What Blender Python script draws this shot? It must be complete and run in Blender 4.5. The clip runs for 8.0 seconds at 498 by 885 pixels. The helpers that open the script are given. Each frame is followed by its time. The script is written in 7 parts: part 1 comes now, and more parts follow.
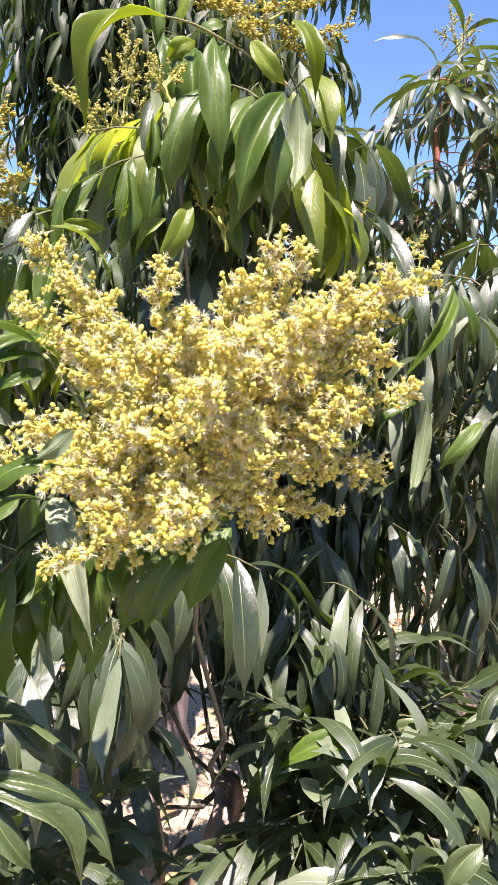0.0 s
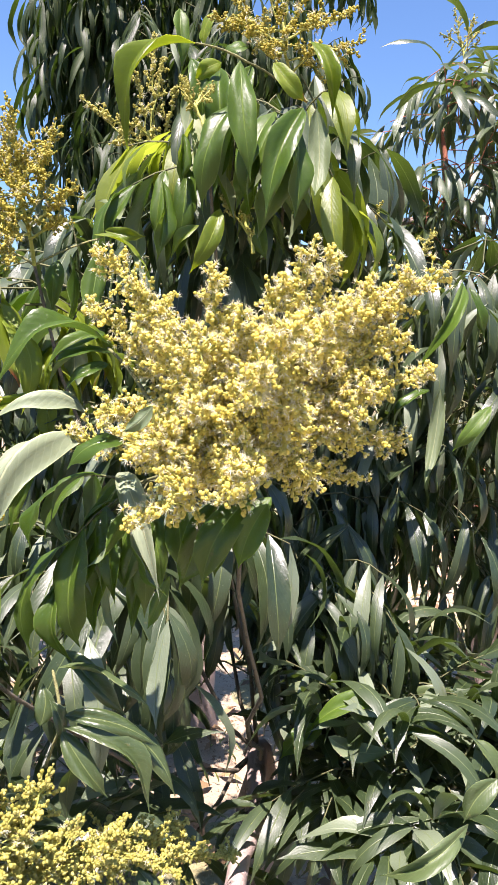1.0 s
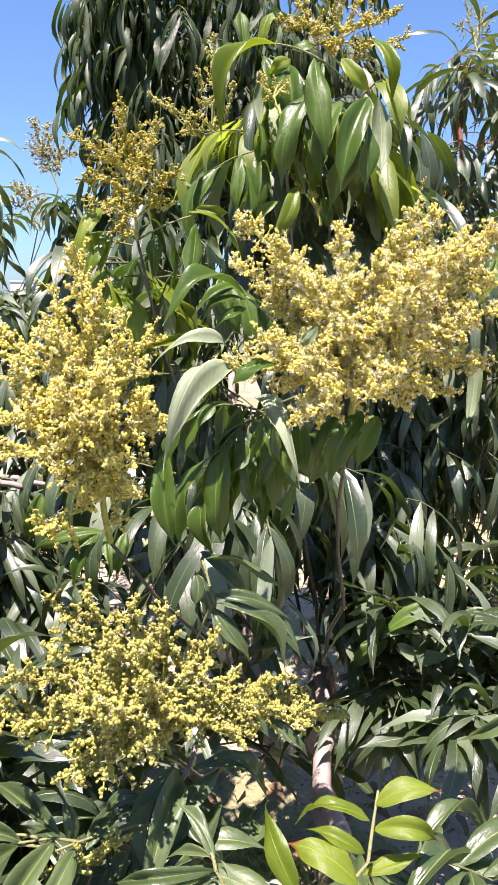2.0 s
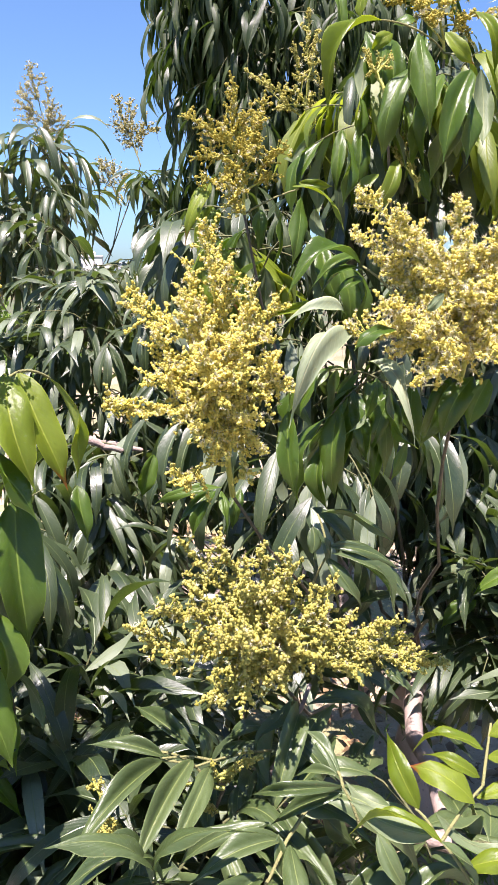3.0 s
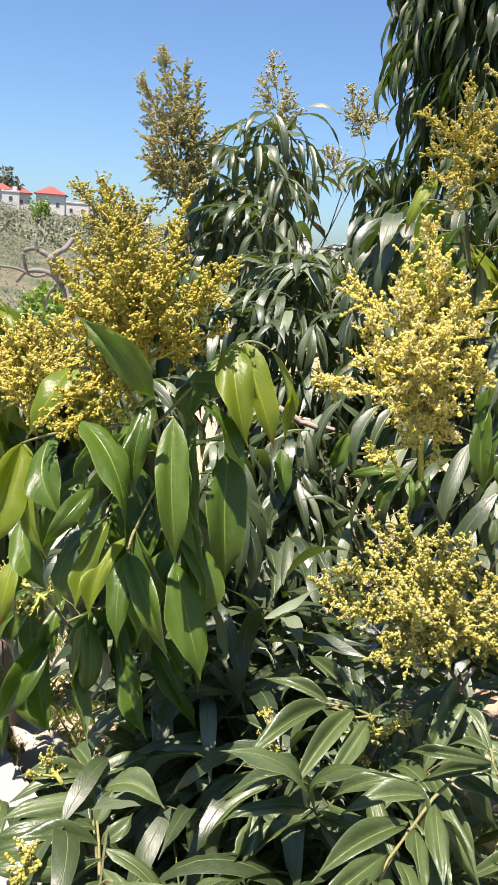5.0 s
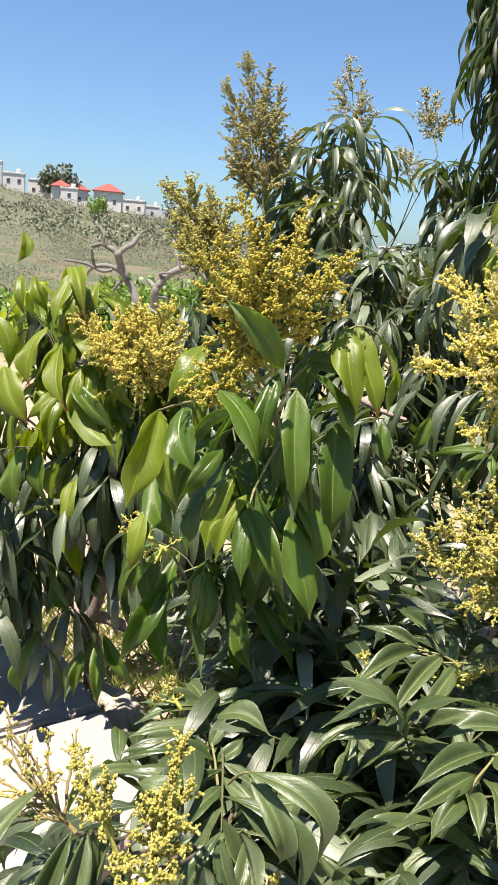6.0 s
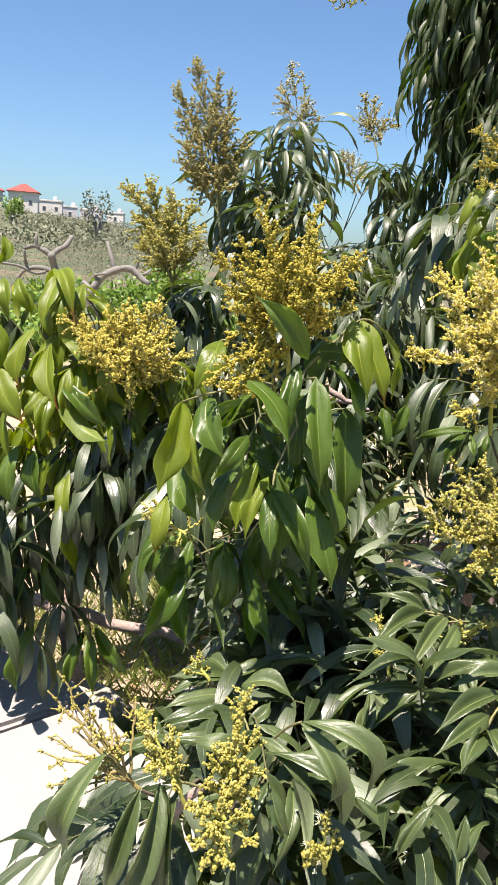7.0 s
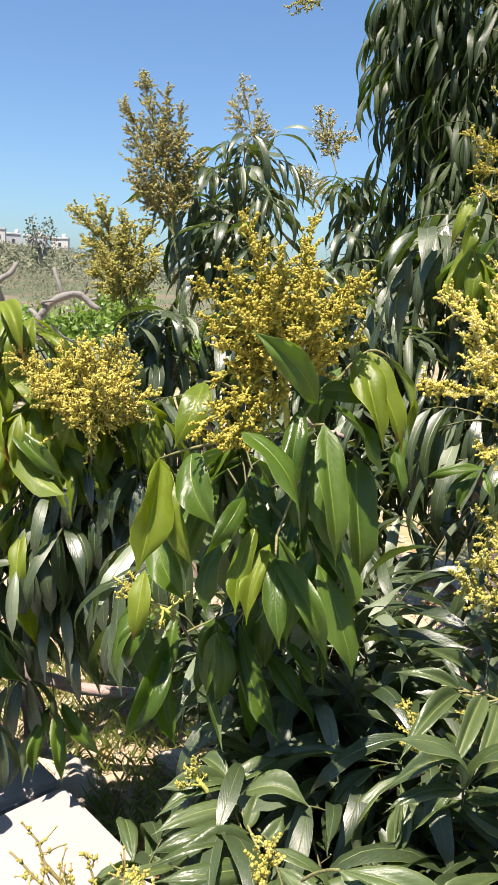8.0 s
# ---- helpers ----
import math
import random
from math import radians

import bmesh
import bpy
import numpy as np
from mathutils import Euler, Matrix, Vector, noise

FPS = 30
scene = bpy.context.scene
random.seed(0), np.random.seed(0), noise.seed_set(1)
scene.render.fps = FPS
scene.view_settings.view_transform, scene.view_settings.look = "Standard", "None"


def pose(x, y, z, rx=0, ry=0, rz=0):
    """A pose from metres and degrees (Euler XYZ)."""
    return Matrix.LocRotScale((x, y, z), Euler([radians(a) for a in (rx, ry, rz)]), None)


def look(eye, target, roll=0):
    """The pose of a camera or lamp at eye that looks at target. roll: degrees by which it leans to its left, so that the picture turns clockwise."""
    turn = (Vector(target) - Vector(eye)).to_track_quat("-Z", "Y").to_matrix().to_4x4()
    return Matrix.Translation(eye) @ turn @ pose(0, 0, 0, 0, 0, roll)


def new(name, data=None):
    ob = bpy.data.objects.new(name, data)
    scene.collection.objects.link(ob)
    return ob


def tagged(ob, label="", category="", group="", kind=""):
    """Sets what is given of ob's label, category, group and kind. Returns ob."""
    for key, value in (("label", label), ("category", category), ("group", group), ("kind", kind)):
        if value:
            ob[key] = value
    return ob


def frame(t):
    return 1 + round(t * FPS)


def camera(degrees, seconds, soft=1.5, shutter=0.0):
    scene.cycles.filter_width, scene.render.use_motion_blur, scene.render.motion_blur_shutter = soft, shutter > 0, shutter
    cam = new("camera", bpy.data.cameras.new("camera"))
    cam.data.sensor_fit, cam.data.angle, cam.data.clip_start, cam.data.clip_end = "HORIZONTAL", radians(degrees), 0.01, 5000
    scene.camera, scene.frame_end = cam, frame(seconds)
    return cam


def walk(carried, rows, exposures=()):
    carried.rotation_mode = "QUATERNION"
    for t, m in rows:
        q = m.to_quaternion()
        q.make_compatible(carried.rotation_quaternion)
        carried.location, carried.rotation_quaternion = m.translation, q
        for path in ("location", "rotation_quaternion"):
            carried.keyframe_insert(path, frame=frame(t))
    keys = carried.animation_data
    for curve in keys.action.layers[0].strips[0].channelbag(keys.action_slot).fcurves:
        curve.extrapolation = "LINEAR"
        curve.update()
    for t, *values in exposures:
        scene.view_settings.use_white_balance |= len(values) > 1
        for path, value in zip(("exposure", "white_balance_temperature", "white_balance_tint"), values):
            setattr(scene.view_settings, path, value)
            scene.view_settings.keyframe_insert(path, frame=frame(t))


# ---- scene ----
cam = camera(36.3, 8.0, soft=1.2)
PATH = [
    (0.0, (0.2223, 0.3469, 1.1975), (0.2871, 2.3189, 0.8709), 3.57),
    (0.5, (0.1971, 0.3019, 1.2251), (0.2545, 2.2647, 0.8454), 4.35),
    (1.0, (0.1964, 0.2511, 1.1953), (0.2297, 2.2226, 0.8606), 2.29),
    (1.2, (0.2179, 0.2288, 1.2008), (0.2018, 2.1997, 0.8613), 1.17),
    (2.3, (0.0096, 0.0182, 1.1374), (0.0659, 1.9808, 0.7568), 0.44),
    (2.5, (0.0000, 0.0000, 1.1557), (-0.0000, 1.9567, 0.7420), -0.11),
    (3.0, (-0.0065, 0.0024, 1.1458), (-0.1187, 1.9534, 0.7205), 0.01),
    (3.5, (-0.0731, 0.0020, 1.1390), (-0.1854, 1.9528, 0.7127), 2.41),
    (4.0, (-0.1280, 0.0221, 1.1306), (-0.3973, 1.9540, 0.6886), 3.73),
    (4.2, (-0.1272, 0.0265, 1.1242), (-0.4465, 1.9487, 0.6731), 3.62),
    (5.3, (0.0304, -0.1216, 1.1551), (-0.6363, 1.6987, 0.6630), 4.07),
    (5.5, (0.0367, -0.1370, 1.1530), (-0.6619, 1.6689, 0.6523), 4.00),
    (6.0, (-0.0420, -0.2313, 1.1369), (-0.7400, 1.5778, 0.6468), 4.91),
    (6.5, (-0.1038, -0.3152, 1.1298), (-0.6865, 1.5361, 0.6470), 4.14),
    (7.0, (-0.1344, -0.3554, 1.1291), (-0.6537, 1.5163, 0.6527), 4.27),
    (7.5, (-0.1653, -0.3295, 1.1500), (-0.6098, 1.5678, 0.6999), 4.34),
    (8.0, (-0.2320, -0.1833, 1.1316), (-0.6433, 1.7281, 0.7103), 2.33),
]
walk(cam, [(t, look(e, g, r)) for t, e, g, r in PATH],
     [(0.0, 1.80, 6550, 31), (1.0, 1.71, 6450, 28), (2.5, 1.69, 6400, 28), (4.0, 1.62, 6500, 27), (5.5, 1.40, 6850, 19), (8.0, 1.40, 6850, 19)])
# ---- world, sun and exposure ----
SUN_ELEVATION, SUN_AZIMUTH = 72.0, 200.0     # degrees; azimuth clockwise from +y, so high up and behind the walk
world = bpy.data.worlds.new("sky")
scene.world = world
world.use_nodes = True
wn = world.node_tree.nodes
sky = wn.new("ShaderNodeTexSky")
sky.sky_type, sky.sun_disc = "NISHITA", False
sky.sun_elevation, sky.sun_rotation = radians(SUN_ELEVATION), radians(SUN_AZIMUTH)
sky.altitude, sky.air_density, sky.dust_density, sky.ozone_density = 400.0, 1.0, 1.5, 2.0
even = wn.new("ShaderNodeGamma")          # a hazy dry-season sky, paler overhead and less white low down
even.inputs["Gamma"].default_value = 1.0
blue = wn.new("ShaderNodeMix")
blue.data_type, blue.blend_type = "RGBA", "MULTIPLY"
blue.inputs[0].default_value, blue.inputs[7].default_value = 1.0, (0.715, 1.00, 1.17, 1.0)
world.node_tree.links.new(sky.outputs[0], even.inputs["Color"])
world.node_tree.links.new(even.outputs[0], blue.inputs[6])
world.node_tree.links.new(blue.outputs[2], wn["Background"].inputs[0])
wn["Background"].inputs[1].default_value = 0.058
sun = new("sun", bpy.data.lights.new("sun", "SUN"))
sun.data.energy, sun.data.angle, sun.data.color = 5.0, radians(0.53), (1.0, 0.95, 0.86)
se, sa = radians(SUN_ELEVATION), radians(SUN_AZIMUTH)
TO_SUN = Vector((math.sin(sa) * math.cos(se), math.cos(sa) * math.cos(se), math.sin(se)))
sun.matrix_world = look(TO_SUN * 50, (0, 0, 0))

# ---- materials ----


class Nodes:
    """A short way to write node trees."""

    def __init__(self, name):
        self.m = bpy.data.materials.new(name)
        self.m.use_nodes = True
        self.t = self.m.node_tree
        self.t.nodes.clear()
        self.out = self.t.nodes.new("ShaderNodeOutputMaterial")

    def add(self, kind, **inputs):
        n = self.t.nodes.new("ShaderNode" + kind)
        for key, value in inputs.items():
            self.put(n, key.replace("_", " "), value)
        return n

    def put(self, n, key, value):
        sock = n.inputs[int(key)] if key.isdigit() else n.inputs[key]
        if isinstance(value, bpy.types.NodeSocket):
            self.t.links.new(value, sock)
        elif isinstance(value, (tuple, list)):
            sock.default_value = (*value, 1.0) if len(value) == 3 and sock.type == "RGBA" else value
        else:
            sock.default_value = value

    def math(self, op, a, b=0.0, clamp=False):
        n = self.t.nodes.new("ShaderNodeMath")
        n.operation, n.use_clamp = op, clamp
        self.put(n, "0", a), self.put(n, "1", b)
        return n.outputs[0]

    def mix(self, fac, a, b):
        n = self.t.nodes.new("ShaderNodeMix")
        n.data_type = "RGBA"
        for sock, value in ((n.inputs[0], fac), (n.inputs[6], a), (n.inputs[7], b)):
            if isinstance(value, bpy.types.NodeSocket):
                self.t.links.new(value, sock)
            elif isinstance(value, (tuple, list)):
                sock.default_value = (*value[:3], 1.0)
            else:
                sock.default_value = value
        return n.outputs[2]

    def noise(self, scale, detail=4.0, vector=None, rough=0.55):
        n = self.add("TexNoise", Scale=scale, Detail=detail, Roughness=rough)
        if vector is None:
            vector = self.add("TexCoord").outputs["Object"]
        self.t.links.new(vector, n.inputs["Vector"])
        return n.outputs["Fac"]

    def ramp(self, fac, *stops):
        n = self.t.nodes.new("ShaderNodeValToRGB")
        self.t.links.new(fac, n.inputs[0])
        while len(n.color_ramp.elements) < len(stops):
            n.color_ramp.elements.new(0.5)
        for el, (at, col) in zip(n.color_ramp.elements, stops):
            el.position, el.color = at, (*col, 1.0)
        return n.outputs[0]

    def bump(self, height, strength=0.3, distance=0.01):
        return self.add("Bump", Height=height, Strength=strength, Distance=distance).outputs[0]

    def surface(self, shader):
        self.t.links.new(shader, self.out.inputs["Surface"])
        return self.m


def leaf_material(name, dark, light, through_colour, thin, rough, by_island, spec=0.5, red_tip=False, pale=0.0):
    """A leaf's skin: midrib, side veins and pale rim from the blade's own coordinates, blotches, dust, gloss and light shining through."""
    n = Nodes(name)
    uv = n.add("SeparateXYZ", Vector=n.add("UVMap").outputs[0])
    u, v = uv.outputs[0], uv.outputs[1]
    side = n.math("ABSOLUTE", n.math("SUBTRACT", u, 0.5))
    rib = n.math("SUBTRACT", 1.0, n.math("DIVIDE", side, 0.032), True)
    rim = n.math("MULTIPLY", n.math("SUBTRACT", side, 0.478), 60.0, True)
    world_at = n.add("NewGeometry").outputs["Position"]
    blotch = n.noise(28.0, 3.0, world_at)
    mottle = n.noise(130.0, 4.0, world_at)
    grain = n.noise(700.0, 2.0, world_at)
    wander = n.math("MULTIPLY", blotch, 7.0)
    ridge = n.math("SINE", n.math("ADD", n.math("ADD", n.math("MULTIPLY", v, 84.0), n.math("MULTIPLY", side, -44.0)), wander))
    vein = n.math("POWER", n.math("MAXIMUM", ridge, 0.0), 8.0)
    rnd = n.add("NewGeometry").outputs["Random Per Island"] if by_island else n.add("ObjectInfo").outputs["Random"]
    tone = n.math("ADD", n.math("MULTIPLY", rnd, 0.55), n.math("ADD", n.math("MULTIPLY", blotch, 0.34), n.math("SUBTRACT", n.math("MULTIPLY", mottle, 0.5), 0.14)), True)
    col = n.mix(tone, dark, light)
    if pale:
        turned = n.math("GREATER_THAN", n.math("FRACT", n.math("MULTIPLY", rnd, 37.0)), 1.0 - pale)
        col = n.mix(n.math("MULTIPLY", turned, 0.85), col, (0.150, 0.185, 0.115))
    col = n.mix(n.math("MULTIPLY", vein, 0.13), col, [min(1, c * 1.9) for c in light])
    col = n.mix(n.math("MULTIPLY", n.math("MAXIMUM", rib, n.math("MULTIPLY", rim, 0.6)), 0.78), col, (light[0] * 1.8 + 0.08, light[1] * 1.5 + 0.10, light[2] * 1.5 + 0.03))
    specks = n.math("GREATER_THAN", n.noise(160.0, 2.0, world_at), 0.72)
    col = n.mix(n.math("MULTIPLY", specks, 0.35), col, (0.20, 0.15, 0.05))
    dust = n.math("GREATER_THAN", n.noise(420.0, 2.0, world_at), 0.70)
    col = n.mix(n.math("MULTIPLY", dust, 0.22), col, (0.34, 0.36, 0.26))
    if red_tip:
        tip = n.math("MULTIPLY", n.math("SUBTRACT", n.math("ADD", v, n.math("MULTIPLY", side, 0.25)), 0.90), 14.0, True)
        col = n.mix(n.math("MULTIPLY", tip, n.math("GREATER_THAN", rnd, 0.72)), col, (0.22, 0.025, 0.02))
    relief = n.math("ADD", n.math("MULTIPLY", ridge, -0.055), n.math("ADD", n.math("MULTIPLY", rib, -0.8), n.math("ADD", n.math("MULTIPLY", grain, 0.30), n.math("MULTIPLY", mottle, 0.9))))
    nrm = n.bump(relief, 0.55, 0.0012)
    rgh = n.math("ADD", n.math("ADD", n.math("MULTIPLY", blotch, 0.18), n.math("MULTIPLY", rnd, 0.20)), n.math("ADD", n.math("MULTIPLY", mottle, 0.14), rough - 0.25))
    p = n.add("BsdfPrincipled", Base_Color=col, Roughness=rgh, Normal=nrm, Specular_IOR_Level=spec)
    tr = n.add("BsdfTranslucent", Color=n.mix(n.math("MULTIPLY", tone, 0.6), through_colour, [min(1.0, c * 1.3) for c in through_colour]))
    mixer = n.add("MixShader", Fac=thin)
    n.t.links.new(p.outputs[0], mixer.inputs[1])
    n.t.links.new(tr.outputs[0], mixer.inputs[2])
    return n.surface(mixer.outputs[0])


# crown leaves: mature green, darkened to stand in for shade inside the crowns
MATURE_SHADED = (0.010, 0.020, 0.008), (0.044, 0.068, 0.025)
BROAD = (0.022, 0.050, 0.007), (0.084, 0.142, 0.018)
YOUNG = (0.060, 0.100, 0.009), (0.150, 0.190, 0.020)
BELOW = (0.125, 0.165, 0.080), (0.195, 0.240, 0.130)
M_LEAF_TOP = leaf_material("leaf_upper_side", *BROAD, (0.33, 0.49, 0.02), 0.40, 0.38, False, 0.46)
M_LEAF_BELOW = leaf_material("leaf_under_side", *BELOW, (0.28, 0.44, 0.05), 0.34, 0.55, False, 0.40)
M_LEAF_TURNED = leaf_material("turned_leaf_under_side", (0.185, 0.230, 0.135), (0.29, 0.335, 0.21), (0.28, 0.42, 0.08), 0.25, 0.60, False, 0.30)
M_YOUNG_TOP = leaf_material("young_leaf_upper_side", *YOUNG, (0.58, 0.66, 0.03), 0.46, 0.41, False, 0.40, True)
M_YOUNG_BELOW = leaf_material("young_leaf_under_side", (0.14, 0.20, 0.045), (0.24, 0.29, 0.08), (0.54, 0.64, 0.05), 0.44, 0.5, False, 0.35, True)
M_DARK_TOP = leaf_material("dark_leaf_upper_side", (0.026, 0.046, 0.014), (0.096, 0.134, 0.048), (0.20, 0.33, 0.03), 0.26, 0.39, False, 0.62)
M_NARROW_TOP = leaf_material("narrow_leaf_upper_side", *MATURE_SHADED, (0.16, 0.26, 0.03), 0.24, 0.41, False, 0.68, pale=0.12)
M_FOLIAGE = leaf_material("foliage_leaves", *MATURE_SHADED, (0.14, 0.23, 0.02), 0.15, 0.41, True, 0.70, pale=0.12)
# tall tree's foliage copy: its shade is put into darker, duller leaf colours
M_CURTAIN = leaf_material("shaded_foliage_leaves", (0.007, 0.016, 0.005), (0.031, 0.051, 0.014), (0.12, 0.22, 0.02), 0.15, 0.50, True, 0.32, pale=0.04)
M_FOLIAGE_YOUNG = leaf_material("young_foliage_leaves", (0.06, 0.10, 0.010), (0.14, 0.175, 0.02), (0.44, 0.54, 0.04), 0.38, 0.42, True)


def blossom_material(name, dark, light, rough=0.55, thin=0.32):
    n = Nodes(name)
    rnd = n.add("NewGeometry").outputs["Random Per Island"]
    at = n.add("NewGeometry").outputs["Position"]
    col = n.mix(n.math("POWER", rnd, 1.4), dark, light)
    mottle = n.math("MULTIPLY", n.math("SUBTRACT", n.noise(650.0, 3.0, at), 0.42), 3.0, True)
    col = n.mix(n.math("MULTIPLY", mottle, 0.55), col, (dark[0] * 0.78, dark[1] * 0.78, dark[2] * 0.6))
    p = n.add("BsdfPrincipled", Base_Color=col, Roughness=rough, Normal=n.bump(n.noise(1100.0, 3.0, at), 0.8, 0.0012))
    tr = n.add("BsdfTranslucent", Color=light)
    mixer = n.add("MixShader", Fac=thin)
    n.t.links.new(p.outputs[0], mixer.inputs[1])
    n.t.links.new(tr.outputs[0], mixer.inputs[2])
    return n.surface(mixer.outputs[0])


M_BUD_PALE = blossom_material("pale_yellow_buds", (0.60, 0.52, 0.090), (0.90, 0.81, 0.27), 0.55, 0.42)
M_BUD_GOLD = blossom_material("golden_buds", (0.34, 0.285, 0.028), (0.60, 0.51, 0.085))
M_BUD_GREEN = blossom_material("green_yellow_buds", (0.36, 0.335, 0.06), (0.66, 0.60, 0.19), 0.55, 0.38)
M_BUD_GREY = blossom_material("far_dull_buds", (0.31, 0.275, 0.075), (0.56, 0.50, 0.20))
M_STAMEN = blossom_material("white_stamens", (0.82, 0.78, 0.52), (0.92, 0.89, 0.74), 0.6, 0.35)
M_WITHERED = blossom_material("withered_florets", (0.30, 0.17, 0.06), (0.50, 0.32, 0.12), 0.8, 0.15)
M_FLOWER_STALK = blossom_material("flower_stalk", (0.36, 0.37, 0.07), (0.52, 0.50, 0.12), 0.5, 0.1)


def bark_material(name, dark, light, scale=40.0):
    n = Nodes(name)
    at = n.add("NewGeometry").outputs["Position"]
    big, fine = n.noise(scale * 0.25, 4.0, at), n.noise(scale * 6, 5.0, at)
    col = n.mix(n.math("ADD", n.math("MULTIPLY", big, 0.8), n.math("MULTIPLY", fine, 0.3), True), dark, light)
    col = n.mix(n.math("MULTIPLY", n.math("GREATER_THAN", n.noise(scale, 3.0, at), 0.6), 0.4), col, [c * 0.5 for c in dark])
    p = n.add("BsdfPrincipled", Base_Color=col, Roughness=0.85, Normal=n.bump(fine, 0.6, 0.004))
    return n.surface(p.outputs[0])


M_SPENT_STALK = blossom_material("spent_flower_stalk", (0.20, 0.15, 0.05), (0.38, 0.33, 0.11), 0.7, 0.05)
M_BARK = bark_material("pinkish_grey_bark", (0.19, 0.135, 0.115), (0.42, 0.33, 0.285))
M_STEM = bark_material("brown_flower_stem", (0.075, 0.060, 0.038), (0.17, 0.14, 0.095), 70.0)
M_TWIG = bark_material("green_brown_twig", (0.13, 0.13, 0.045), (0.26, 0.25, 0.10), 90.0)
M_FINE_TWIG = bark_material("fine_leaf_stalks", (0.06, 0.07, 0.025), (0.14, 0.14, 0.055), 90.0)
M_RED_TWIG = bark_material("reddish_twig", (0.20, 0.06, 0.035), (0.36, 0.13, 0.07), 90.0)
M_DEAD_WOOD = bark_material("weathered_grey_wood", (0.075, 0.070, 0.062), (0.24, 0.228, 0.205), 6.0)


def plain_material(name, dark, light, scale, rough=0.8, relief=0.3, distance=0.01, fine=12.0, metal=0.0):
    n = Nodes(name)
    at = n.add("NewGeometry").outputs["Position"]
    a, b = n.noise(scale, 4.0, at), n.noise(scale * fine, 4.0, at)
    col = n.mix(n.math("ADD", n.math("MULTIPLY", a, 0.75), n.math("MULTIPLY", b, 0.4), True), dark, light)
    p = n.add("BsdfPrincipled", Base_Color=col, Roughness=rough, Metallic=metal, Normal=n.bump(b, relief, distance))
    return n.surface(p.outputs[0])


def ground_material():
    """Dry pale soil near the trees, scrub and ochre terraces on the slope, dry grass in the flats."""
    n = Nodes("dry_ground")
    at = n.add("NewGeometry").outputs["Position"]
    soil = n.mix(n.noise(2.2, 6.0, at), (0.24, 0.18, 0.115), (0.46, 0.37, 0.26))
    soil = n.mix(n.math("GREATER_THAN", n.noise(45.0, 3.0, at), 0.62), soil, (0.17, 0.11, 0.06))
    green = n.mix(n.noise(6.0, 5.0, at), (0.09, 0.12, 0.03), (0.24, 0.24, 0.09))
    soil = n.mix(n.math("MULTIPLY", n.math("GREATER_THAN", n.noise(0.9, 5.0, at), 0.52), 0.6), soil, green)
    slope = n.mix(n.noise(0.09, 6.0, at, 0.7), (0.050, 0.060, 0.030), (0.17, 0.130, 0.085))
    slope = n.mix(n.math("GREATER_THAN", n.noise(0.35, 5.0, at), 0.47), slope, (0.070, 0.085, 0.042))
    dist = n.add("VectorMath", Vector=at)
    dist.operation = "LENGTH"
    far = n.math("DIVIDE", n.math("SUBTRACT", dist.outputs["Value"], 5.0), 20.0, True)
    col = n.mix(far, soil, slope)
    p = n.add("BsdfPrincipled", Base_Color=col, Roughness=0.95, Normal=n.bump(n.noise(60.0, 6.0, at), 0.7, 0.02))
    return n.surface(p.outputs[0])


M_GROUND = ground_material()
M_CONCRETE = plain_material("pale_concrete", (0.205, 0.190, 0.182), (0.31, 0.292, 0.28), 3.0, 0.85, 0.25, 0.004, 40.0)
M_STONE = plain_material("field_stone", (0.26, 0.22, 0.17), (0.46, 0.41, 0.34), 14.0, 0.9, 0.6, 0.01)
M_GRASS = blossom_material("ground_grass", (0.11, 0.18, 0.025), (0.34, 0.36, 0.09), 0.6, 0.3)
M_LITTER = blossom_material("dead_leaves", (0.13, 0.075, 0.035), (0.38, 0.25, 0.12), 0.8, 0.1)
M_SHRUB = blossom_material("bright_shrub_leaves", (0.075, 0.15, 0.018), (0.22, 0.33, 0.05), 0.45, 0.3)
M_OLIVE = blossom_material("olive_scrub", (0.075, 0.09, 0.048), (0.19, 0.20, 0.12), 0.6, 0.15)
M_WALL = plain_material("house_plaster", (0.52, 0.49, 0.45), (0.68, 0.65, 0.61), 0.5, 0.85, 0.1)
M_WALL_GREY = plain_material("grey_house_plaster", (0.42, 0.41, 0.42), (0.56, 0.55, 0.55), 0.5, 0.85, 0.1)
M_ROOF = plain_material("red_roof_tiles", (0.17, 0.034, 0.028), (0.27, 0.060, 0.048), 1.0, 0.8, 0.3)
M_ROOF_FLAT = plain_material("grey_flat_roof", (0.42, 0.40, 0.38), (0.56, 0.54, 0.5), 1.0, 0.8, 0.2)
M_PANE = plain_material("dark_window_pane", (0.05, 0.06, 0.07), (0.08, 0.09, 0.10), 1.0, 0.15, 0.02)

# ---- mesh helpers ----
rng = np.random.default_rng(11)


def rand(a, b):
    return float(rng.uniform(a, b))


def mesh_of(name, verts, faces, mats, uvs=None, index=None, smooth=True):
    """A mesh from arrays; uvs are per vertex."""
    me = bpy.data.meshes.new(name)
    me.from_pydata(np.asarray(verts, float).tolist() if not isinstance(verts, list) else verts, [], faces if isinstance(faces, list) else faces.tolist())
    for m in mats:
        me.materials.append(m)
    if uvs is not None:
        layer = me.uv_layers.new(name="UVMap")
        loops = np.empty(len(me.loops), dtype=np.int32)
        me.loops.foreach_get("vertex_index", loops)
        layer.data.foreach_set("uv", np.asarray(uvs, np.float32)[loops].ravel())
    if index is not None:
        me.polygons.foreach_set("material_index", np.asarray(index, np.int32))
    if smooth:
        me.polygons.foreach_set("use_smooth", np.ones(len(me.polygons), bool))
    me.update()
    return me


def part(name, me, parent, label="", kind=""):
    ob = new(name, me)
    ob.parent = parent
    tagged(ob, label, kind=kind)
    return ob


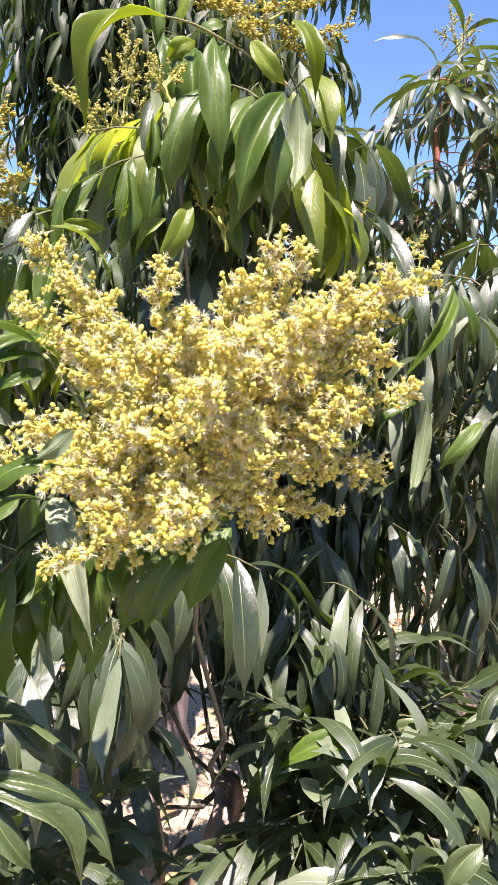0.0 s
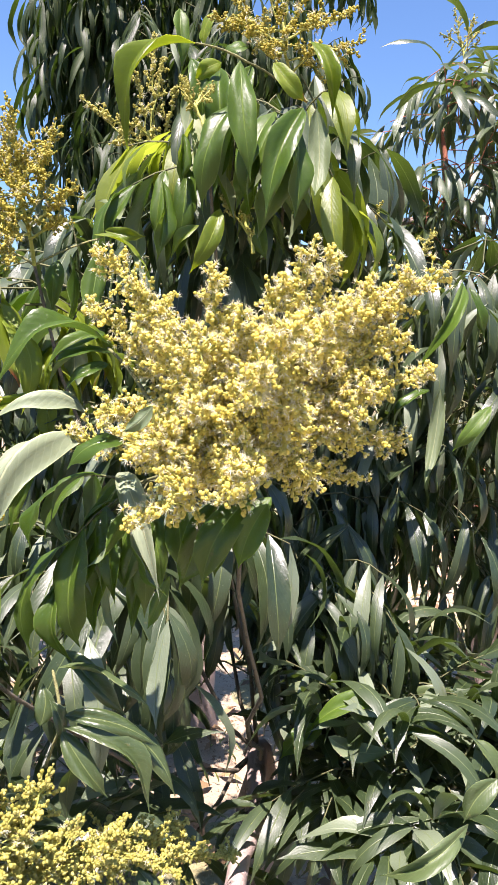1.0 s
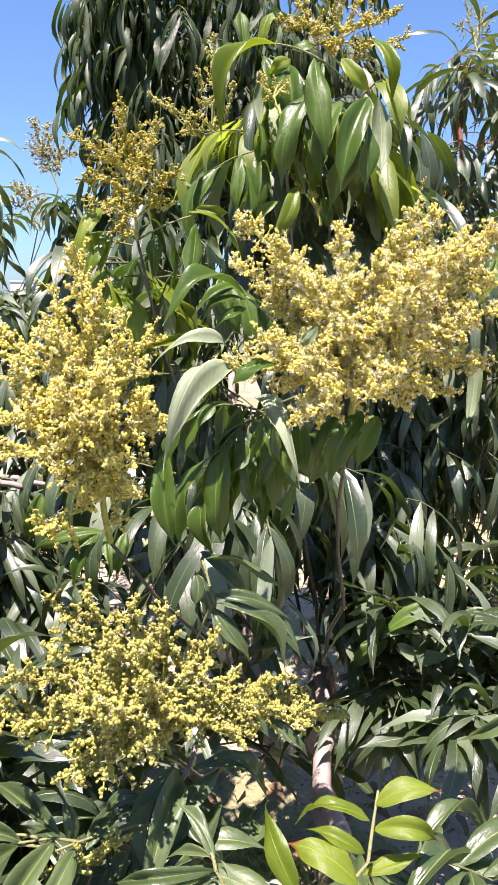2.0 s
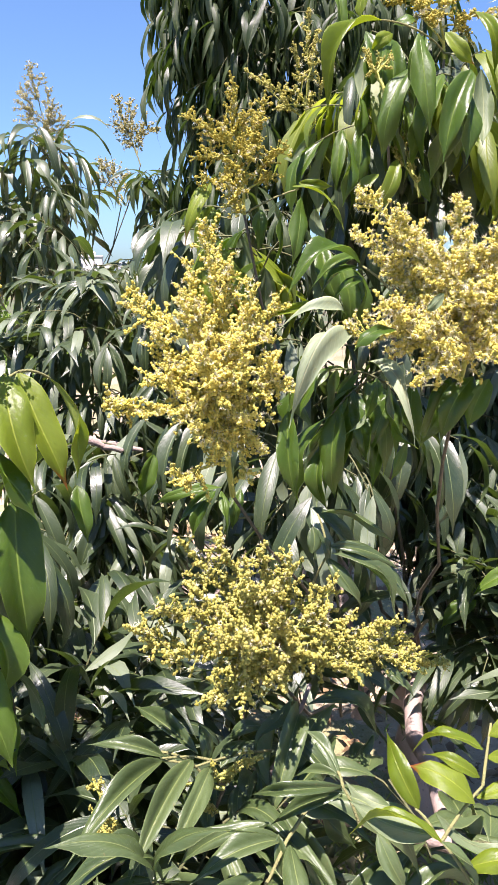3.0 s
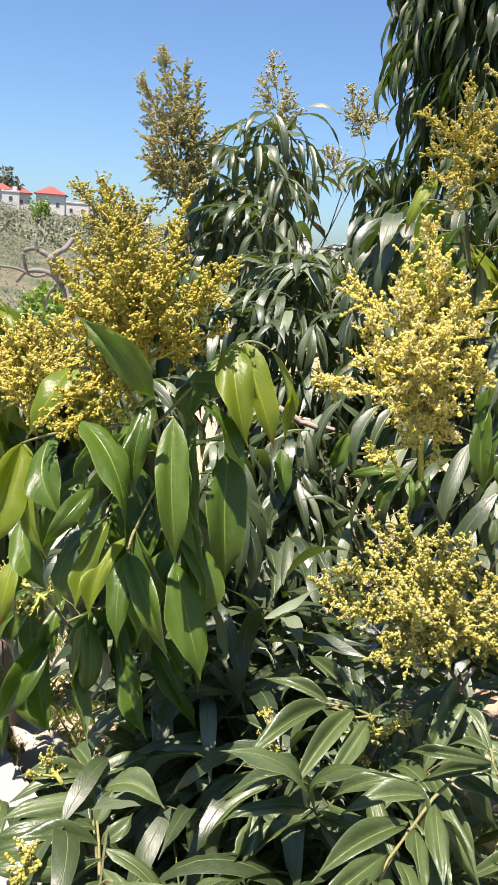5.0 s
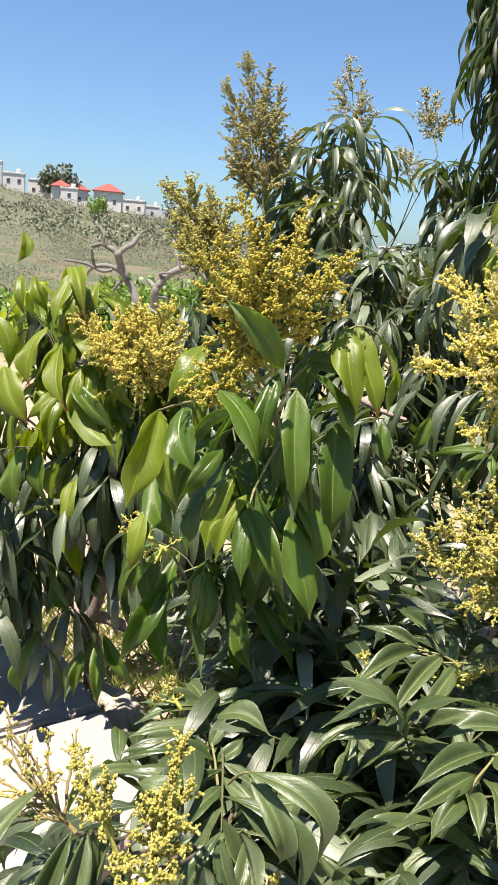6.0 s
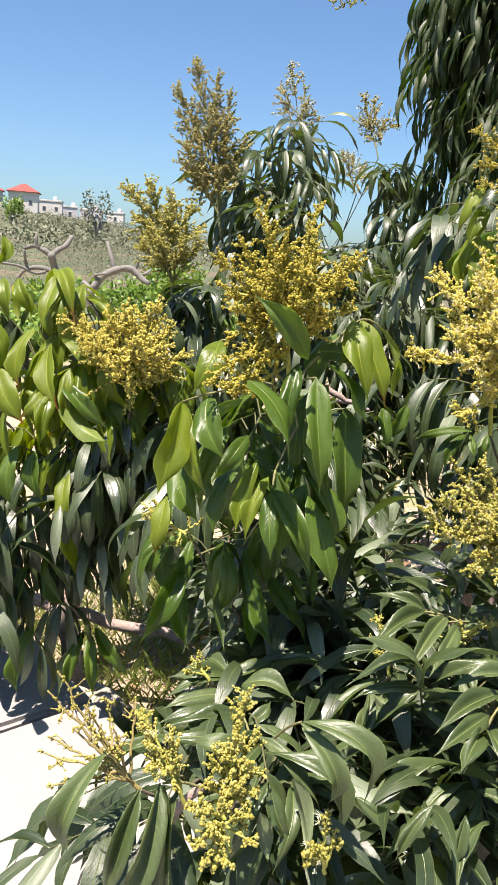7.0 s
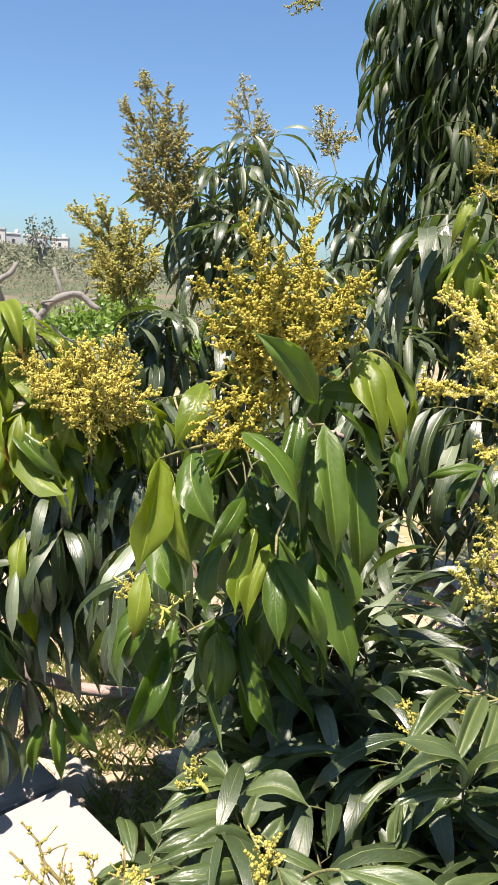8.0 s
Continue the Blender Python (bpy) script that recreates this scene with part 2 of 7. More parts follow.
def thing(name, at, label, category, group="", kind=""):
    ob = new(name)
    ob.empty_display_size = 0.1
    ob.location = at
    return tagged(ob, label, category, group, kind)


class Heap:
    """Gathers pieces into one mesh."""

    def __init__(self):
        self.v, self.f, self.uv, self.n = [], [], [], 0

    def add(self, v, f, uv=None):
        self.v.append(np.asarray(v, float))
        self.f += [tuple(i + self.n for i in face) for face in f]
        self.uv.append(np.zeros((len(v), 2)) if uv is None else np.asarray(uv, float))
        self.n += len(v)

    def many(self, template, faces, frames, uv=None):
        """Copies of a template: frames is an array of 4 x 3 rows (x axis, y axis, z axis, place)."""
        frames = np.asarray(frames, float)
        if not len(frames):
            return
        tv = np.asarray(template, float)
        v = np.einsum("vk,nkj->nvj", tv, frames[:, :3]) + frames[:, 3][:, None, :]
        k = len(tv)
        base = self.n + np.arange(len(frames)) * k
        for face in faces:
            self.f += [tuple(row) for row in (base[:, None] + np.asarray(face)[None, :]).tolist()]
        self.v.append(v.reshape(-1, 3))
        self.uv.append(np.zeros((len(frames) * k, 2)) if uv is None else np.tile(np.asarray(uv, float), (len(frames), 1)))
        self.n += len(frames) * k

    def mesh(self, name, mats, smooth=True):
        return mesh_of(name, np.concatenate(self.v), self.f, mats, np.concatenate(self.uv), None, smooth)


def unit(v):
    v = np.asarray(v, float)
    return v / max(1e-9, np.linalg.norm(v))


def tube(heap, pts, r0, r1, sides=6, knobs=0.0):
    """A tapered tube along points."""
    pts = np.asarray(pts, float)
    k = len(pts)
    tan = np.gradient(pts, axis=0)
    ref = np.array([0.31, 0.17, 0.93])
    ring = []
    for i in range(k):
        d = unit(tan[i])
        a = np.cross(d, ref)
        a = unit(a) if np.linalg.norm(a) > 0.05 else unit(np.cross(d, [1, 0, 0]))
        b = np.cross(d, a)
        r = (r0 + (r1 - r0) * i / (k - 1)) * (1 + knobs * rng.uniform(-1, 1))
        ang = np.arange(sides) * 2 * np.pi / sides
        ring.append(pts[i] + r * (np.cos(ang)[:, None] * a + np.sin(ang)[:, None] * b))
    v = np.concatenate(ring + [pts[-1:] + unit(tan[-1]) * r1])
    f = [(i * sides + j, i * sides + (j + 1) % sides, (i + 1) * sides + (j + 1) % sides, (i + 1) * sides + j)
         for i in range(k - 1) for j in range(sides)]
    f += [((k - 1) * sides + j, (k - 1) * sides + (j + 1) % sides, k * sides) for j in range(sides)]
    heap.add(v, f)


def bend(a, b, sag=0.0, n=8, wobble=0.0, side=(0, 0, 1)):
    """Points from a to b along a bow."""
    a, b, s = np.asarray(a, float), np.asarray(b, float), np.linspace(0, 1, n)[:, None]
    pts = a + (b - a) * s + np.asarray(side, float) * sag * 4 * s * (1 - s)
    if wobble:
        pts[1:-1] += rng.normal(0, wobble, (n - 2, 3))
    return pts


# ---- leaves ----
def smooth_step(a, b, x):
    x = min(1.0, max(0.0, (x - a) / (b - a)))
    return x * x * (3 - 2 * x)


def blade(rows, cols, arch, fold, wave, twist, phase, hook, broad=False):
    """A leaf blade one long and two wide, with a drawn-out tip: outline, keel along the midrib, rolled rims, bow, sickle bend, ripples and twist. Returns points, faces and uvs."""
    v, uv = [], []
    a, b = (0.66, 0.86) if broad else (0.70, 0.98)
    top = (a / (a + b)) ** a * (b / (a + b)) ** b
    sickle, curl = 0.55 * math.sin(phase * 1.7 + 0.6), 0.45 * math.sin(phase * 2.3 + 1.0) + 0.25
    for i in range(rows + 1):
        s = (i / rows) ** 0.95
        w = (s ** a) * ((1 - s) ** b) / top * (1 - 0.62 * smooth_step(0.74, 0.95, s)) if 0 < i < rows else (0.0 if i else 0.05)
        keel = fold * (0.75 + 0.45 * math.sin(3.2 * s + phase))
        for j in range(cols + 1):
            u = -1 + 2 * j / cols
            x = u * w
            z = arch * 4 * s * (1 - s) + hook * (s * s - s) - curl * max(0.0, s - 0.62) ** 2
            z += 0.16 * keel * (math.sqrt(x * x + 0.02) - 0.14) - 0.075 * fold * w * u ** 4
            z += wave * math.sin(11 * s + phase + (1.9 if u > 0 else 0.0)) * u * u * w
            q = twist * (s - 0.3)
            v.append((x * math.cos(q) + sickle * math.sin(math.pi * s), s, z + 0.15 * x * math.sin(q)))
            uv.append((0.5 + 0.5 * u, s))
    f = [(i * (cols + 1) + j, i * (cols + 1) + j + 1, (i + 1) * (cols + 1) + j + 1, (i + 1) * (cols + 1) + j) for i in range(rows) for j in range(cols)]
    return np.array(v), f, np.array(uv)


def leaf_mesh(name, mats, shape, broad=True, rows=12, cols=6):
    """A leaf with an upper and an under skin that meet at the rim."""
    v, f, uv = blade(rows, cols, *shape, broad)
    f = [tri for a, b, c, d in f for tri in ((a, b, c), (a, c, d))]
    v2, uv2 = np.concatenate([v, v - (0, 0, 0.003)]), np.concatenate([uv, uv])
    f2 = f + [tuple(i + len(v) for i in reversed(face)) for face in f]
    return mesh_of(name, v2, f2, mats, uv2, [0] * len(f) + [1] * len(f))


SHAPES = [(0.07, 0.75, 0.030, 0.6, 0.0, 0.06), (0.13, 1.00, 0.036, -1.0, 1.0, 0.14), (0.18, 0.70, 0.026, 1.1, 2.2, 0.06),
          (0.26, 0.85, 0.022, -0.8, 3.1, 0.14), (0.06, 1.40, 0.030, 1.2, 4.0, 0.10), (0.13, 0.60, 0.032, -1.3, 5.2, 0.10)]
SHAPES += [(a * 1.35 + 0.02, fold * 1.3, wave * 1.3, -twist * 1.2, phase + 3.7, hook) for a, fold, wave, twist, phase, hook in SHAPES]
THIN_SHAPES = [(0.08, 0.6, 0.010, 0.3, 0.0, 0.0), (0.14, 0.9, 0.014, -0.4, 1.0, 0.05), (0.20, 0.7, 0.012, 0.5, 2.2, 0.0),
               (0.28, 1.0, 0.010, -0.3, 3.1, 0.08), (0.05, 1.2, 0.018, 0.7, 4.0, 0.06), (0.16, 0.4, 0.016, -0.7, 5.2, 0.0)]
DARK_SHAPES = [(s[0] * 1.4, s[1] * 1.3, *s[2:5], s[5] + 0.1) for s in SHAPES]
LEAVES = {"mature": [leaf_mesh("leaf", (M_LEAF_TOP, M_LEAF_BELOW), s) for s in SHAPES],
          "young": [leaf_mesh("young_leaf", (M_YOUNG_TOP, M_YOUNG_BELOW), s) for s in SHAPES],
          "dark": [leaf_mesh("dark_leaf", (M_DARK_TOP, M_LEAF_BELOW), s, False) for s in DARK_SHAPES],
          "leaflet": [leaf_mesh("leaflet", (M_DARK_TOP, M_LEAF_BELOW), (0.04 + 0.35 * s[0], 1.1 + 0.3 * s[1], s[2] * 0.6, s[3] * 0.6, s[4], 0.02), False) for s in SHAPES],
          "turned": [leaf_mesh("turned_leaf", (M_LEAF_TURNED, M_LEAF_TOP), (0.22 + s[0], -1.3, 0.020, *s[3:]), True) for s in SHAPES],
          "narrow": [leaf_mesh("narrow_leaf", (M_NARROW_TOP, M_LEAF_BELOW), s, False, 9, 4) for s in THIN_SHAPES]}


HANGING = (0.12, -0.75, 0.65)


def leaf_frame(base, tip, width, normal):
    base, tip = np.asarray(base, float), np.asarray(tip, float)
    y = tip - base
    length = np.linalg.norm(y)
    y = y / length
    z = np.asarray(normal, float)
    z = z - y * (z @ y)
    z = unit(z) if np.linalg.norm(z) > 0.05 else unit(np.cross(y, [1, 0.2, 0]))
    x = np.cross(y, z)
    return np.array([x * width * 0.5, y * length, z * length, base])


def leaf(parent, base, tip, width, look_of="mature", shape=None, flip=False, normal=HANGING, lean=0.6):
    """One leaf from its stalk to its tip; flip shows the pale under side."""
    n = unit((0.1, -0.45, 0.9) if look_of in ("dark", "leaflet") and normal == HANGING else normal) + rng.normal(0, lean, 3) * 0.6
    fr = leaf_frame(base, tip, width * 0.92, -n if flip else n)
    ob = new("leaf", LEAVES[look_of][(int(rng.integers(6)) if shape is None else shape) + 6 * int(rng.integers(2))])
    m = Matrix.Identity(4)
    for c in range(4):
        for r in range(3):
            m[r][c] = fr[c][r]
    ob.parent = parent
    ob.matrix_basis = Matrix.Translation(-parent.location) @ m
    return ob


ALONG = np.linspace(0, 1, 5)[:, None]
FAR_BLADES = [blade(8, 2, *s) for s in THIN_SHAPES]


def spray_frames(at, way, count, length, width, droop, spread=0.9):
    """Frames of the leaflets of one compound leaf, whose stalk starts at a place and goes one way."""
    way = unit(way)
    side = unit(np.cross(way, [0, 0, 1]) + 1e-3)
    up = np.cross(side, way)
    out, stalk = [], [np.asarray(at, float)]
    reach = length * 0.22 * count * 0.5
    for i in range(count):
        s = (i + 1) / count
        p = np.asarray(at, float) + way * reach * s + np.array([0, 0, -1]) * reach * droop * 0.5 * s * s
        sgn = 1 if i % 2 else -1
        d = unit(way * (0.35 + 0.6 * s) + side * sgn * spread * (1.1 - 0.5 * s) + up * rng.uniform(-0.15, 0.3))
        g = min(0.93, max(0.0, droop + rng.uniform(-0.22, 0.20)))
        d2 = unit(d * (1 - g) + np.array([0, 0, -1.0]) * g + rng.normal(0, 0.10, 3))
        ln = length * rng.uniform(0.72, 1.15)
        nrm = unit(np.array([0, 0, 1.0]) * (1 - g) + d * g + rng.normal(0, 0.20, 3))
        out.append(leaf_frame(p, p + d2 * ln, width * ln / length * rng.uniform(0.85, 1.15), nrm))
        stalk.append(p)
    return out, stalk


def in_place(ob, tree):
    ob.matrix_basis = Matrix.Translation(-tree.location)
    return ob


def gap(a, b, r0, r1, count):
    """Open room between leaves: balls strung from one place to another."""
    a, b = np.asarray(a, float), np.asarray(b, float)
    return [(a + (b - a) * s, r0 + (r1 - r0) * s) for s in np.linspace(0, 1, count)]


def foliage(tree, name, clumps, mat=M_FOLIAGE, twig_mat=M_FINE_TWIG, label="many narrow drooping dark green leaves", gaps=(), single=16, look_of="narrow"):
    """A crown from clumps of (centre, radii, sprays, leaf length, leaf width, droop): the sprays nearest to the walk as leaves of their own, the rest as one."""
    sprays, frames, h = [], [[] for _ in FAR_BLADES], Heap()
    room, room_r = np.array([c for c, _ in gaps]), np.array([r for _, r in gaps])
    for centre, radii, count, length, width, droop in clumps:
        for _ in range(count):
            d = unit(rng.normal(0, 1, 3))
            p = np.asarray(centre) + d * np.asarray(radii) * rng.uniform(0.35, 1.0) ** 0.5
            way = unit(d * (1, 1, 0.4) + rng.normal(0, 0.5, 3) + (0, 0, 0.15))
            fr, stalk = spray_frames(p, way, int(rng.integers(6, 10)), length, width, droop)
            sprays.append((p, way, fr, stalk))
    sprays.sort(key=lambda s: s[0][1])
    for k, (p, way, fr, stalk) in enumerate(sprays):
        if len(gaps):
            whole = len(fr)
            fr = [one for one in fr if not (np.linalg.norm((one[3] + one[1] * ALONG)[:, None] - room[None], axis=2) < room_r[None]).any()]
            if len(fr) < 0.8 * whole:
                continue
        tube(h, [p - way * 0.06 + (0, 0, -0.02)] + stalk[::2], 0.0022, 0.0012, 3)
        for one in fr:
            if k < single:
                ob = new("leaf", LEAVES[look_of][int(rng.integers(len(LEAVES[look_of])))])
                m = Matrix.Identity(4)
                for col in range(4):
                    for row in range(3):
                        m[row][col] = one[col][row]
                ob.parent = tree
                ob.matrix_basis = Matrix.Translation(-tree.location) @ m
            else:
                frames[int(rng.integers(len(FAR_BLADES)))].append(one)
    leaves = Heap()
    for (v, f, uv), fr in zip(FAR_BLADES, frames):
        leaves.many(v, f, fr, uv)
    if leaves.n:
        in_place(part(name, leaves.mesh(name, [mat]), tree, label, "stuff"), tree)
    in_place(part("twig_tangle", h.mesh("twig_tangle", [twig_mat]), tree, "thin leaf stalks and twigs", "stuff"), tree)


# ---- flowers ----
def icosphere(level):
    bm = bmesh.new()
    bmesh.ops.create_icosphere(bm, subdivisions=level, radius=1.0)
    v = np.array([tuple(p.co) for p in bm.verts])
    f = [tuple(p.index for p in face.verts) for face in bm.faces]
    bm.free()
    return v, f


BALL = {1: icosphere(1), 2: icosphere(2), 0: (np.array([(1, 0, 0), (-1, 0, 0), (0, 1, 0), (0, -1, 0), (0, 0, 1), (0, 0, -1)], float),
                                              [(0, 2, 4), (2, 1, 4), (1, 3, 4), (3, 0, 4), (2, 0, 5), (1, 2, 5), (3, 1, 5), (0, 3, 5)])}


def star(count, seed):
    """A floret's stamens: thin spikes that spread from its centre."""
    g = np.random.default_rng(seed)
    v, f = [], []
    for i in range(count):
        a = 2 * np.pi * i / count + g.uniform(-0.3, 0.3)
        d = unit((math.cos(a), math.sin(a), g.uniform(0.35, 1.5)))
        s = unit(np.cross(d, [0.2, 0.1, 1.0]))
        t = np.cross(d, s)
        ln, k = g.uniform(0.75, 1.1), len(v)
        v += [d * 0.1 + 0.052 * (math.cos(q) * s + math.sin(q) * t) for q in (0, 2.1, 4.2)]
        v.append(d * (ln + 0.08))
        f += [(k + j, k + (j + 1) % 3, k + 3) for j in range(3)]
    return np.array(v), f


STARS = [star(11, 1), star(10, 2), star(12, 3)]
HUSK = star(4, 4)


def ball_frames(places, radii, stretch=1.15):
    """Turned and slightly long frames for balls at places."""
    k = len(places)
    p, r = np.asarray(places, float).reshape(-1, 3), np.asarray(radii, float)[:, None]
    x = rng.normal(0, 1, (k, 3))
    x /= np.linalg.norm(x, axis=1)[:, None]
    y = np.cross(x, np.array([0.3, 0.5, 0.8]) + rng.normal(0, 0.01, (k, 3)))
    y /= np.linalg.norm(y, axis=1)[:, None]
    return np.stack([x * r, y * r, np.cross(x, y) * r * stretch, p], axis=1)


def panicle(tree, base, arms, bud_mat, label, bud=0.0026, level=0, bloom=0.2, wither=0.03, bushy=1.0, stalk_r=0.003, gap=0.0046, hub=None, side=1.0, stalk_mat=M_FLOWER_STALK):
    """A flower panicle: stalk, arms that end at given tips, side twigs, and clusters of buds and open florets along them."""
    base = np.asarray(base, float)
    tips = np.asarray(arms, float)
    mid = base + (tips.mean(0) - base) * 0.55 if hub is None else np.asarray(hub, float)
    stems, buds, stars, old = Heap(), [], [], []
    axis = bend(base, mid, 0.0, 6, 0.001)
    tube(stems, axis, stalk_r, stalk_r * 0.75, 6)

    def clusters(pts, start, thick):
        seg = np.linalg.norm(np.diff(pts, axis=0), axis=1)
        cum = np.concatenate([[0], np.cumsum(seg)])
        n = max(1, int(cum[-1] * (1 - start) / (gap * 1.25)))
        s = cum[-1] * (start + (1 - start) * (np.arange(n) + rng.uniform(0, 1, n)) / n)
        s = np.repeat(s, rng.integers(3, 7, n))
        p = np.stack([np.interp(s, cum, pts[:, k]) for k in range(3)], axis=1)
        d = rng.normal(0, 1, p.shape)
        d /= np.linalg.norm(d, axis=1)[:, None]
        q = p + d * rng.uniform(0.65, 1.0, (len(p), 1)) * thick
        pick = rng.uniform(0, 1, len(p))
        stars.extend(zip(q[pick < bloom] + d[pick < bloom] * bud * 1.3, d[pick < bloom]))
        old.extend(q[(pick >= bloom) & (pick < bloom + wither)])
        buds.extend(q[pick >= bloom + wither])
        buds.append(pts[-1])

    for tip in tips:
        s0 = rng.uniform(0.25, 1.0)
        root = base + (mid - base) * s0
        ln = np.linalg.norm(tip - root)
        arm = bend(root, tip, ln * rng.uniform(-0.08, 0.10), 9, ln * 0.012)
        tube(stems, arm, stalk_r * 0.72, 0.0010, 5)
        clusters(arm, 0.55, bud * 1.55)
        for _ in range(max(3, int(ln / 0.0085 * bushy))):
            s = rng.uniform(0.22, 0.97)
            p = np.array([np.interp(s, np.linspace(0, 1, 9), arm[:, k]) for k in range(3)])
            d = unit(unit(tip - root) * rng.uniform(0.4, 1.1) + rng.normal(0, 0.62, 3) + (0, 0, 0.12))
            l2 = side * rng.uniform(0.5, 1.0) * (0.014 + 0.036 * (1 - s)) * min(1.3, 0.45 + ln / 0.16)
            twig = bend(p, p + d * l2, 0, 4, 0.0005)
            tube(stems, twig, 0.0010, 0.0006, 4)
            clusters(twig, 0.22, bud * 1.40)
    stalk = in_place(part("flower_panicle", stems.mesh("flower_panicle", [stalk_mat]), tree, label), tree)
    h = Heap()
    h.many(*BALL[level], ball_frames(buds, rng.uniform(0.55, 1.08, len(buds)) * bud, 1.12))
    part("bud_mass", h.mesh("bud_mass", [bud_mat]), stalk, "round unopened flower buds", "stuff")
    if stars:
        h, c = Heap(), Heap()
        kinds = [[] for _ in STARS]
        for q, d in stars:
            z = unit(d + rng.normal(0, 0.3, 3))
            x = unit(np.cross(z, [0.2, 0.9, 0.3]))
            r = bud * rng.uniform(2.3, 3.3)
            kinds[int(rng.integers(3))].append((x * r, np.cross(z, x) * r, z * r, q))
        for (v, f), fr in zip(STARS, kinds):
            h.many(v, f, fr)
        part("stamen_mass", h.mesh("stamen_mass", [M_STAMEN], False), stalk, "white stamens of open florets", "stuff")
        c.many(*BALL[0], ball_frames([q for q, _ in stars], rng.uniform(0.7, 1.0, len(stars)) * bud))
        part("floret_mass", c.mesh("floret_mass", [bud_mat]), stalk, "yellow-green centres of open florets", "stuff")
    if old:
        h = Heap()
        h.many(*HUSK, ball_frames(old, np.full(len(old), bud * 1.6)))
        part("withered_mass", h.mesh("withered_mass", [M_WITHERED], False), stalk, "brown withered florets", "stuff")
    return stalk


def rounded(pts, n):
    """A smooth line of n steps a stretch through given points."""
    p = [Vector(q) for q in pts]
    p = [p[0] * 2 - p[1]] + p + [p[-1] * 2 - p[-2]]
    out = []
    for a, b, c, d in zip(p, p[1:], p[2:], p[3:]):
        for k in range(n):
            t = k / n
            out.append(0.5 * ((2 * b) + (c - a) * t + (2 * a - 5 * b + 4 * c - d) * t * t + (3 * b - a - 3 * c + d) * t ** 3))
    return [tuple(q) for q in out] + [tuple(p[-2])]


def limb(tree, pts, r0, r1, mat=M_BARK, label="", sides=9, name="branch", knobs=0.05, curve=False):
    """A branch through points in the world, or with curve a rounded one through points counted from its tree's foot."""
    h = Heap()
    tube(h, rounded(pts, 4) if curve else pts, r0, r1, sides, knobs)
    ob = part(name, h.mesh(name, [mat]), tree, label)
    return ob if curve else in_place(ob, tree)


# ---- ground, slope and distance ----
def ground_height(x, y):
    """Orchard floor, a shallow dip behind it, and a hill that is highest far to the side of the walk."""
    r = math.hypot(x, y)
    az = math.degrees(math.atan2(-x, y))
    crest = float(np.interp(az, (-40, 5, 13, 25, 32, 40, 60, 120, 175), (0.0, 0.3, 1.4, 7.0, 9.0, 13.0, 16.0, 8.0, 0.0)))
    up = min(1.0, max(0.0, (r - 30.0) / 215.0))
    z = -0.25 + crest * up ** 1.25 - 1.2 * math.exp(-((r - 30.0) / 16.0) ** 2) * min(1.0, crest / 7.0)
    z += 0.02 * noise.noise((x * 1.7, y * 1.7, 0.0)) + min(1.0, r / 80.0) * 0.9 * noise.noise((x * 0.04, y * 0.04, 3.0))
    if r > 262:
        z -= (r - 262) * 0.03
    return z


def build_ground():
    radii = np.concatenate([np.linspace(0.0, 6.0, 41)[1:], np.geomspace(6.6, 262.0, 52), np.geomspace(290.0, 3000.0, 9)])
    n = 144
    v, f = [(0.0, 0.0, ground_height(0, 0))], []
    for r in radii:
        for k in range(n):
            a = 2 * math.pi * k / n
            v.append((r * math.sin(a), r * math.cos(a), ground_height(r * math.sin(a), r * math.cos(a))))
    f += [(0, 1 + (k + 1) % n, 1 + k) for k in range(n)]
    for i in range(len(radii) - 1):
        f += [(1 + i * n + k, 1 + i * n + (k + 1) % n, 1 + (i + 1) * n + (k + 1) % n, 1 + (i + 1) * n + k) for k in range(n)]
    ob = new("ground", mesh_of("ground", v, f, [M_GROUND]))
    tagged(ob, "dry pale soil with patches of grass and a scrubby hillside", "ground", kind="structure")


build_ground()


def slab(parent, corners, top, bottom):
    """A concrete slab with a worn upper edge."""
    bm = bmesh.new()
    low = [bm.verts.new((x, y, bottom)) for x, y in corners]
    high = [bm.verts.new((x, y, top)) for x, y in corners]
    k = len(corners)
    bm.faces.new(high)
    bm.faces.new(list(reversed(low)))
    for i in range(k):
        bm.faces.new((low[i], low[(i + 1) % k], high[(i + 1) % k], high[i]))
    bmesh.ops.bevel(bm, geom=[e for e in bm.edges if e.verts[0].co.z == top and e.verts[1].co.z == top], offset=0.012, segments=2, affect="EDGES")
    me = bpy.data.meshes.new("slab")
    bm.to_mesh(me)
    bm.free()
    me.materials.append(M_CONCRETE)
    return part("slab", me, parent)


pavement = thing("pavement", (0, 0, 0), "white sunlit concrete paving slabs with open joints", "pavement", kind="structure")
EDGE_AT, EDGE_WAY = np.array((-0.86, 1.17)), unit((0.82, -0.57))
EDGE_IN = np.array((-EDGE_WAY[1], EDGE_WAY[0])) * -1.0


def on_slab(along, inward):
    p = EDGE_AT + EDGE_WAY * along + EDGE_IN * inward
    return float(p[0]), float(p[1])


for first, last in ((-2.6, -1.35), (-1.335, -0.10), (-0.085, 1.15), (1.165, 2.4)):
    for near, far in ((0.0, 0.46), (0.472, 1.55), (1.562, 2.6)):
        slab(pavement, [on_slab(first, near), on_slab(last, near), on_slab(last, far), on_slab(first, far)], 0.0, -0.33)


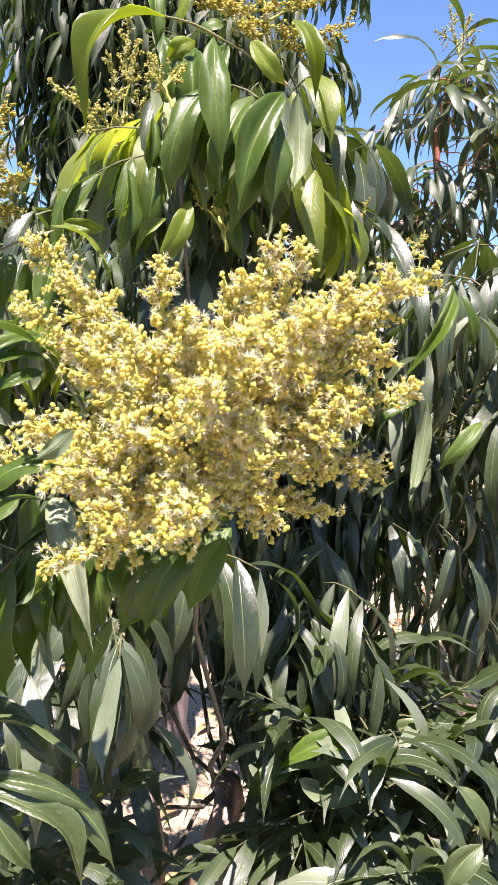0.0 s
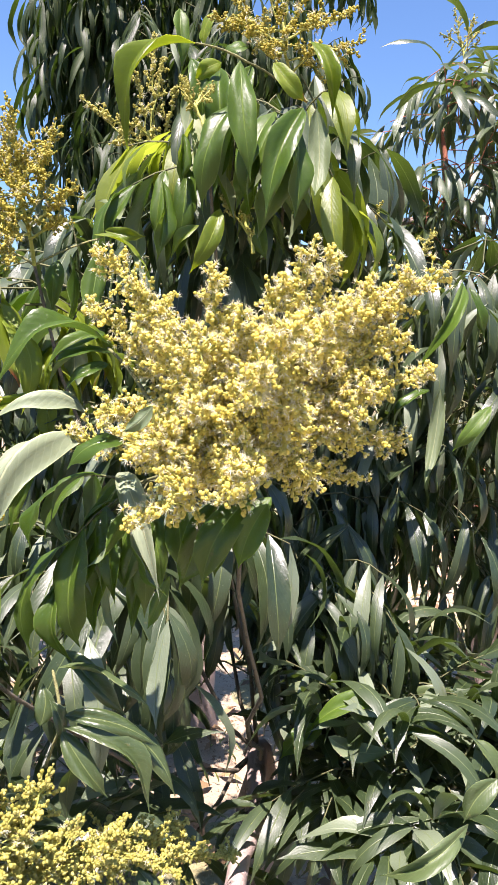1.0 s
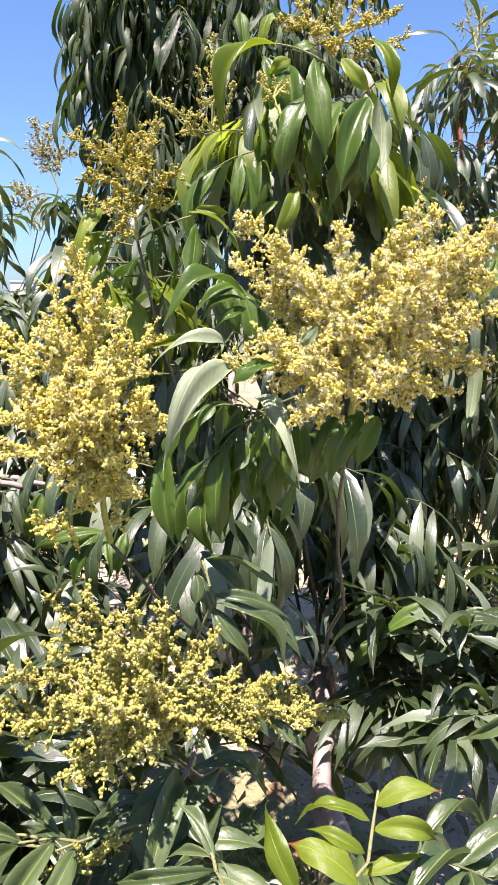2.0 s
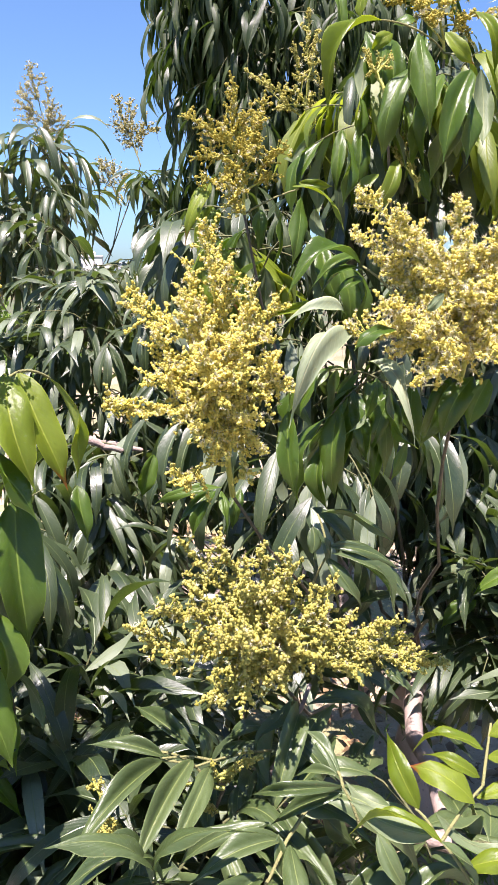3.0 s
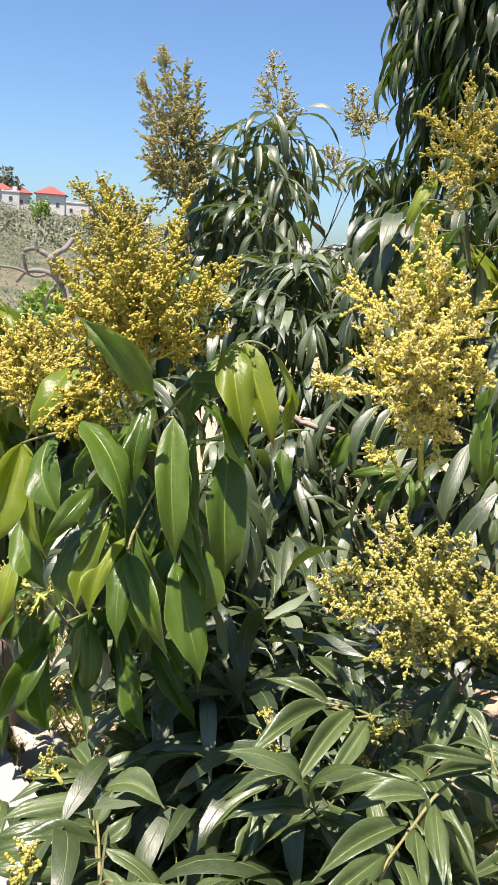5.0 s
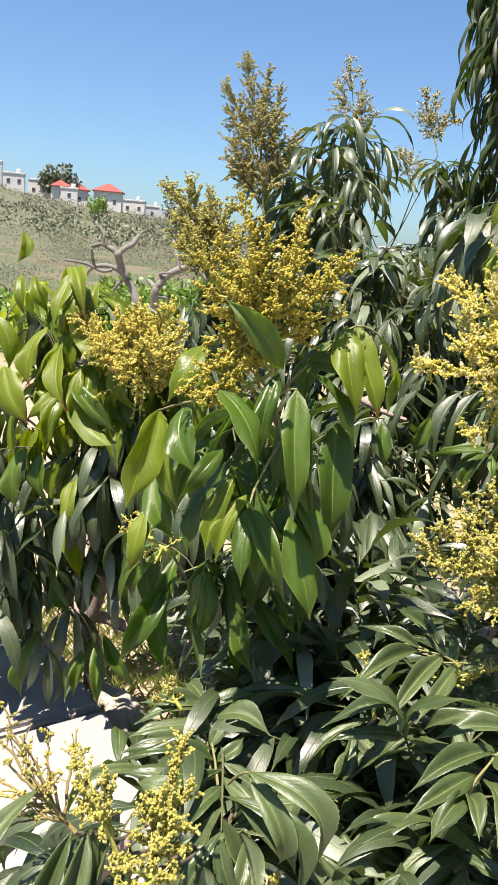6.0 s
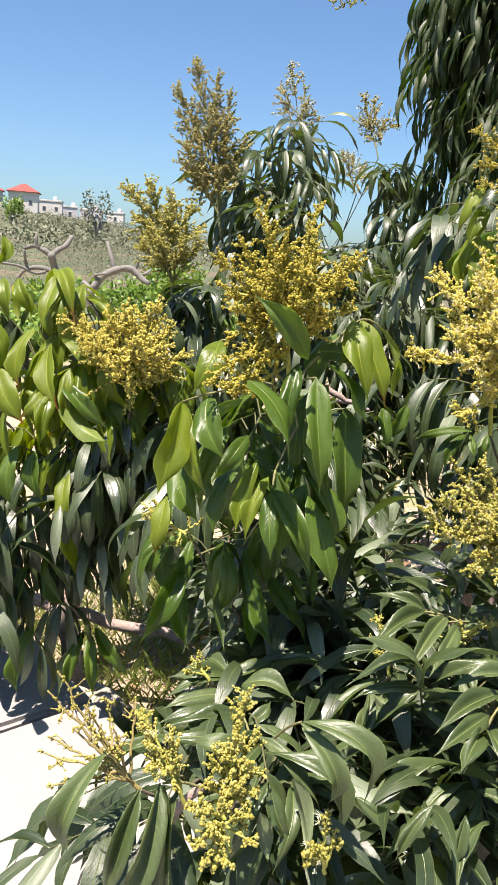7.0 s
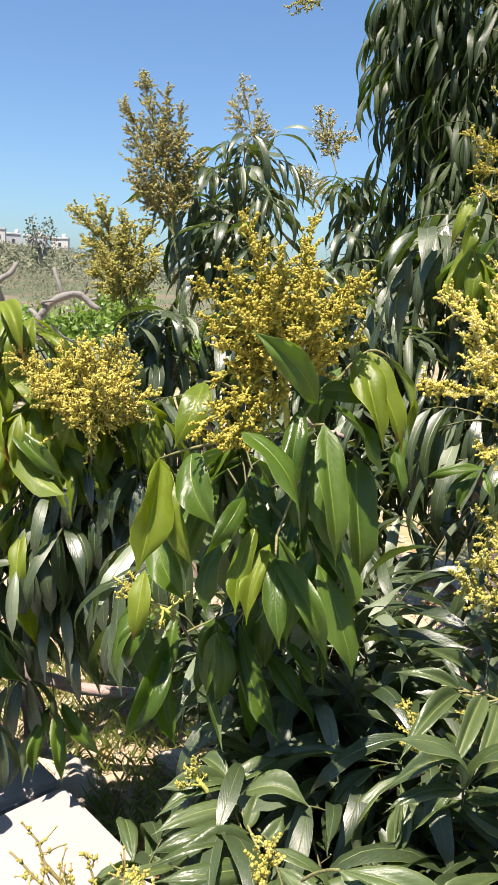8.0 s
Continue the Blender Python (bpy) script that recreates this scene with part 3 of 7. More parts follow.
def stone(at, size, seed):
    g = np.random.default_rng(seed)
    v, f = BALL[2]
    k = g.normal(0, 1, (6, 3))
    r = 1 + 0.10 * np.sin(v @ k.T * 2.1 + g.uniform(0, 6, 6)).sum(1)
    ob = new("stone", mesh_of("stone", v * r[:, None] * np.array(size), f, [M_STONE]))
    ob.matrix_basis = pose(*at, 0, 0, float(g.uniform(0, 360)))
    return tagged(ob, "rough pale field stone lying in the grass", "stone", "stones beside the paving")


for i in range(16):
    along, out = rand(-0.5, 1.3), rand(0.10, 0.85)
    x, y = on_slab(along, -out)
    s = rand(0.025, 0.085)
    stone((x, y, ground_height(x, y) + s * 0.25), (s * 1.4, s, s * 0.7), 40 + i)


def scatter_blades(name, label, mat, count, place, length, width, flat=False):
    v, f, _ = blade(3, 1, 0.12, 0.3, 0.0, 0.3, 0.0, 0.05)
    frames = []
    for _ in range(count):
        x, y = place()
        z = ground_height(x, y)
        ln = length * rand(0.5, 1.2)
        a = rand(0, 6.28)
        d = (math.cos(a), math.sin(a), rand(0.02, 0.12)) if flat else (0.5 * math.cos(a), 0.5 * math.sin(a), rand(0.5, 1.2))
        nrm = (rand(-0.3, 0.3), rand(-0.3, 0.3), 1) if flat else (math.cos(a + 1.6), math.sin(a + 1.6), 0.2)
        p = np.array((x, y, z + (0.012 if flat else 0.0)))
        frames.append(leaf_frame(p, p + unit(d) * ln, width * rand(0.7, 1.3), nrm))
    h = Heap()
    h.many(v, f, frames)
    tagged(new(name, h.mesh(name, [mat])), label, name.split("_")[-1], kind="stuff")


def beside_slab():
    return on_slab(rand(-1.2, 1.6), -rand(0.02, 1.1) ** 1.2)


def under_trees():
    return rand(-1.6, 1.8), rand(1.3, 5.2)


scatter_blades("grass", "short green and straw-coloured grass on dry soil", M_GRASS, 9500, beside_slab, 0.085, 0.007)
scatter_blades("sparse_grass", "thin tufts of grass between the trees", M_GRASS, 1600, under_trees, 0.07, 0.005)
scatter_blades("leaf_litter", "curled brown dead leaves on the soil", M_LITTER, 900, under_trees, 0.10, 0.03, True)


def house(at, size, turn, roof, wall_mat=M_WALL, label="pale plastered house on the far hillside"):
    """A house of one or two storeys with windows and either a tiled hip roof or a flat one with a parapet."""
    w, d, h = size
    x, y, z = at
    ob = thing("house", at, label, "house", "houses on the hill")
    ob.rotation_euler = (0, 0, radians(turn))

    def box(name, lo, hi, mat, bevel=0.0, label=""):
        bm = bmesh.new()
        bmesh.ops.create_cube(bm, size=1.0)
        for q in bm.verts:
            q.co = [lo[k] + (q.co[k] + 0.5) * (hi[k] - lo[k]) for k in range(3)]
        if bevel:
            bmesh.ops.bevel(bm, geom=list(bm.edges), offset=bevel, segments=1, affect="EDGES")
        me = bpy.data.meshes.new(name)
        bm.to_mesh(me)
        bm.free()
        me.materials.append(mat)
        return part(name, me, ob, label)

    box("wall", (-w / 2, -d / 2, -3.0), (w / 2, d / 2, h), wall_mat, 0.05)
    if roof == "hip":
        e, top = 0.6, 0.24 * d + 0.6
        v = [(-w / 2 - e, -d / 2 - e, h), (w / 2 + e, -d / 2 - e, h), (w / 2 + e, d / 2 + e, h), (-w / 2 - e, d / 2 + e, h),
             (-w / 2 + d / 2, 0, h + top), (w / 2 - d / 2, 0, h + top)]
        v += [(p[0], p[1], h - 0.2) for p in v[:4]]
        f = [(0, 1, 5, 4), (1, 2, 5), (2, 3, 4, 5), (3, 0, 4), (0, 6, 7, 1), (1, 7, 8, 2), (2, 8, 9, 3), (3, 9, 6, 0), (9, 8, 7, 6)]
        part("roof", mesh_of("roof", v, f, [M_ROOF], smooth=False), ob, "red tiled hip roof")
    else:
        box("roof", (-w / 2 - 0.15, -d / 2 - 0.15, h), (w / 2 + 0.15, d / 2 + 0.15, h + 0.5), M_ROOF_FLAT, 0.06, "flat roof with a low parapet")
        box("water_tank", (w * 0.1, -0.6, h + 0.5), (w * 0.1 + 1.3, 0.6, h + 1.7), M_WALL_GREY, 0.2)
    for storey in range(int(h // 2.8)):
        for k in range(int(w // 3)):
            cx, cz = -w / 2 + (k + 0.5) * w / int(w // 3), storey * 2.9 + 1.0
            win = box("window", (cx - 0.55, -d / 2 - 0.06, cz), (cx + 0.55, -d / 2 + 0.05, cz + 1.3), M_WALL_GREY, 0.02)
            pane = box("pane", (cx - 0.45, -d / 2 - 0.09, cz + 0.1), (cx + 0.45, -d / 2 - 0.055, cz + 1.2), M_PANE)
            pane.parent = win
    return ob


def on_hill(az, r, lift=0.0):
    x, y = -r * math.sin(radians(az)), r * math.cos(radians(az))
    return x, y, ground_height(x, y) + lift


house(on_hill(40.9, 252, 0.7), (9.8, 8.2, 6.2), 38, "flat", M_WALL_GREY, "tall grey block of flats on the hill crest")
house(on_hill(37.3, 260, 0.7), (6.2, 5.4, 4.4), 30, "flat", M_WALL, "sand-coloured flat-roofed house on the hill crest")
house(on_hill(35.9, 248, 0.7), (5.4, 5.4, 3.7), 40, "hip", M_WALL, "small house with a red hip roof on the hill")
house(on_hill(34.6, 258, 0.7), (5.4, 5.4, 4.4), 34, "hip", M_WALL, "white house with a red roof on the hill")
house(on_hill(32.6, 244, 0.7), (8.2, 7.2, 4.6), 28, "hip", M_WALL, "white two-storey house with a broad red roof")
house(on_hill(30.8, 256, 0.7), (7.2, 5.4, 3.7), 26, "flat", M_WALL, "low white flat-roofed house beside the slope")
house(on_hill(29.5, 264, 0.7), (4.6, 4.6, 3.5), 30, "flat", M_WALL_GREY, "grey flat-roofed house beside the slope")
house(on_hill(26.3, 262, 0.7), (5.4, 4.6, 3.3), 20, "flat", M_WALL, "low white house half hidden by shrubs")
house(on_hill(39.0, 244, 0.7), (6.0, 6.0, 3.5), 36, "flat", M_WALL, "small pale house on the hill crest")
house(on_hill(35.3, 238, 0.7), (4.8, 4.8, 3.3), 33, "flat", M_WALL, "small white annex below the hill houses")
house(on_hill(28.0, 262, 0.7), (7.2, 6.0, 3.3), 24, "flat", M_WALL_GREY, "low grey building on the hill")
house(on_hill(14.9, 236, 0.7), (8.2, 6.2, 4.0), 12, "flat", M_WALL, "white building at the edge of the field")
house(on_hill(11.9, 248, 0.7), (9.0, 6.2, 3.7), 8, "flat", M_WALL_GREY, "grey shed-like building across the field")


def clump(name, at, size, count, leaf_size, mat, label, category="shrub", group="", seed=0):
    """A shrub or small tree: a short forked trunk and a crown of many leaf tufts with gaps."""
    ob = thing(name, at, label, category, group)
    g = np.random.default_rng(seed)
    h = Heap()
    lobes = [np.array((g.uniform(-0.55, 0.55) * size[0], g.uniform(-0.55, 0.55) * size[1], g.uniform(0.45, 1.0) * size[2])) for _ in range(9)]
    for p in lobes:
        tube(h, bend((0, 0, -0.1), p * 0.9, 0.1 * size[2], 6, 0.02 * size[0]), 0.035 * size[2], 0.008 * size[2], 5)
    part("trunk", h.mesh("trunk", [M_DEAD_WOOD]), ob)
    v, f, _ = blade(2, 1, 0.1, 0.4, 0, 0, 0, 0)
    frames = []
    for _ in range(count):
        c = lobes[int(g.integers(9))]
        p = c + unit(g.normal(0, 1, 3)) * np.array(size) * 0.34 * g.uniform(0.5, 1.0)
        p[2] = max(0.03, p[2])
        d = unit(g.normal(0, 1, 3) + (0, 0, 0.2))
        frames.append(leaf_frame(p, p + d * leaf_size * g.uniform(0.6, 1.3), leaf_size * 0.62, unit(g.normal(0, 1, 3) + (0, 0, 0.8))))
    h = Heap()
    h.many(v, f, frames)
    part("crown", h.mesh("crown", [mat]), ob)
    return ob


def hillside():
    """Uncounted olive trees and scrub on the slope, as small leaf tufts."""
    g = np.random.default_rng(5)
    v, f = np.array([(0.0, 0.0, 0.0), (0.8, 0.45, 0.05), (0.0, 1.0, 0.12), (-0.8, 0.5, 0.03)]), [(0, 1, 2, 3)]
    frames = []
    for _ in range(1700):
        az, r = g.uniform(6, 62), 15 + 233 * g.uniform(0, 1) ** 1.25
        x, y, z = on_hill(az, r)
        s = g.uniform(0.5, 1.9) * min(1.0, 0.30 + r / 95.0)
        k = 300 if r < 60 else 46
        leaf_size = 0.075 if r < 60 else 0.24
        d = g.normal(0, 1, (k, 3)) + (0, 0, 0.5)
        d /= np.linalg.norm(d, axis=1)[:, None]
        p = np.array((x, y, z + 0.25 * s)) + d * np.array((1.2, 1.2, 0.75)) * s * g.uniform(0.4, 1, (k, 1))
        q, nn = g.normal(0, 1, (k, 3)), g.normal(0, 0.7, (k, 3)) + (0, -0.2, 0.8)
        for a1, a2, a3 in zip(p, q, nn):
            frames.append(leaf_frame(a1, a1 + unit(a2) * leaf_size * s, leaf_size * 0.75 * s, unit(a3)))
    h = Heap()
    h.many(v, f, frames)
    tagged(new("hillside_scrub", h.mesh("hillside_scrub", [M_OLIVE])), "grey-green olive trees and scrub covering the slope", "scrub", kind="stuff")


hillside()
clump("shrub", on_hill(31.2, 12.5), (1.1, 1.1, 0.9), 1300, 0.12, M_SHRUB, "bright green leafy shrub behind a bare tree", "shrub", "green shrubs", seed=1)
clump("shrub", on_hill(27.5, 11.5), (1.2, 1.2, 1.0), 1300, 0.12, M_SHRUB, "bright green leafy shrub behind a bare tree", "shrub", "green shrubs", seed=2)
clump("shrub", on_hill(36.5, 12.5), (1.0, 1.0, 0.6), 900, 0.12, M_SHRUB, "bright green leafy shrub on dry ground", "shrub", "green shrubs", seed=3)
clump("shrub", on_hill(24.0, 14.0), (1.2, 1.2, 1.2), 1100, 0.13, M_SHRUB, "bright green leafy shrub behind a bare tree", "shrub", "green shrubs", seed=4)
clump("shrub", on_hill(41.0, 15.0), (1.2, 1.2, 0.7), 900, 0.13, M_SHRUB, "green leafy shrub on the dry slope", "shrub", "green shrubs", seed=6)
for k, (az, r) in enumerate(((22.5, 10.5), (26.0, 9.6), (29.5, 10.2), (33.5, 9.8), (38.0, 10.4), (42.5, 11.0), (19.5, 11.5), (34.0, 14.5))):
    clump("shrub", on_hill(az, r), (1.0, 1.0, 0.55 + 0.05 * (k % 3)), 1000, 0.11, M_SHRUB, "low bright green leafy shrub on the slope", "shrub", "green shrubs", seed=20 + k)
clump("tree", on_hill(27.7, 90), (2.6, 2.6, 4.6), 380, 0.36, M_OLIVE, "slender grey-green tree at the edge of the slope", "tree", seed=7)
clump("tree", on_hill(35.9, 256), (7, 7, 9), 700, 1.5, M_OLIVE, "dark round tree among the hill houses", "tree", seed=8)
clump("tree", on_hill(33.6, 120), (2.2, 2.2, 3.0), 600, 0.42, M_SHRUB, "fresh green tree below the hill houses", "tree", seed=9)


# ---- the longan trees ----
main_tree = thing("longan_tree", (0.32, 1.75, -0.25), "flowering longan tree with cream panicles and glossy hanging leaves", "tree", "longan trees")
front_tree = thing("longan_tree", (-0.42, 1.32, -0.25), "flowering longan tree with golden panicle and large bright leaves", "tree", "longan trees")
left_tree = thing("longan_tree", (-1.25, 1.65, -0.25), "longan tree with young yellow-green leaves beside the paving", "tree", "longan trees")
back_tree = thing("longan_tree", (-1.15, 3.1, -0.25), "longan tree with tall dull panicles against the sky", "tree", "longan trees")
tall_tree = thing("longan_tree", (0.12, 2.75, -0.25), "tall dark longan tree with long drooping leaves", "tree", "longan trees")
side_tree = thing("longan_tree", (1.05, 2.5, -0.25), "longan tree with reddish twigs and narrow leaves", "tree", "longan trees")

limb(main_tree, bend((0.32, 1.75, -0.32), (0.260, 1.620, 0.350), 0.02, 9, 0.012), 0.040, 0.028, name="trunk")
limb(front_tree, bend((-0.42, 1.32, -0.32), (-0.380, 1.200, 0.250), 0.02, 9, 0.012), 0.033, 0.023, name="trunk")
limb(left_tree, bend((-1.25, 1.65, -0.32), (-1.150, 1.500, 0.300), 0.02, 9, 0.012), 0.035, 0.025, name="trunk")
limb(back_tree, bend((-1.15, 3.10, -0.32), (-1.100, 3.000, 0.500), 0.02, 9, 0.012), 0.050, 0.035, name="trunk")
limb(tall_tree, bend((0.12, 2.75, -0.32), (0.000, 2.750, 0.900), 0.02, 9, 0.012), 0.060, 0.042, name="trunk")
limb(side_tree, bend((1.05, 2.50, -0.32), (0.950, 2.450, 0.600), 0.02, 9, 0.012), 0.050, 0.035, name="trunk")

# panicles
panicle(main_tree, (0.205, 0.972, 1.019), [(0.254, 0.880, 1.259), (0.267, 0.867, 1.244), (0.227, 0.843, 1.220), (0.069, 0.940, 1.238), (0.060, 0.923, 1.195), (0.109, 0.885, 1.217), (0.050, 0.895, 1.089), (0.089, 0.849, 1.118), (0.121, 0.784, 1.043), (0.151, 0.767, 1.065), (0.193, 0.756, 1.064), (0.205, 0.740, 1.091), (0.360, 0.894, 1.232), (0.337, 0.883, 1.226), (0.299, 0.863, 1.223), (0.330, 0.875, 1.180), (0.342, 0.910, 1.088), (0.285, 0.904, 1.107), (0.300, 0.895, 1.057), (0.352, 0.890, 1.148), (0.312, 0.848, 1.136), (0.169, 0.877, 1.234), (0.194, 0.788, 1.193), (0.213, 0.732, 1.162), (0.162, 0.750, 1.141), (0.274, 0.798, 1.196), (0.129, 0.807, 1.174), (0.259, 0.836, 1.061), (0.242, 0.769, 1.142), (0.121, 0.783, 1.095), (0.165, 0.775, 1.173), (0.231, 0.746, 1.188)], M_BUD_PALE, "broad cream panicle crowded with open white florets", bud=0.0018, level=1, bloom=0.21, wither=0.02, bushy=2.7, gap=0.0036, side=1.1, stalk_r=0.0042, hub=(0.205, 0.867, 1.121))
limb(main_tree, bend((0.260, 1.620, 0.350), (0.205, 0.972, 1.019), -0.090, 9, 0.009), 0.0042, 0.0022, M_STEM)
panicle(main_tree, (-0.091, 1.328, 1.249), [(-0.105, 1.267, 1.445), (-0.186, 1.278, 1.398), (-0.165, 1.263, 1.330), (-0.121, 1.232, 1.375), (-0.062, 1.276, 1.391), (-0.022, 1.267, 1.347), (-0.036, 1.279, 1.306), (-0.096, 1.213, 1.236), (-0.152, 1.258, 1.304), (-0.076, 1.200, 1.321), (-0.054, 1.303, 1.422), (-0.111, 1.204, 1.289)], M_BUD_GOLD, "upright golden panicle of unopened buds", bud=0.0023, bloom=0.03, bushy=1.9, gap=0.0044, side=1.1, hub=(-0.094, 1.267, 1.347))
limb(main_tree, bend((0.260, 1.620, 0.350), (-0.091, 1.328, 1.249), -0.090, 9, 0.009), 0.0042, 0.0022, M_STEM)
panicle(main_tree, (-0.081, 0.941, 0.870), [(-0.107, 0.930, 1.201), (-0.134, 0.923, 1.169), (-0.079, 0.899, 1.156), (-0.208, 0.913, 1.123), (-0.167, 0.866, 1.093), (-0.131, 0.851, 1.119), (-0.027, 0.914, 1.126), (-0.051, 0.875, 1.137), (-0.223, 0.868, 1.005), (-0.167, 0.824, 1.041), (-0.004, 0.870, 1.018), (-0.026, 0.858, 1.055), (-0.060, 0.803, 1.086), (-0.106, 0.790, 1.075), (-0.142, 0.815, 0.999), (-0.057, 0.825, 0.997), (-0.138, 0.829, 0.921), (-0.090, 0.835, 0.949), (-0.043, 0.856, 0.951), (-0.089, 0.783, 1.041), (-0.060, 0.794, 1.045), (-0.120, 0.864, 1.131), (-0.061, 0.869, 0.913), (-0.113, 0.821, 0.978)], M_BUD_PALE, "tall yellow panicle with some open florets", bud=0.0019, level=1, gap=0.0040, bloom=0.09, wither=0.04, bushy=2.0, side=1.25, stalk_r=0.004, hub=(-0.099, 0.880, 1.066))
limb(main_tree, bend((0.260, 1.620, 0.350), (-0.081, 0.941, 0.870), -0.090, 9, 0.009), 0.0042, 0.0022, M_STEM)
panicle(main_tree, (-0.009, 0.890, 0.628), [(-0.136, 0.853, 0.838), (-0.092, 0.834, 0.845), (-0.042, 0.813, 0.843), (-0.007, 0.832, 0.835), (0.049, 0.845, 0.802), (-0.173, 0.702, 0.803), (-0.140, 0.724, 0.810), (-0.131, 0.715, 0.767), (-0.078, 0.682, 0.806), (-0.060, 0.749, 0.830), (-0.055, 0.673, 0.810), (-0.088, 0.705, 0.719), (-0.053, 0.706, 0.724), (-0.022, 0.729, 0.737), (0.024, 0.789, 0.730), (0.119, 0.853, 0.744), (0.091, 0.840, 0.680), (0.066, 0.835, 0.756), (0.217, 0.990, 0.617), (0.155, 0.970, 0.666), (0.180, 0.972, 0.627), (-0.013, 0.743, 0.801), (-0.111, 0.768, 0.822), (-0.025, 0.767, 0.822)], M_BUD_GREEN, "loose spreading greenish yellow panicle", bud=0.0021, level=1, bloom=0.03, wither=0.04, bushy=1.7, gap=0.0042, side=1.15, hub=(-0.027, 0.796, 0.761))
limb(main_tree, bend((0.260, 1.620, 0.350), (-0.009, 0.890, 0.628), -0.090, 9, 0.009), 0.0042, 0.0022, M_STEM)
panicle(front_tree, (-0.378, 0.719, 0.954), [(-0.441, 0.700, 1.206), (-0.360, 0.749, 1.210), (-0.357, 0.718, 1.172), (-0.388, 0.664, 1.167), (-0.416, 0.678, 1.173), (-0.448, 0.662, 1.149), (-0.484, 0.677, 1.125), (-0.479, 0.658, 1.088), (-0.438, 0.621, 1.106), (-0.294, 0.730, 1.143), (-0.308, 0.697, 1.116), (-0.310, 0.714, 1.101), (-0.338, 0.651, 1.142), (-0.342, 0.621, 1.113), (-0.385, 0.612, 1.131), (-0.352, 0.618, 1.071), (-0.315, 0.682, 1.068), (-0.297, 0.722, 1.072), (-0.449, 0.638, 1.058), (-0.402, 0.606, 1.088), (-0.330, 0.639, 1.086), (-0.366, 0.620, 1.056), (-0.426, 0.652, 1.003), (-0.460, 0.665, 1.010), (-0.432, 0.625, 0.990), (-0.392, 0.643, 1.008), (-0.444, 0.612, 0.953), (-0.470, 0.626, 0.956), (-0.427, 0.607, 0.956)], M_BUD_GOLD, "bushy golden panicle of unopened round buds", bud=0.0020, level=1, bloom=0.0, wither=0.0, bushy=1.85, gap=0.0043, side=1.1, stalk_r=0.004, hub=(-0.389, 0.693, 1.073))
limb(front_tree, bend((-0.380, 1.200, 0.250), (-0.378, 0.719, 0.954), -0.090, 9, 0.009), 0.0042, 0.0022, M_STEM)
panicle(back_tree, (-1.114, 2.079, 0.965), [(-1.306, 2.058, 1.326), (-1.228, 2.087, 1.341), (-1.146, 2.109, 1.328), (-1.248, 2.052, 1.230), (-1.132, 2.040, 1.253), (-1.068, 2.121, 1.280), (-1.226, 2.035, 1.141), (-1.113, 1.964, 1.145), (-1.068, 2.038, 1.168), (-1.038, 2.093, 1.136), (-1.162, 2.037, 1.073), (-1.101, 2.058, 1.077), (-1.155, 1.964, 1.195), (-1.040, 2.112, 1.209)], M_BUD_GREEN, "rounded dull yellow panicle", bud=0.0034, bloom=0.0, bushy=1.6, level=0, gap=0.0064, side=2.0, stalk_mat=M_TWIG, stalk_r=0.005, hub=(-1.138, 2.065, 1.147))
limb(back_tree, bend((-1.100, 3.000, 0.500), (-1.114, 2.079, 0.965), -0.090, 9, 0.009), 0.0042, 0.0022, M_STEM)
panicle(left_tree, (-0.840, 1.175, 0.772), [(-0.990, 1.147, 0.970), (-0.922, 1.113, 0.966), (-0.880, 1.133, 0.993), (-0.836, 1.149, 1.002), (-0.789, 1.188, 1.010), (-0.760, 1.186, 0.965), (-0.724, 1.184, 0.915), (-0.772, 1.136, 0.873), (-0.805, 1.098, 0.850), (-0.831, 1.070, 0.898), (-0.780, 1.067, 0.949), (-0.748, 1.106, 0.937), (-0.883, 1.093, 0.925), (-0.939, 1.120, 0.929)], M_BUD_PALE, "dense pale yellow panicle", bud=0.0026, bloom=0.0, bushy=2.3, level=0, gap=0.0044, side=1.7, stalk_mat=M_TWIG, hub=(-0.831, 1.146, 0.901))
limb(left_tree, bend((-1.150, 1.500, 0.300), (-0.840, 1.175, 0.772), -0.090, 9, 0.009), 0.0042, 0.0022, M_STEM)
panicle(back_tree, (-1.102, 2.518, 1.186), [(-1.269, 2.578, 1.824), (-1.326, 2.535, 1.727), (-1.182, 2.594, 1.779), (-1.123, 2.597, 1.721), (-1.291, 2.519, 1.626), (-1.175, 2.507, 1.644), (-1.111, 2.580, 1.639), (-1.298, 2.493, 1.532), (-1.197, 2.468, 1.521), (-1.116, 2.551, 1.535), (-1.055, 2.633, 1.569), (-1.241, 2.482, 1.422), (-1.123, 2.466, 1.424), (-1.064, 2.547, 1.456), (-1.277, 2.481, 1.461), (-1.149, 2.491, 1.346), (-1.072, 2.522, 1.373)], M_BUD_GREY, "tall dull gold panicle against the sky", bud=0.0036, bloom=0.0, bushy=1.35, level=0, gap=0.0068, side=2.2, stalk_mat=M_TWIG, stalk_r=0.006, hub=(-1.158, 2.526, 1.450))
limb(back_tree, bend((-1.100, 3.000, 0.500), (-1.102, 2.518, 1.186), -0.090, 9, 0.009), 0.0042, 0.0022, M_STEM)
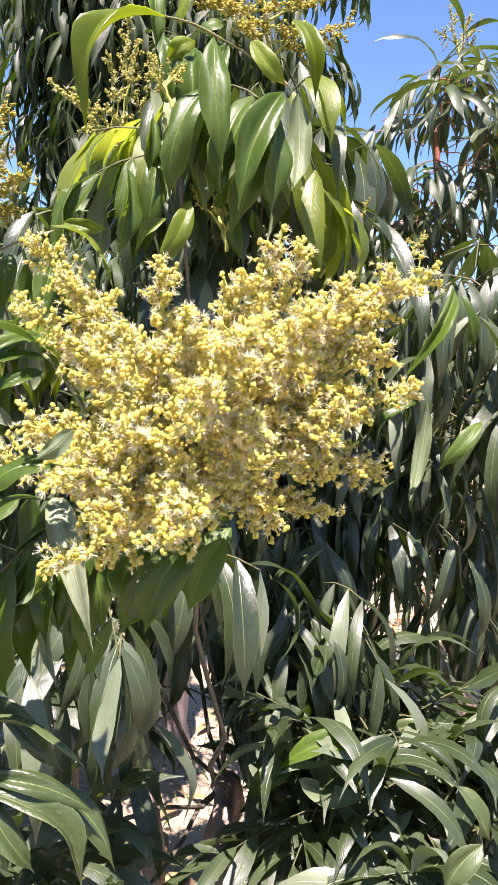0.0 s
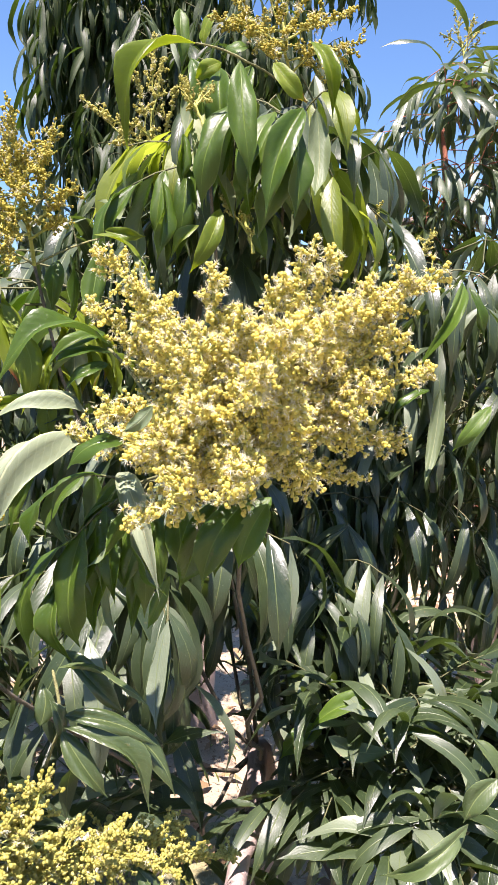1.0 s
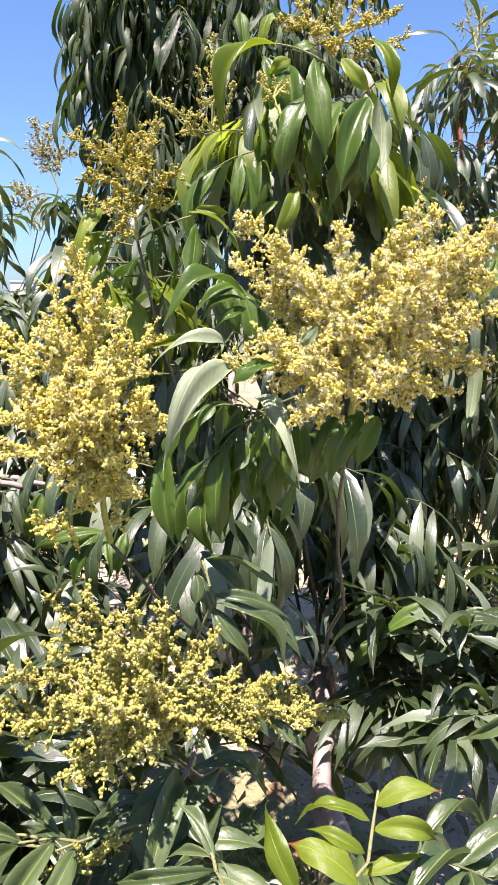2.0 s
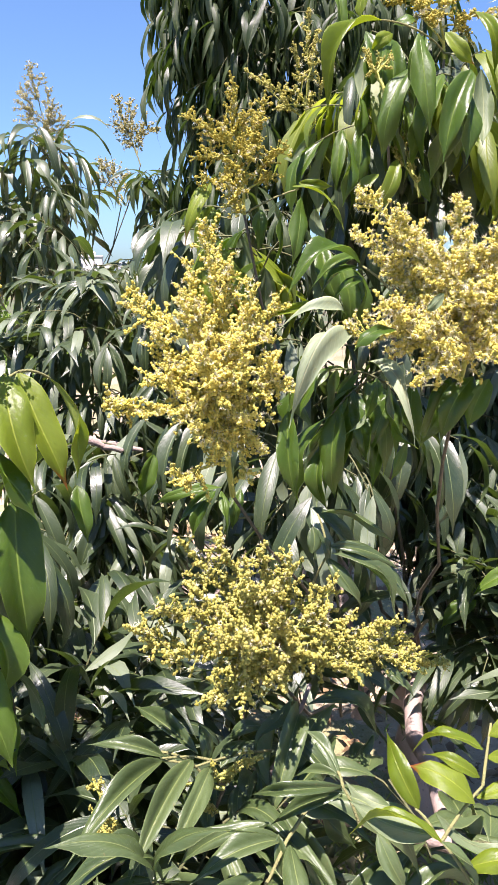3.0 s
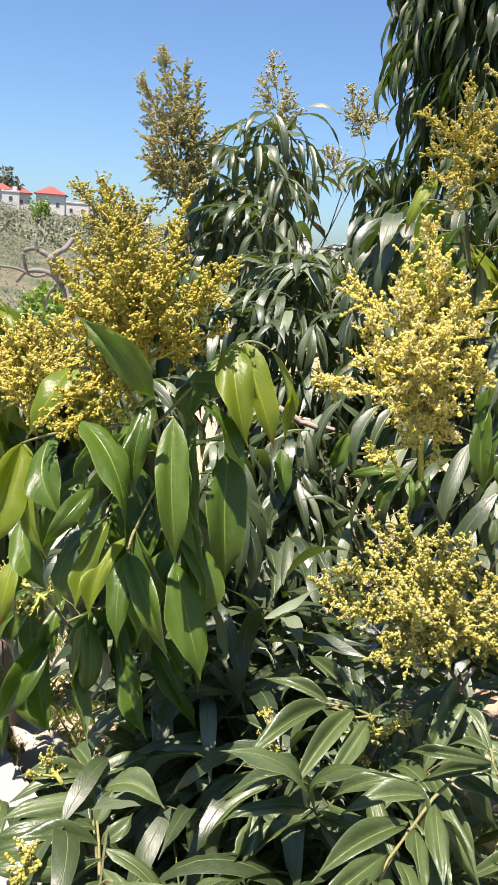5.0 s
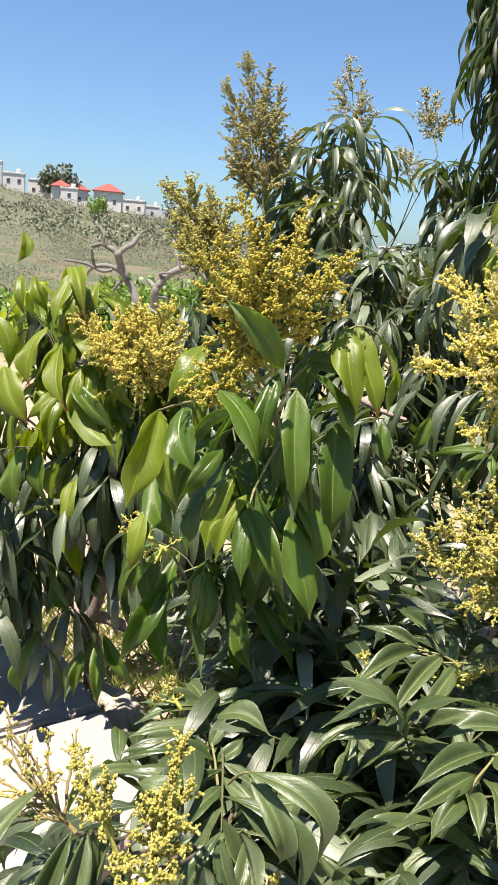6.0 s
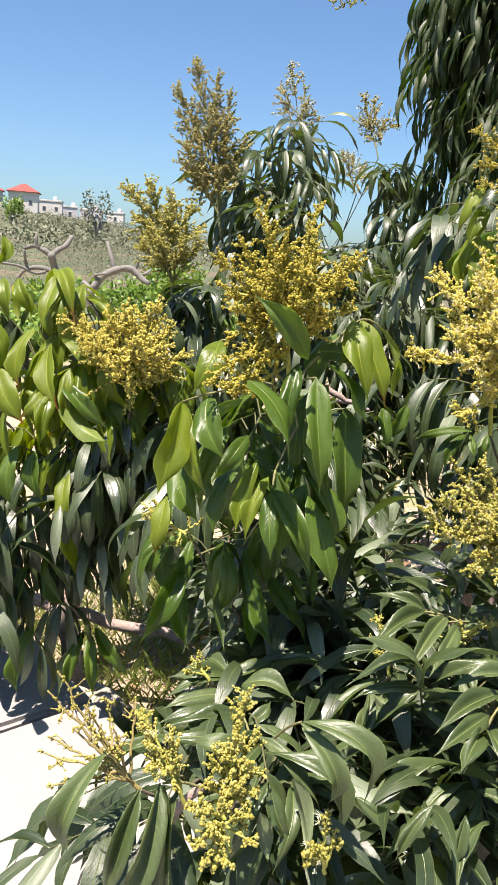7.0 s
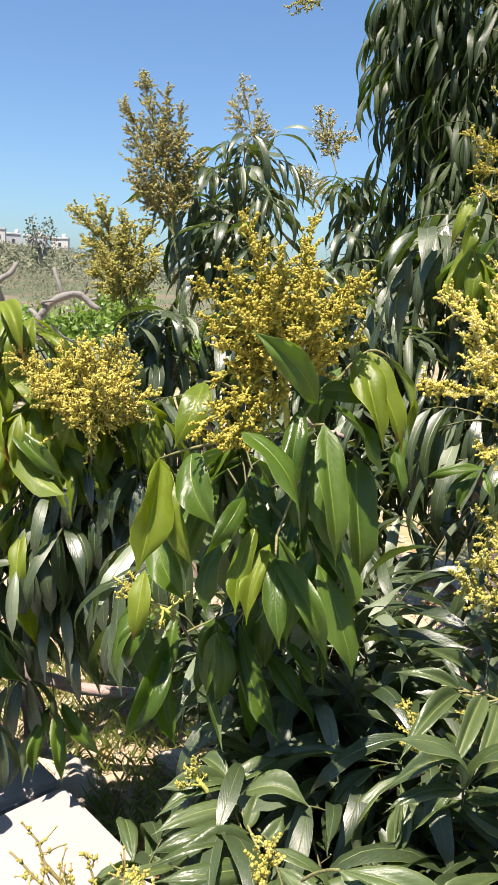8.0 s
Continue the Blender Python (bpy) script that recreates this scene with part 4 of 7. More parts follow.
panicle(back_tree, (-0.928, 3.045, 1.546), [(-1.032, 3.116, 1.944), (-1.074, 3.116, 1.850), (-0.951, 3.077, 1.843), (-0.913, 3.106, 1.759), (-1.038, 3.105, 1.769), (-0.957, 3.045, 1.725), (-0.885, 3.107, 1.726), (-1.011, 3.086, 1.664), (-0.911, 3.038, 1.647)], M_BUD_GREY, "pale slender panicle against the sky", bud=0.0034, bloom=0.12, bushy=1.0, level=0, gap=0.008, side=2.0, stalk_mat=M_TWIG, hub=(-0.980, 3.081, 1.745))
limb(back_tree, bend((-1.100, 3.000, 0.500), (-0.928, 3.045, 1.546), -0.090, 9, 0.009), 0.0042, 0.0022, M_STEM)
panicle(back_tree, (-0.629, 3.204, 1.587), [(-0.727, 3.243, 1.856), (-0.683, 3.291, 1.843), (-0.729, 3.178, 1.752), (-0.626, 3.243, 1.731), (-0.696, 3.267, 1.769), (-0.563, 3.223, 1.729), (-0.631, 3.230, 1.683), (-0.681, 3.246, 1.673)], M_BUD_GREY, "pale small panicle against the sky", bud=0.0034, bloom=0.12, bushy=1.0, level=0, gap=0.008, side=2.0, stalk_mat=M_TWIG, hub=(-0.678, 3.224, 1.721))
limb(back_tree, bend((-1.100, 3.000, 0.500), (-0.629, 3.204, 1.587), -0.090, 9, 0.009), 0.0042, 0.0022, M_STEM)
panicle(back_tree, (-0.699, 3.140, 1.426), [(-0.783, 3.159, 1.600), (-0.741, 3.208, 1.596), (-0.790, 3.102, 1.534), (-0.736, 3.153, 1.519), (-0.699, 3.209, 1.551), (-0.646, 3.137, 1.497)], M_BUD_GREY, "pale small panicle among leaves", bud=0.0034, bloom=0.12, bushy=1.0, level=0, gap=0.008, side=2.0, stalk_mat=M_TWIG, hub=(-0.741, 3.149, 1.513))
limb(back_tree, bend((-1.100, 3.000, 0.500), (-0.699, 3.140, 1.426), -0.090, 9, 0.009), 0.0042, 0.0022, M_STEM)
panicle(main_tree, (0.264, 1.532, 1.537), [(0.131, 1.480, 1.631), (0.161, 1.490, 1.675), (0.201, 1.496, 1.705), (0.213, 1.417, 1.571), (0.252, 1.423, 1.599), (0.277, 1.466, 1.658), (0.324, 1.492, 1.639), (0.375, 1.530, 1.625), (0.299, 1.462, 1.593), (0.354, 1.541, 1.674), (0.174, 1.425, 1.609), (0.251, 1.494, 1.695), (0.191, 1.401, 1.592)], M_BUD_GOLD, "golden panicle above hanging leaves", bud=0.0029, bloom=0.04, bushy=0.75, hub=(0.243, 1.490, 1.630))
limb(main_tree, bend((0.260, 1.620, 0.350), (0.264, 1.532, 1.537), -0.090, 9, 0.009), 0.0042, 0.0022, M_STEM)
panicle(main_tree, (0.037, 1.771, 1.412), [(0.018, 1.750, 1.696), (0.036, 1.740, 1.650), (-0.012, 1.734, 1.621), (0.060, 1.729, 1.597), (-0.114, 1.745, 1.580), (-0.071, 1.718, 1.545), (-0.024, 1.714, 1.528), (0.024, 1.690, 1.511), (0.048, 1.702, 1.469), (0.000, 1.700, 1.464), (-0.047, 1.707, 1.493)], M_BUD_GREEN, "loose greenish panicle behind leaves", bud=0.0030, bloom=0.03, bushy=0.5, hub=(0.012, 1.733, 1.520))
limb(main_tree, bend((0.260, 1.620, 0.350), (0.037, 1.771, 1.412), -0.090, 9, 0.009), 0.0042, 0.0022, M_STEM)
panicle(main_tree, (0.211, 1.407, 1.283), [(0.181, 1.428, 1.386), (0.194, 1.451, 1.365), (0.162, 1.396, 1.357), (0.211, 1.415, 1.322), (0.204, 1.446, 1.345)], M_BUD_GREEN, "small greenish flower cluster", bud=0.0022, bloom=0.0, bushy=1.1, hub=(0.196, 1.418, 1.334))
panicle(main_tree, (0.356, 1.556, 1.264), [(0.424, 1.581, 1.384), (0.397, 1.604, 1.365), (0.350, 1.554, 1.380), (0.346, 1.570, 1.329), (0.380, 1.599, 1.343)], M_BUD_GREEN, "small greenish flower cluster", bud=0.0022, bloom=0.0, bushy=1.1, hub=(0.390, 1.569, 1.324))
panicle(main_tree, (0.139, 1.337, 1.437), [(0.102, 1.352, 1.510), (0.133, 1.377, 1.498), (0.109, 1.319, 1.476), (0.149, 1.350, 1.496)], M_BUD_GREEN, "small greenish flower cluster", bud=0.0022, bloom=0.0, bushy=1.1, hub=(0.121, 1.345, 1.473))
limb(main_tree, bend((0.260, 1.620, 0.350), (0.139, 1.337, 1.437), -0.090, 9, 0.009), 0.0042, 0.0022, M_STEM)
panicle(front_tree, (-0.078, 0.757, 0.580), [(-0.142, 0.759, 0.587), (-0.127, 0.786, 0.589), (-0.094, 0.732, 0.586), (-0.091, 0.751, 0.549), (-0.113, 0.774, 0.537), (-0.035, 0.742, 0.634), (-0.059, 0.763, 0.601), (-0.074, 0.783, 0.579)], M_BUD_GREEN, "small loose cluster of yellow buds", bud=0.0022, bloom=0.0, bushy=1.1, hub=(-0.110, 0.758, 0.583))
limb(front_tree, bend((-0.380, 1.200, 0.250), (-0.078, 0.757, 0.580), -0.090, 9, 0.009), 0.0042, 0.0022, M_STEM)
panicle(front_tree, (-0.180, 0.687, 0.539), [(-0.195, 0.698, 0.589), (-0.210, 0.717, 0.555), (-0.180, 0.672, 0.593), (-0.213, 0.706, 0.623)], M_BUD_GREEN, "small cluster of yellow buds", bud=0.0022, bloom=0.0, bushy=1.1, hub=(-0.187, 0.693, 0.564))
limb(front_tree, bend((-0.380, 1.200, 0.250), (-0.180, 0.687, 0.539), -0.090, 9, 0.009), 0.0042, 0.0022, M_STEM)
panicle(front_tree, (-0.513, 0.722, 0.681), [(-0.602, 0.712, 0.735), (-0.591, 0.742, 0.733), (-0.585, 0.685, 0.719), (-0.504, 0.732, 0.712), (-0.576, 0.727, 0.658), (-0.529, 0.690, 0.681)], M_BUD_GREEN, "thin greenish flower cluster", bud=0.0022, bloom=0.0, bushy=1.1, hub=(-0.557, 0.717, 0.708))
limb(front_tree, bend((-0.380, 1.200, 0.250), (-0.513, 0.722, 0.681), -0.090, 9, 0.009), 0.0042, 0.0022, M_STEM)
panicle(front_tree, (-0.442, 0.628, 0.502), [(-0.472, 0.628, 0.533), (-0.461, 0.653, 0.509), (-0.469, 0.599, 0.526), (-0.464, 0.632, 0.538)], M_BUD_GREEN, "tiny greenish flower cluster", bud=0.0022, bloom=0.0, bushy=1.1, hub=(-0.457, 0.628, 0.518))
limb(front_tree, bend((-0.380, 1.200, 0.250), (-0.442, 0.628, 0.502), -0.090, 9, 0.009), 0.0042, 0.0022, M_STEM)
panicle(side_tree, (0.858, 2.696, 1.921), [(0.808, 2.733, 2.130), (0.876, 2.756, 2.117), (0.761, 2.692, 2.043), (0.888, 2.717, 2.041), (0.845, 2.741, 2.031), (0.895, 2.696, 2.081)], M_BUD_GREEN, "yellow panicle at the top of the tree", bud=0.0022, bloom=0.0, bushy=1.1, hub=(0.833, 2.715, 2.026))
panicle(side_tree, (0.564, 1.984, 1.278), [(0.585, 2.000, 1.379), (0.629, 2.029, 1.396), (0.518, 1.968, 1.337), (0.561, 1.997, 1.353)], M_BUD_GREEN, "small greenish flower cluster", bud=0.0022, bloom=0.0, bushy=1.1, hub=(0.574, 1.992, 1.329))
panicle(tall_tree, (-0.564, 2.309, 1.996), [(-0.701, 2.256, 1.925), (-0.666, 2.299, 1.954), (-0.603, 2.255, 1.932), (-0.639, 2.269, 1.912), (-0.687, 2.283, 1.912)], M_BUD_GREEN, "thin twig end of pale buds against the sky", bud=0.0022, bloom=0.0, bushy=1.1, hub=(-0.633, 2.282, 1.961))
panicle(front_tree, (-0.331, 0.351, 0.510), [(-0.321, 0.381, 0.656), (-0.297, 0.359, 0.630), (-0.315, 0.334, 0.634), (-0.294, 0.324, 0.613), (-0.332, 0.334, 0.609), (-0.287, 0.350, 0.582), (-0.340, 0.324, 0.579), (-0.302, 0.305, 0.590), (-0.289, 0.327, 0.577), (-0.356, 0.311, 0.548), (-0.313, 0.305, 0.559)], M_BUD_GREEN, "upright loose panicle of pale yellow buds", bud=0.0019, level=1, bloom=0.0, bushy=1.8, gap=0.0038, hub=(-0.322, 0.339, 0.580))
limb(front_tree, bend((-0.380, 1.200, 0.250), (-0.331, 0.351, 0.510), -0.090, 9, 0.009), 0.0042, 0.0022, M_STEM)
panicle(front_tree, (-0.319, 0.329, 0.535), [(-0.336, 0.280, 0.571), (-0.318, 0.263, 0.570), (-0.324, 0.249, 0.560), (-0.297, 0.261, 0.538), (-0.290, 0.312, 0.561), (-0.309, 0.265, 0.524), (-0.280, 0.306, 0.529), (-0.316, 0.247, 0.544)], M_BUD_GREEN, "hanging cluster of pale yellow buds", bud=0.0020, level=1, bloom=0.0, bushy=1.6, gap=0.0040, hub=(-0.314, 0.291, 0.549))
limb(front_tree, bend((-0.380, 1.200, 0.250), (-0.319, 0.329, 0.535), -0.090, 9, 0.009), 0.0042, 0.0022, M_STEM)
panicle(front_tree, (-0.372, 0.351, 0.512), [(-0.399, 0.355, 0.598), (-0.413, 0.339, 0.591), (-0.399, 0.326, 0.567), (-0.378, 0.337, 0.587), (-0.377, 0.320, 0.563), (-0.447, 0.366, 0.608), (-0.434, 0.355, 0.596)], M_BUD_GREEN, "half-spent panicle of pale yellow florets", bud=0.0019, level=1, bloom=0.03, wither=0.12, bushy=1.5, gap=0.004, hub=(-0.391, 0.339, 0.568))
limb(front_tree, bend((-0.380, 1.200, 0.250), (-0.372, 0.351, 0.512), -0.090, 9, 0.009), 0.0042, 0.0022, M_STEM)
panicle(front_tree, (-0.435, 0.364, 0.506), [(-0.557, 0.382, 0.624), (-0.556, 0.358, 0.612), (-0.512, 0.366, 0.599), (-0.513, 0.341, 0.584), (-0.495, 0.392, 0.596), (-0.547, 0.325, 0.556), (-0.544, 0.339, 0.566), (-0.514, 0.307, 0.533), (-0.504, 0.327, 0.559), (-0.463, 0.402, 0.601), (-0.486, 0.338, 0.586), (-0.469, 0.354, 0.588), (-0.483, 0.315, 0.533), (-0.453, 0.345, 0.576)], M_BUD_GREEN, "mostly bare spent panicle with a few buds left", bud=0.0022, bloom=0.0, wither=0.2, bushy=0.45, gap=0.012, stalk_r=0.0030, stalk_mat=M_SPENT_STALK, hub=(-0.475, 0.353, 0.549))
limb(front_tree, bend((-0.380, 1.200, 0.250), (-0.435, 0.364, 0.506), -0.090, 9, 0.009), 0.0042, 0.0022, M_STEM)
panicle(front_tree, (-0.216, 0.432, 0.403), [(-0.220, 0.414, 0.503), (-0.227, 0.402, 0.465), (-0.207, 0.422, 0.478), (-0.219, 0.401, 0.453), (-0.235, 0.379, 0.471)], M_BUD_GREEN, "small cluster of pale yellow buds", bud=0.0030, bloom=0.04, bushy=0.5)

# large single leaves
leaf(front_tree, (-0.330, 0.607, 1.005), (-0.399, 0.573, 1.082), 0.0352, shape=1)
leaf(front_tree, (-0.327, 0.655, 0.975), (-0.293, 0.605, 0.828), 0.0405, shape=0)
leaf(front_tree, (-0.409, 0.605, 0.969), (-0.329, 0.562, 0.872), 0.0471, shape=5)
leaf(front_tree, (-0.354, 0.661, 0.991), (-0.355, 0.623, 0.887), 0.0296, shape=1)
leaf(front_tree, (-0.523, 0.664, 0.916), (-0.522, 0.590, 0.795), 0.0555, "young", shape=1)
leaf(front_tree, (-0.527, 0.673, 0.914), (-0.465, 0.628, 0.791), 0.0369, "young", shape=0)
leaf(front_tree, (-0.481, 0.660, 0.931), (-0.436, 0.619, 0.849), 0.0479, shape=1)
leaf(front_tree, (-0.412, 0.637, 0.887), (-0.443, 0.580, 0.828), 0.0266, shape=5)
leaf(front_tree, (-0.481, 0.701, 1.007), (-0.500, 0.643, 0.934), 0.0401, "young", shape=2)
leaf(front_tree, (-0.483, 0.721, 1.002), (-0.497, 0.678, 0.937), 0.0357, "young", shape=0)
leaf(front_tree, (-0.400, 0.652, 0.849), (-0.407, 0.594, 0.758), 0.0288, "young", shape=4)
leaf(front_tree, (-0.384, 0.662, 0.824), (-0.396, 0.605, 0.743), 0.0273, "young", shape=1)
leaf(front_tree, (-0.374, 0.651, 0.812), (-0.354, 0.592, 0.727), 0.0303, shape=0)
leaf(front_tree, (-0.377, 0.660, 0.809), (-0.301, 0.614, 0.705), 0.0323, shape=2)
leaf(front_tree, (-0.378, 0.676, 0.830), (-0.301, 0.669, 0.753), 0.0296, shape=1)
leaf(front_tree, (-0.300, 0.758, 1.050), (-0.261, 0.719, 0.936), 0.0485, "young", shape=1)
leaf(front_tree, (-0.291, 0.772, 1.050), (-0.233, 0.749, 0.932), 0.0422, "young", shape=0)
leaf(front_tree, (-0.266, 0.799, 1.040), (-0.231, 0.772, 0.936), 0.0287, "young", shape=1)
leaf(front_tree, (-0.330, 0.721, 0.987), (-0.257, 0.713, 0.910), 0.0362, shape=1)
leaf(front_tree, (-0.297, 0.757, 0.919), (-0.272, 0.714, 0.764), 0.0591, shape=0)
leaf(front_tree, (-0.319, 0.707, 0.958), (-0.293, 0.664, 0.847), 0.0306, shape=1)
leaf(front_tree, (-0.338, 0.743, 0.953), (-0.300, 0.689, 0.784), 0.0371, shape=0)
leaf(front_tree, (-0.535, 0.688, 0.817), (-0.485, 0.661, 0.736), 0.0440, shape=1)
leaf(front_tree, (-0.553, 0.699, 0.756), (-0.556, 0.665, 0.671), 0.0340, "young", shape=2)
leaf(front_tree, (-0.548, 0.710, 0.750), (-0.545, 0.680, 0.673), 0.0286, shape=1)
leaf(front_tree, (-0.250, 0.825, 0.914), (-0.232, 0.804, 0.854), 0.0262, shape=0)
leaf(front_tree, (-0.324, 0.777, 1.027), (-0.342, 0.748, 0.938), 0.0378, shape=1)
leaf(front_tree, (-0.346, 0.741, 0.999), (-0.281, 0.747, 0.986), 0.0316, shape=2)
leaf(front_tree, (-0.354, 0.744, 0.937), (-0.354, 0.710, 0.809), 0.0360, shape=0)
leaf(front_tree, (-0.459, 0.696, 0.881), (-0.485, 0.658, 0.767), 0.0396, shape=1)
leaf(front_tree, (-0.543, 0.765, 0.623), (-0.583, 0.689, 0.504), 0.0424, shape=3)
leaf(front_tree, (-0.545, 0.749, 0.605), (-0.509, 0.710, 0.498), 0.0342, shape=1)
leaf(front_tree, (-0.446, 0.753, 0.670), (-0.439, 0.675, 0.527), 0.0347, shape=4)
leaf(front_tree, (-0.438, 0.756, 0.670), (-0.366, 0.710, 0.531), 0.0349, shape=4)
leaf(front_tree, (-0.476, 0.784, 0.659), (-0.493, 0.742, 0.560), 0.0263, shape=2)
leaf(front_tree, (-0.436, 0.798, 0.582), (-0.412, 0.770, 0.484), 0.0328, shape=0)
leaf(front_tree, (-0.408, 0.804, 0.612), (-0.327, 0.790, 0.502), 0.0387, shape=1)
leaf(front_tree, (-0.375, 0.770, 0.646), (-0.324, 0.760, 0.590), 0.0235, shape=1)
leaf(front_tree, (-0.543, 0.765, 0.623), (-0.567, 0.745, 0.619), 0.0143, shape=2)
leaf(front_tree, (-0.258, 0.410, 0.617), (-0.172, 0.415, 0.531), 0.0323, "dark", shape=2, normal=(0.1, -0.35, 0.95))
leaf(front_tree, (-0.264, 0.426, 0.604), (-0.215, 0.417, 0.510), 0.0284, "dark", shape=2)
leaf(front_tree, (-0.258, 0.442, 0.576), (-0.205, 0.454, 0.474), 0.0206, "leaflet", shape=1)
leaf(front_tree, (-0.340, 0.432, 0.553), (-0.393, 0.415, 0.551), 0.0247, "dark", shape=3)
leaf(front_tree, (-0.397, 0.328, 0.554), (-0.419, 0.260, 0.403), 0.0356, "leaflet", shape=1)
leaf(front_tree, (-0.396, 0.337, 0.544), (-0.380, 0.289, 0.383), 0.0318, "leaflet", shape=0)
leaf(front_tree, (-0.382, 0.350, 0.536), (-0.352, 0.317, 0.373), 0.0296, "leaflet", shape=1)
leaf(front_tree, (-0.473, 0.349, 0.559), (-0.495, 0.303, 0.453), 0.0310, "dark", shape=3)
leaf(front_tree, (-0.427, 0.344, 0.526), (-0.445, 0.294, 0.397), 0.0279, "leaflet", shape=1)
leaf(front_tree, (-0.505, 0.366, 0.499), (-0.539, 0.348, 0.470), 0.0197, "dark", shape=2)
leaf(front_tree, (-0.298, 0.406, 0.485), (-0.281, 0.396, 0.427), 0.0213, "leaflet", shape=0, flip=True)
leaf(front_tree, (-0.266, 0.427, 0.526), (-0.235, 0.412, 0.430), 0.0213, "leaflet", shape=1, flip=True)
leaf(front_tree, (-0.294, 0.433, 0.502), (-0.264, 0.426, 0.438), 0.0238, "leaflet", shape=1)
leaf(front_tree, (-0.207, 0.682, 0.524), (-0.254, 0.646, 0.440), 0.0193, "dark", shape=3)
leaf(front_tree, (-0.202, 0.682, 0.516), (-0.206, 0.660, 0.436), 0.0157, "leaflet", shape=1)
leaf(front_tree, (-0.211, 0.680, 0.519), (-0.157, 0.685, 0.471), 0.0157, "leaflet", shape=1, flip=True)
leaf(front_tree, (-0.197, 0.571, 0.499), (-0.247, 0.543, 0.451), 0.0220, "dark", shape=2)
leaf(front_tree, (-0.148, 0.576, 0.459), (-0.186, 0.556, 0.427), 0.0220, "dark", shape=2, flip=True)
leaf(front_tree, (-0.196, 0.508, 0.461), (-0.136, 0.517, 0.424), 0.0188, "leaflet", shape=1)
leaf(front_tree, (-0.100, 0.491, 0.490), (-0.135, 0.463, 0.422), 0.0197, "leaflet", shape=1)
leaf(front_tree, (-0.060, 0.501, 0.480), (-0.064, 0.483, 0.414), 0.0197, "leaflet", shape=1)
leaf(front_tree, (-0.185, 0.795, 0.514), (-0.241, 0.786, 0.545), 0.0197, "dark", shape=2)
leaf(front_tree, (-0.173, 0.681, 0.478), (-0.125, 0.708, 0.522), 0.0181, "dark", shape=2)
leaf(left_tree, (-1.002, 1.113, 0.812), (-0.990, 1.041, 0.689), 0.0469, "young", shape=1)
leaf(left_tree, (-0.990, 1.116, 0.813), (-0.855, 1.089, 0.711), 0.0571, "young", shape=5)
leaf(left_tree, (-0.992, 1.131, 0.829), (-0.868, 1.125, 0.739), 0.0413, shape=1)
leaf(left_tree, (-1.002, 1.113, 0.812), (-1.038, 1.043, 0.754), 0.0326, "young", shape=2)
leaf(left_tree, (-1.079, 1.164, 0.936), (-1.078, 1.108, 0.803), 0.0483, "young", shape=1)
leaf(left_tree, (-1.068, 1.169, 0.943), (-1.015, 1.166, 0.867), 0.0380, "young", shape=0)
leaf(left_tree, (-1.007, 1.164, 0.931), (-0.917, 1.137, 0.846), 0.0476, "young", shape=2)
leaf(left_tree, (-1.089, 1.033, 0.861), (-1.004, 1.010, 0.753), 0.0613, "young", shape=1)
leaf(left_tree, (-1.186, 1.211, 1.039), (-1.161, 1.193, 0.939), 0.0348, "young", shape=2)
leaf(left_tree, (-1.155, 1.221, 1.041), (-1.109, 1.214, 0.956), 0.0326, "young", shape=3)
leaf(left_tree, (-1.012, 1.064, 0.681), (-0.978, 1.046, 0.569), 0.0534, shape=1)
leaf(left_tree, (-1.049, 1.055, 0.690), (-1.041, 1.023, 0.558), 0.0472, shape=1)
leaf(left_tree, (-0.902, 1.184, 0.801), (-0.850, 1.182, 0.731), 0.0423, shape=1)
leaf(left_tree, (-1.126, 1.048, 0.963), (-1.076, 1.034, 0.850), 0.0458, "young", shape=2)
leaf(left_tree, (-1.231, 1.276, 1.134), (-1.233, 1.256, 1.062), 0.0336, "young", shape=2)
leaf(left_tree, (-0.935, 1.191, 0.205), (-0.981, 1.117, 0.057), 0.0391, shape=1)
leaf(left_tree, (-0.925, 1.174, 0.208), (-0.879, 1.112, 0.080), 0.0362, shape=0)
leaf(left_tree, (-0.948, 1.187, 0.204), (-0.957, 1.128, 0.072), 0.0322, shape=1)
leaf(left_tree, (-0.923, 1.197, 0.213), (-0.819, 1.181, 0.109), 0.0368, shape=1)
leaf(left_tree, (-1.070, 1.130, 0.380), (-1.071, 1.085, 0.210), 0.0380, shape=1)
leaf(left_tree, (-1.036, 1.148, 0.409), (-0.966, 1.137, 0.283), 0.0358, shape=1)
leaf(left_tree, (-0.985, 1.165, 0.412), (-0.900, 1.166, 0.314), 0.0358, shape=1)
leaf(left_tree, (-1.036, 1.103, 0.238), (-1.052, 1.057, 0.080), 0.0403, shape=1)
leaf(left_tree, (-0.914, 1.231, 0.372), (-0.866, 1.219, 0.268), 0.0345, shape=0, flip=True)
leaf(main_tree, (0.075, 0.962, 1.162), (-0.014, 0.913, 1.123), 0.0277, shape=3)
leaf(main_tree, (0.077, 0.961, 1.155), (0.020, 0.932, 1.118), 0.0231, shape=2)
leaf(main_tree, (0.077, 0.948, 1.145), (0.037, 0.932, 1.118), 0.0158, shape=2)
leaf(main_tree, (0.028, 0.952, 1.114), (-0.052, 0.927, 1.094), 0.0146, "young", shape=2)
leaf(main_tree, (0.111, 0.865, 1.088), (0.060, 0.850, 1.069), 0.0268, shape=5)
leaf(main_tree, (-0.011, 0.885, 0.992), (-0.001, 0.864, 0.890), 0.0282, shape=0)
leaf(main_tree, (0.010, 0.949, 1.052), (-0.011, 0.935, 0.986), 0.0149, shape=0)
leaf(main_tree, (0.098, 0.942, 1.017), (0.057, 0.928, 0.954), 0.0211, shape=1)
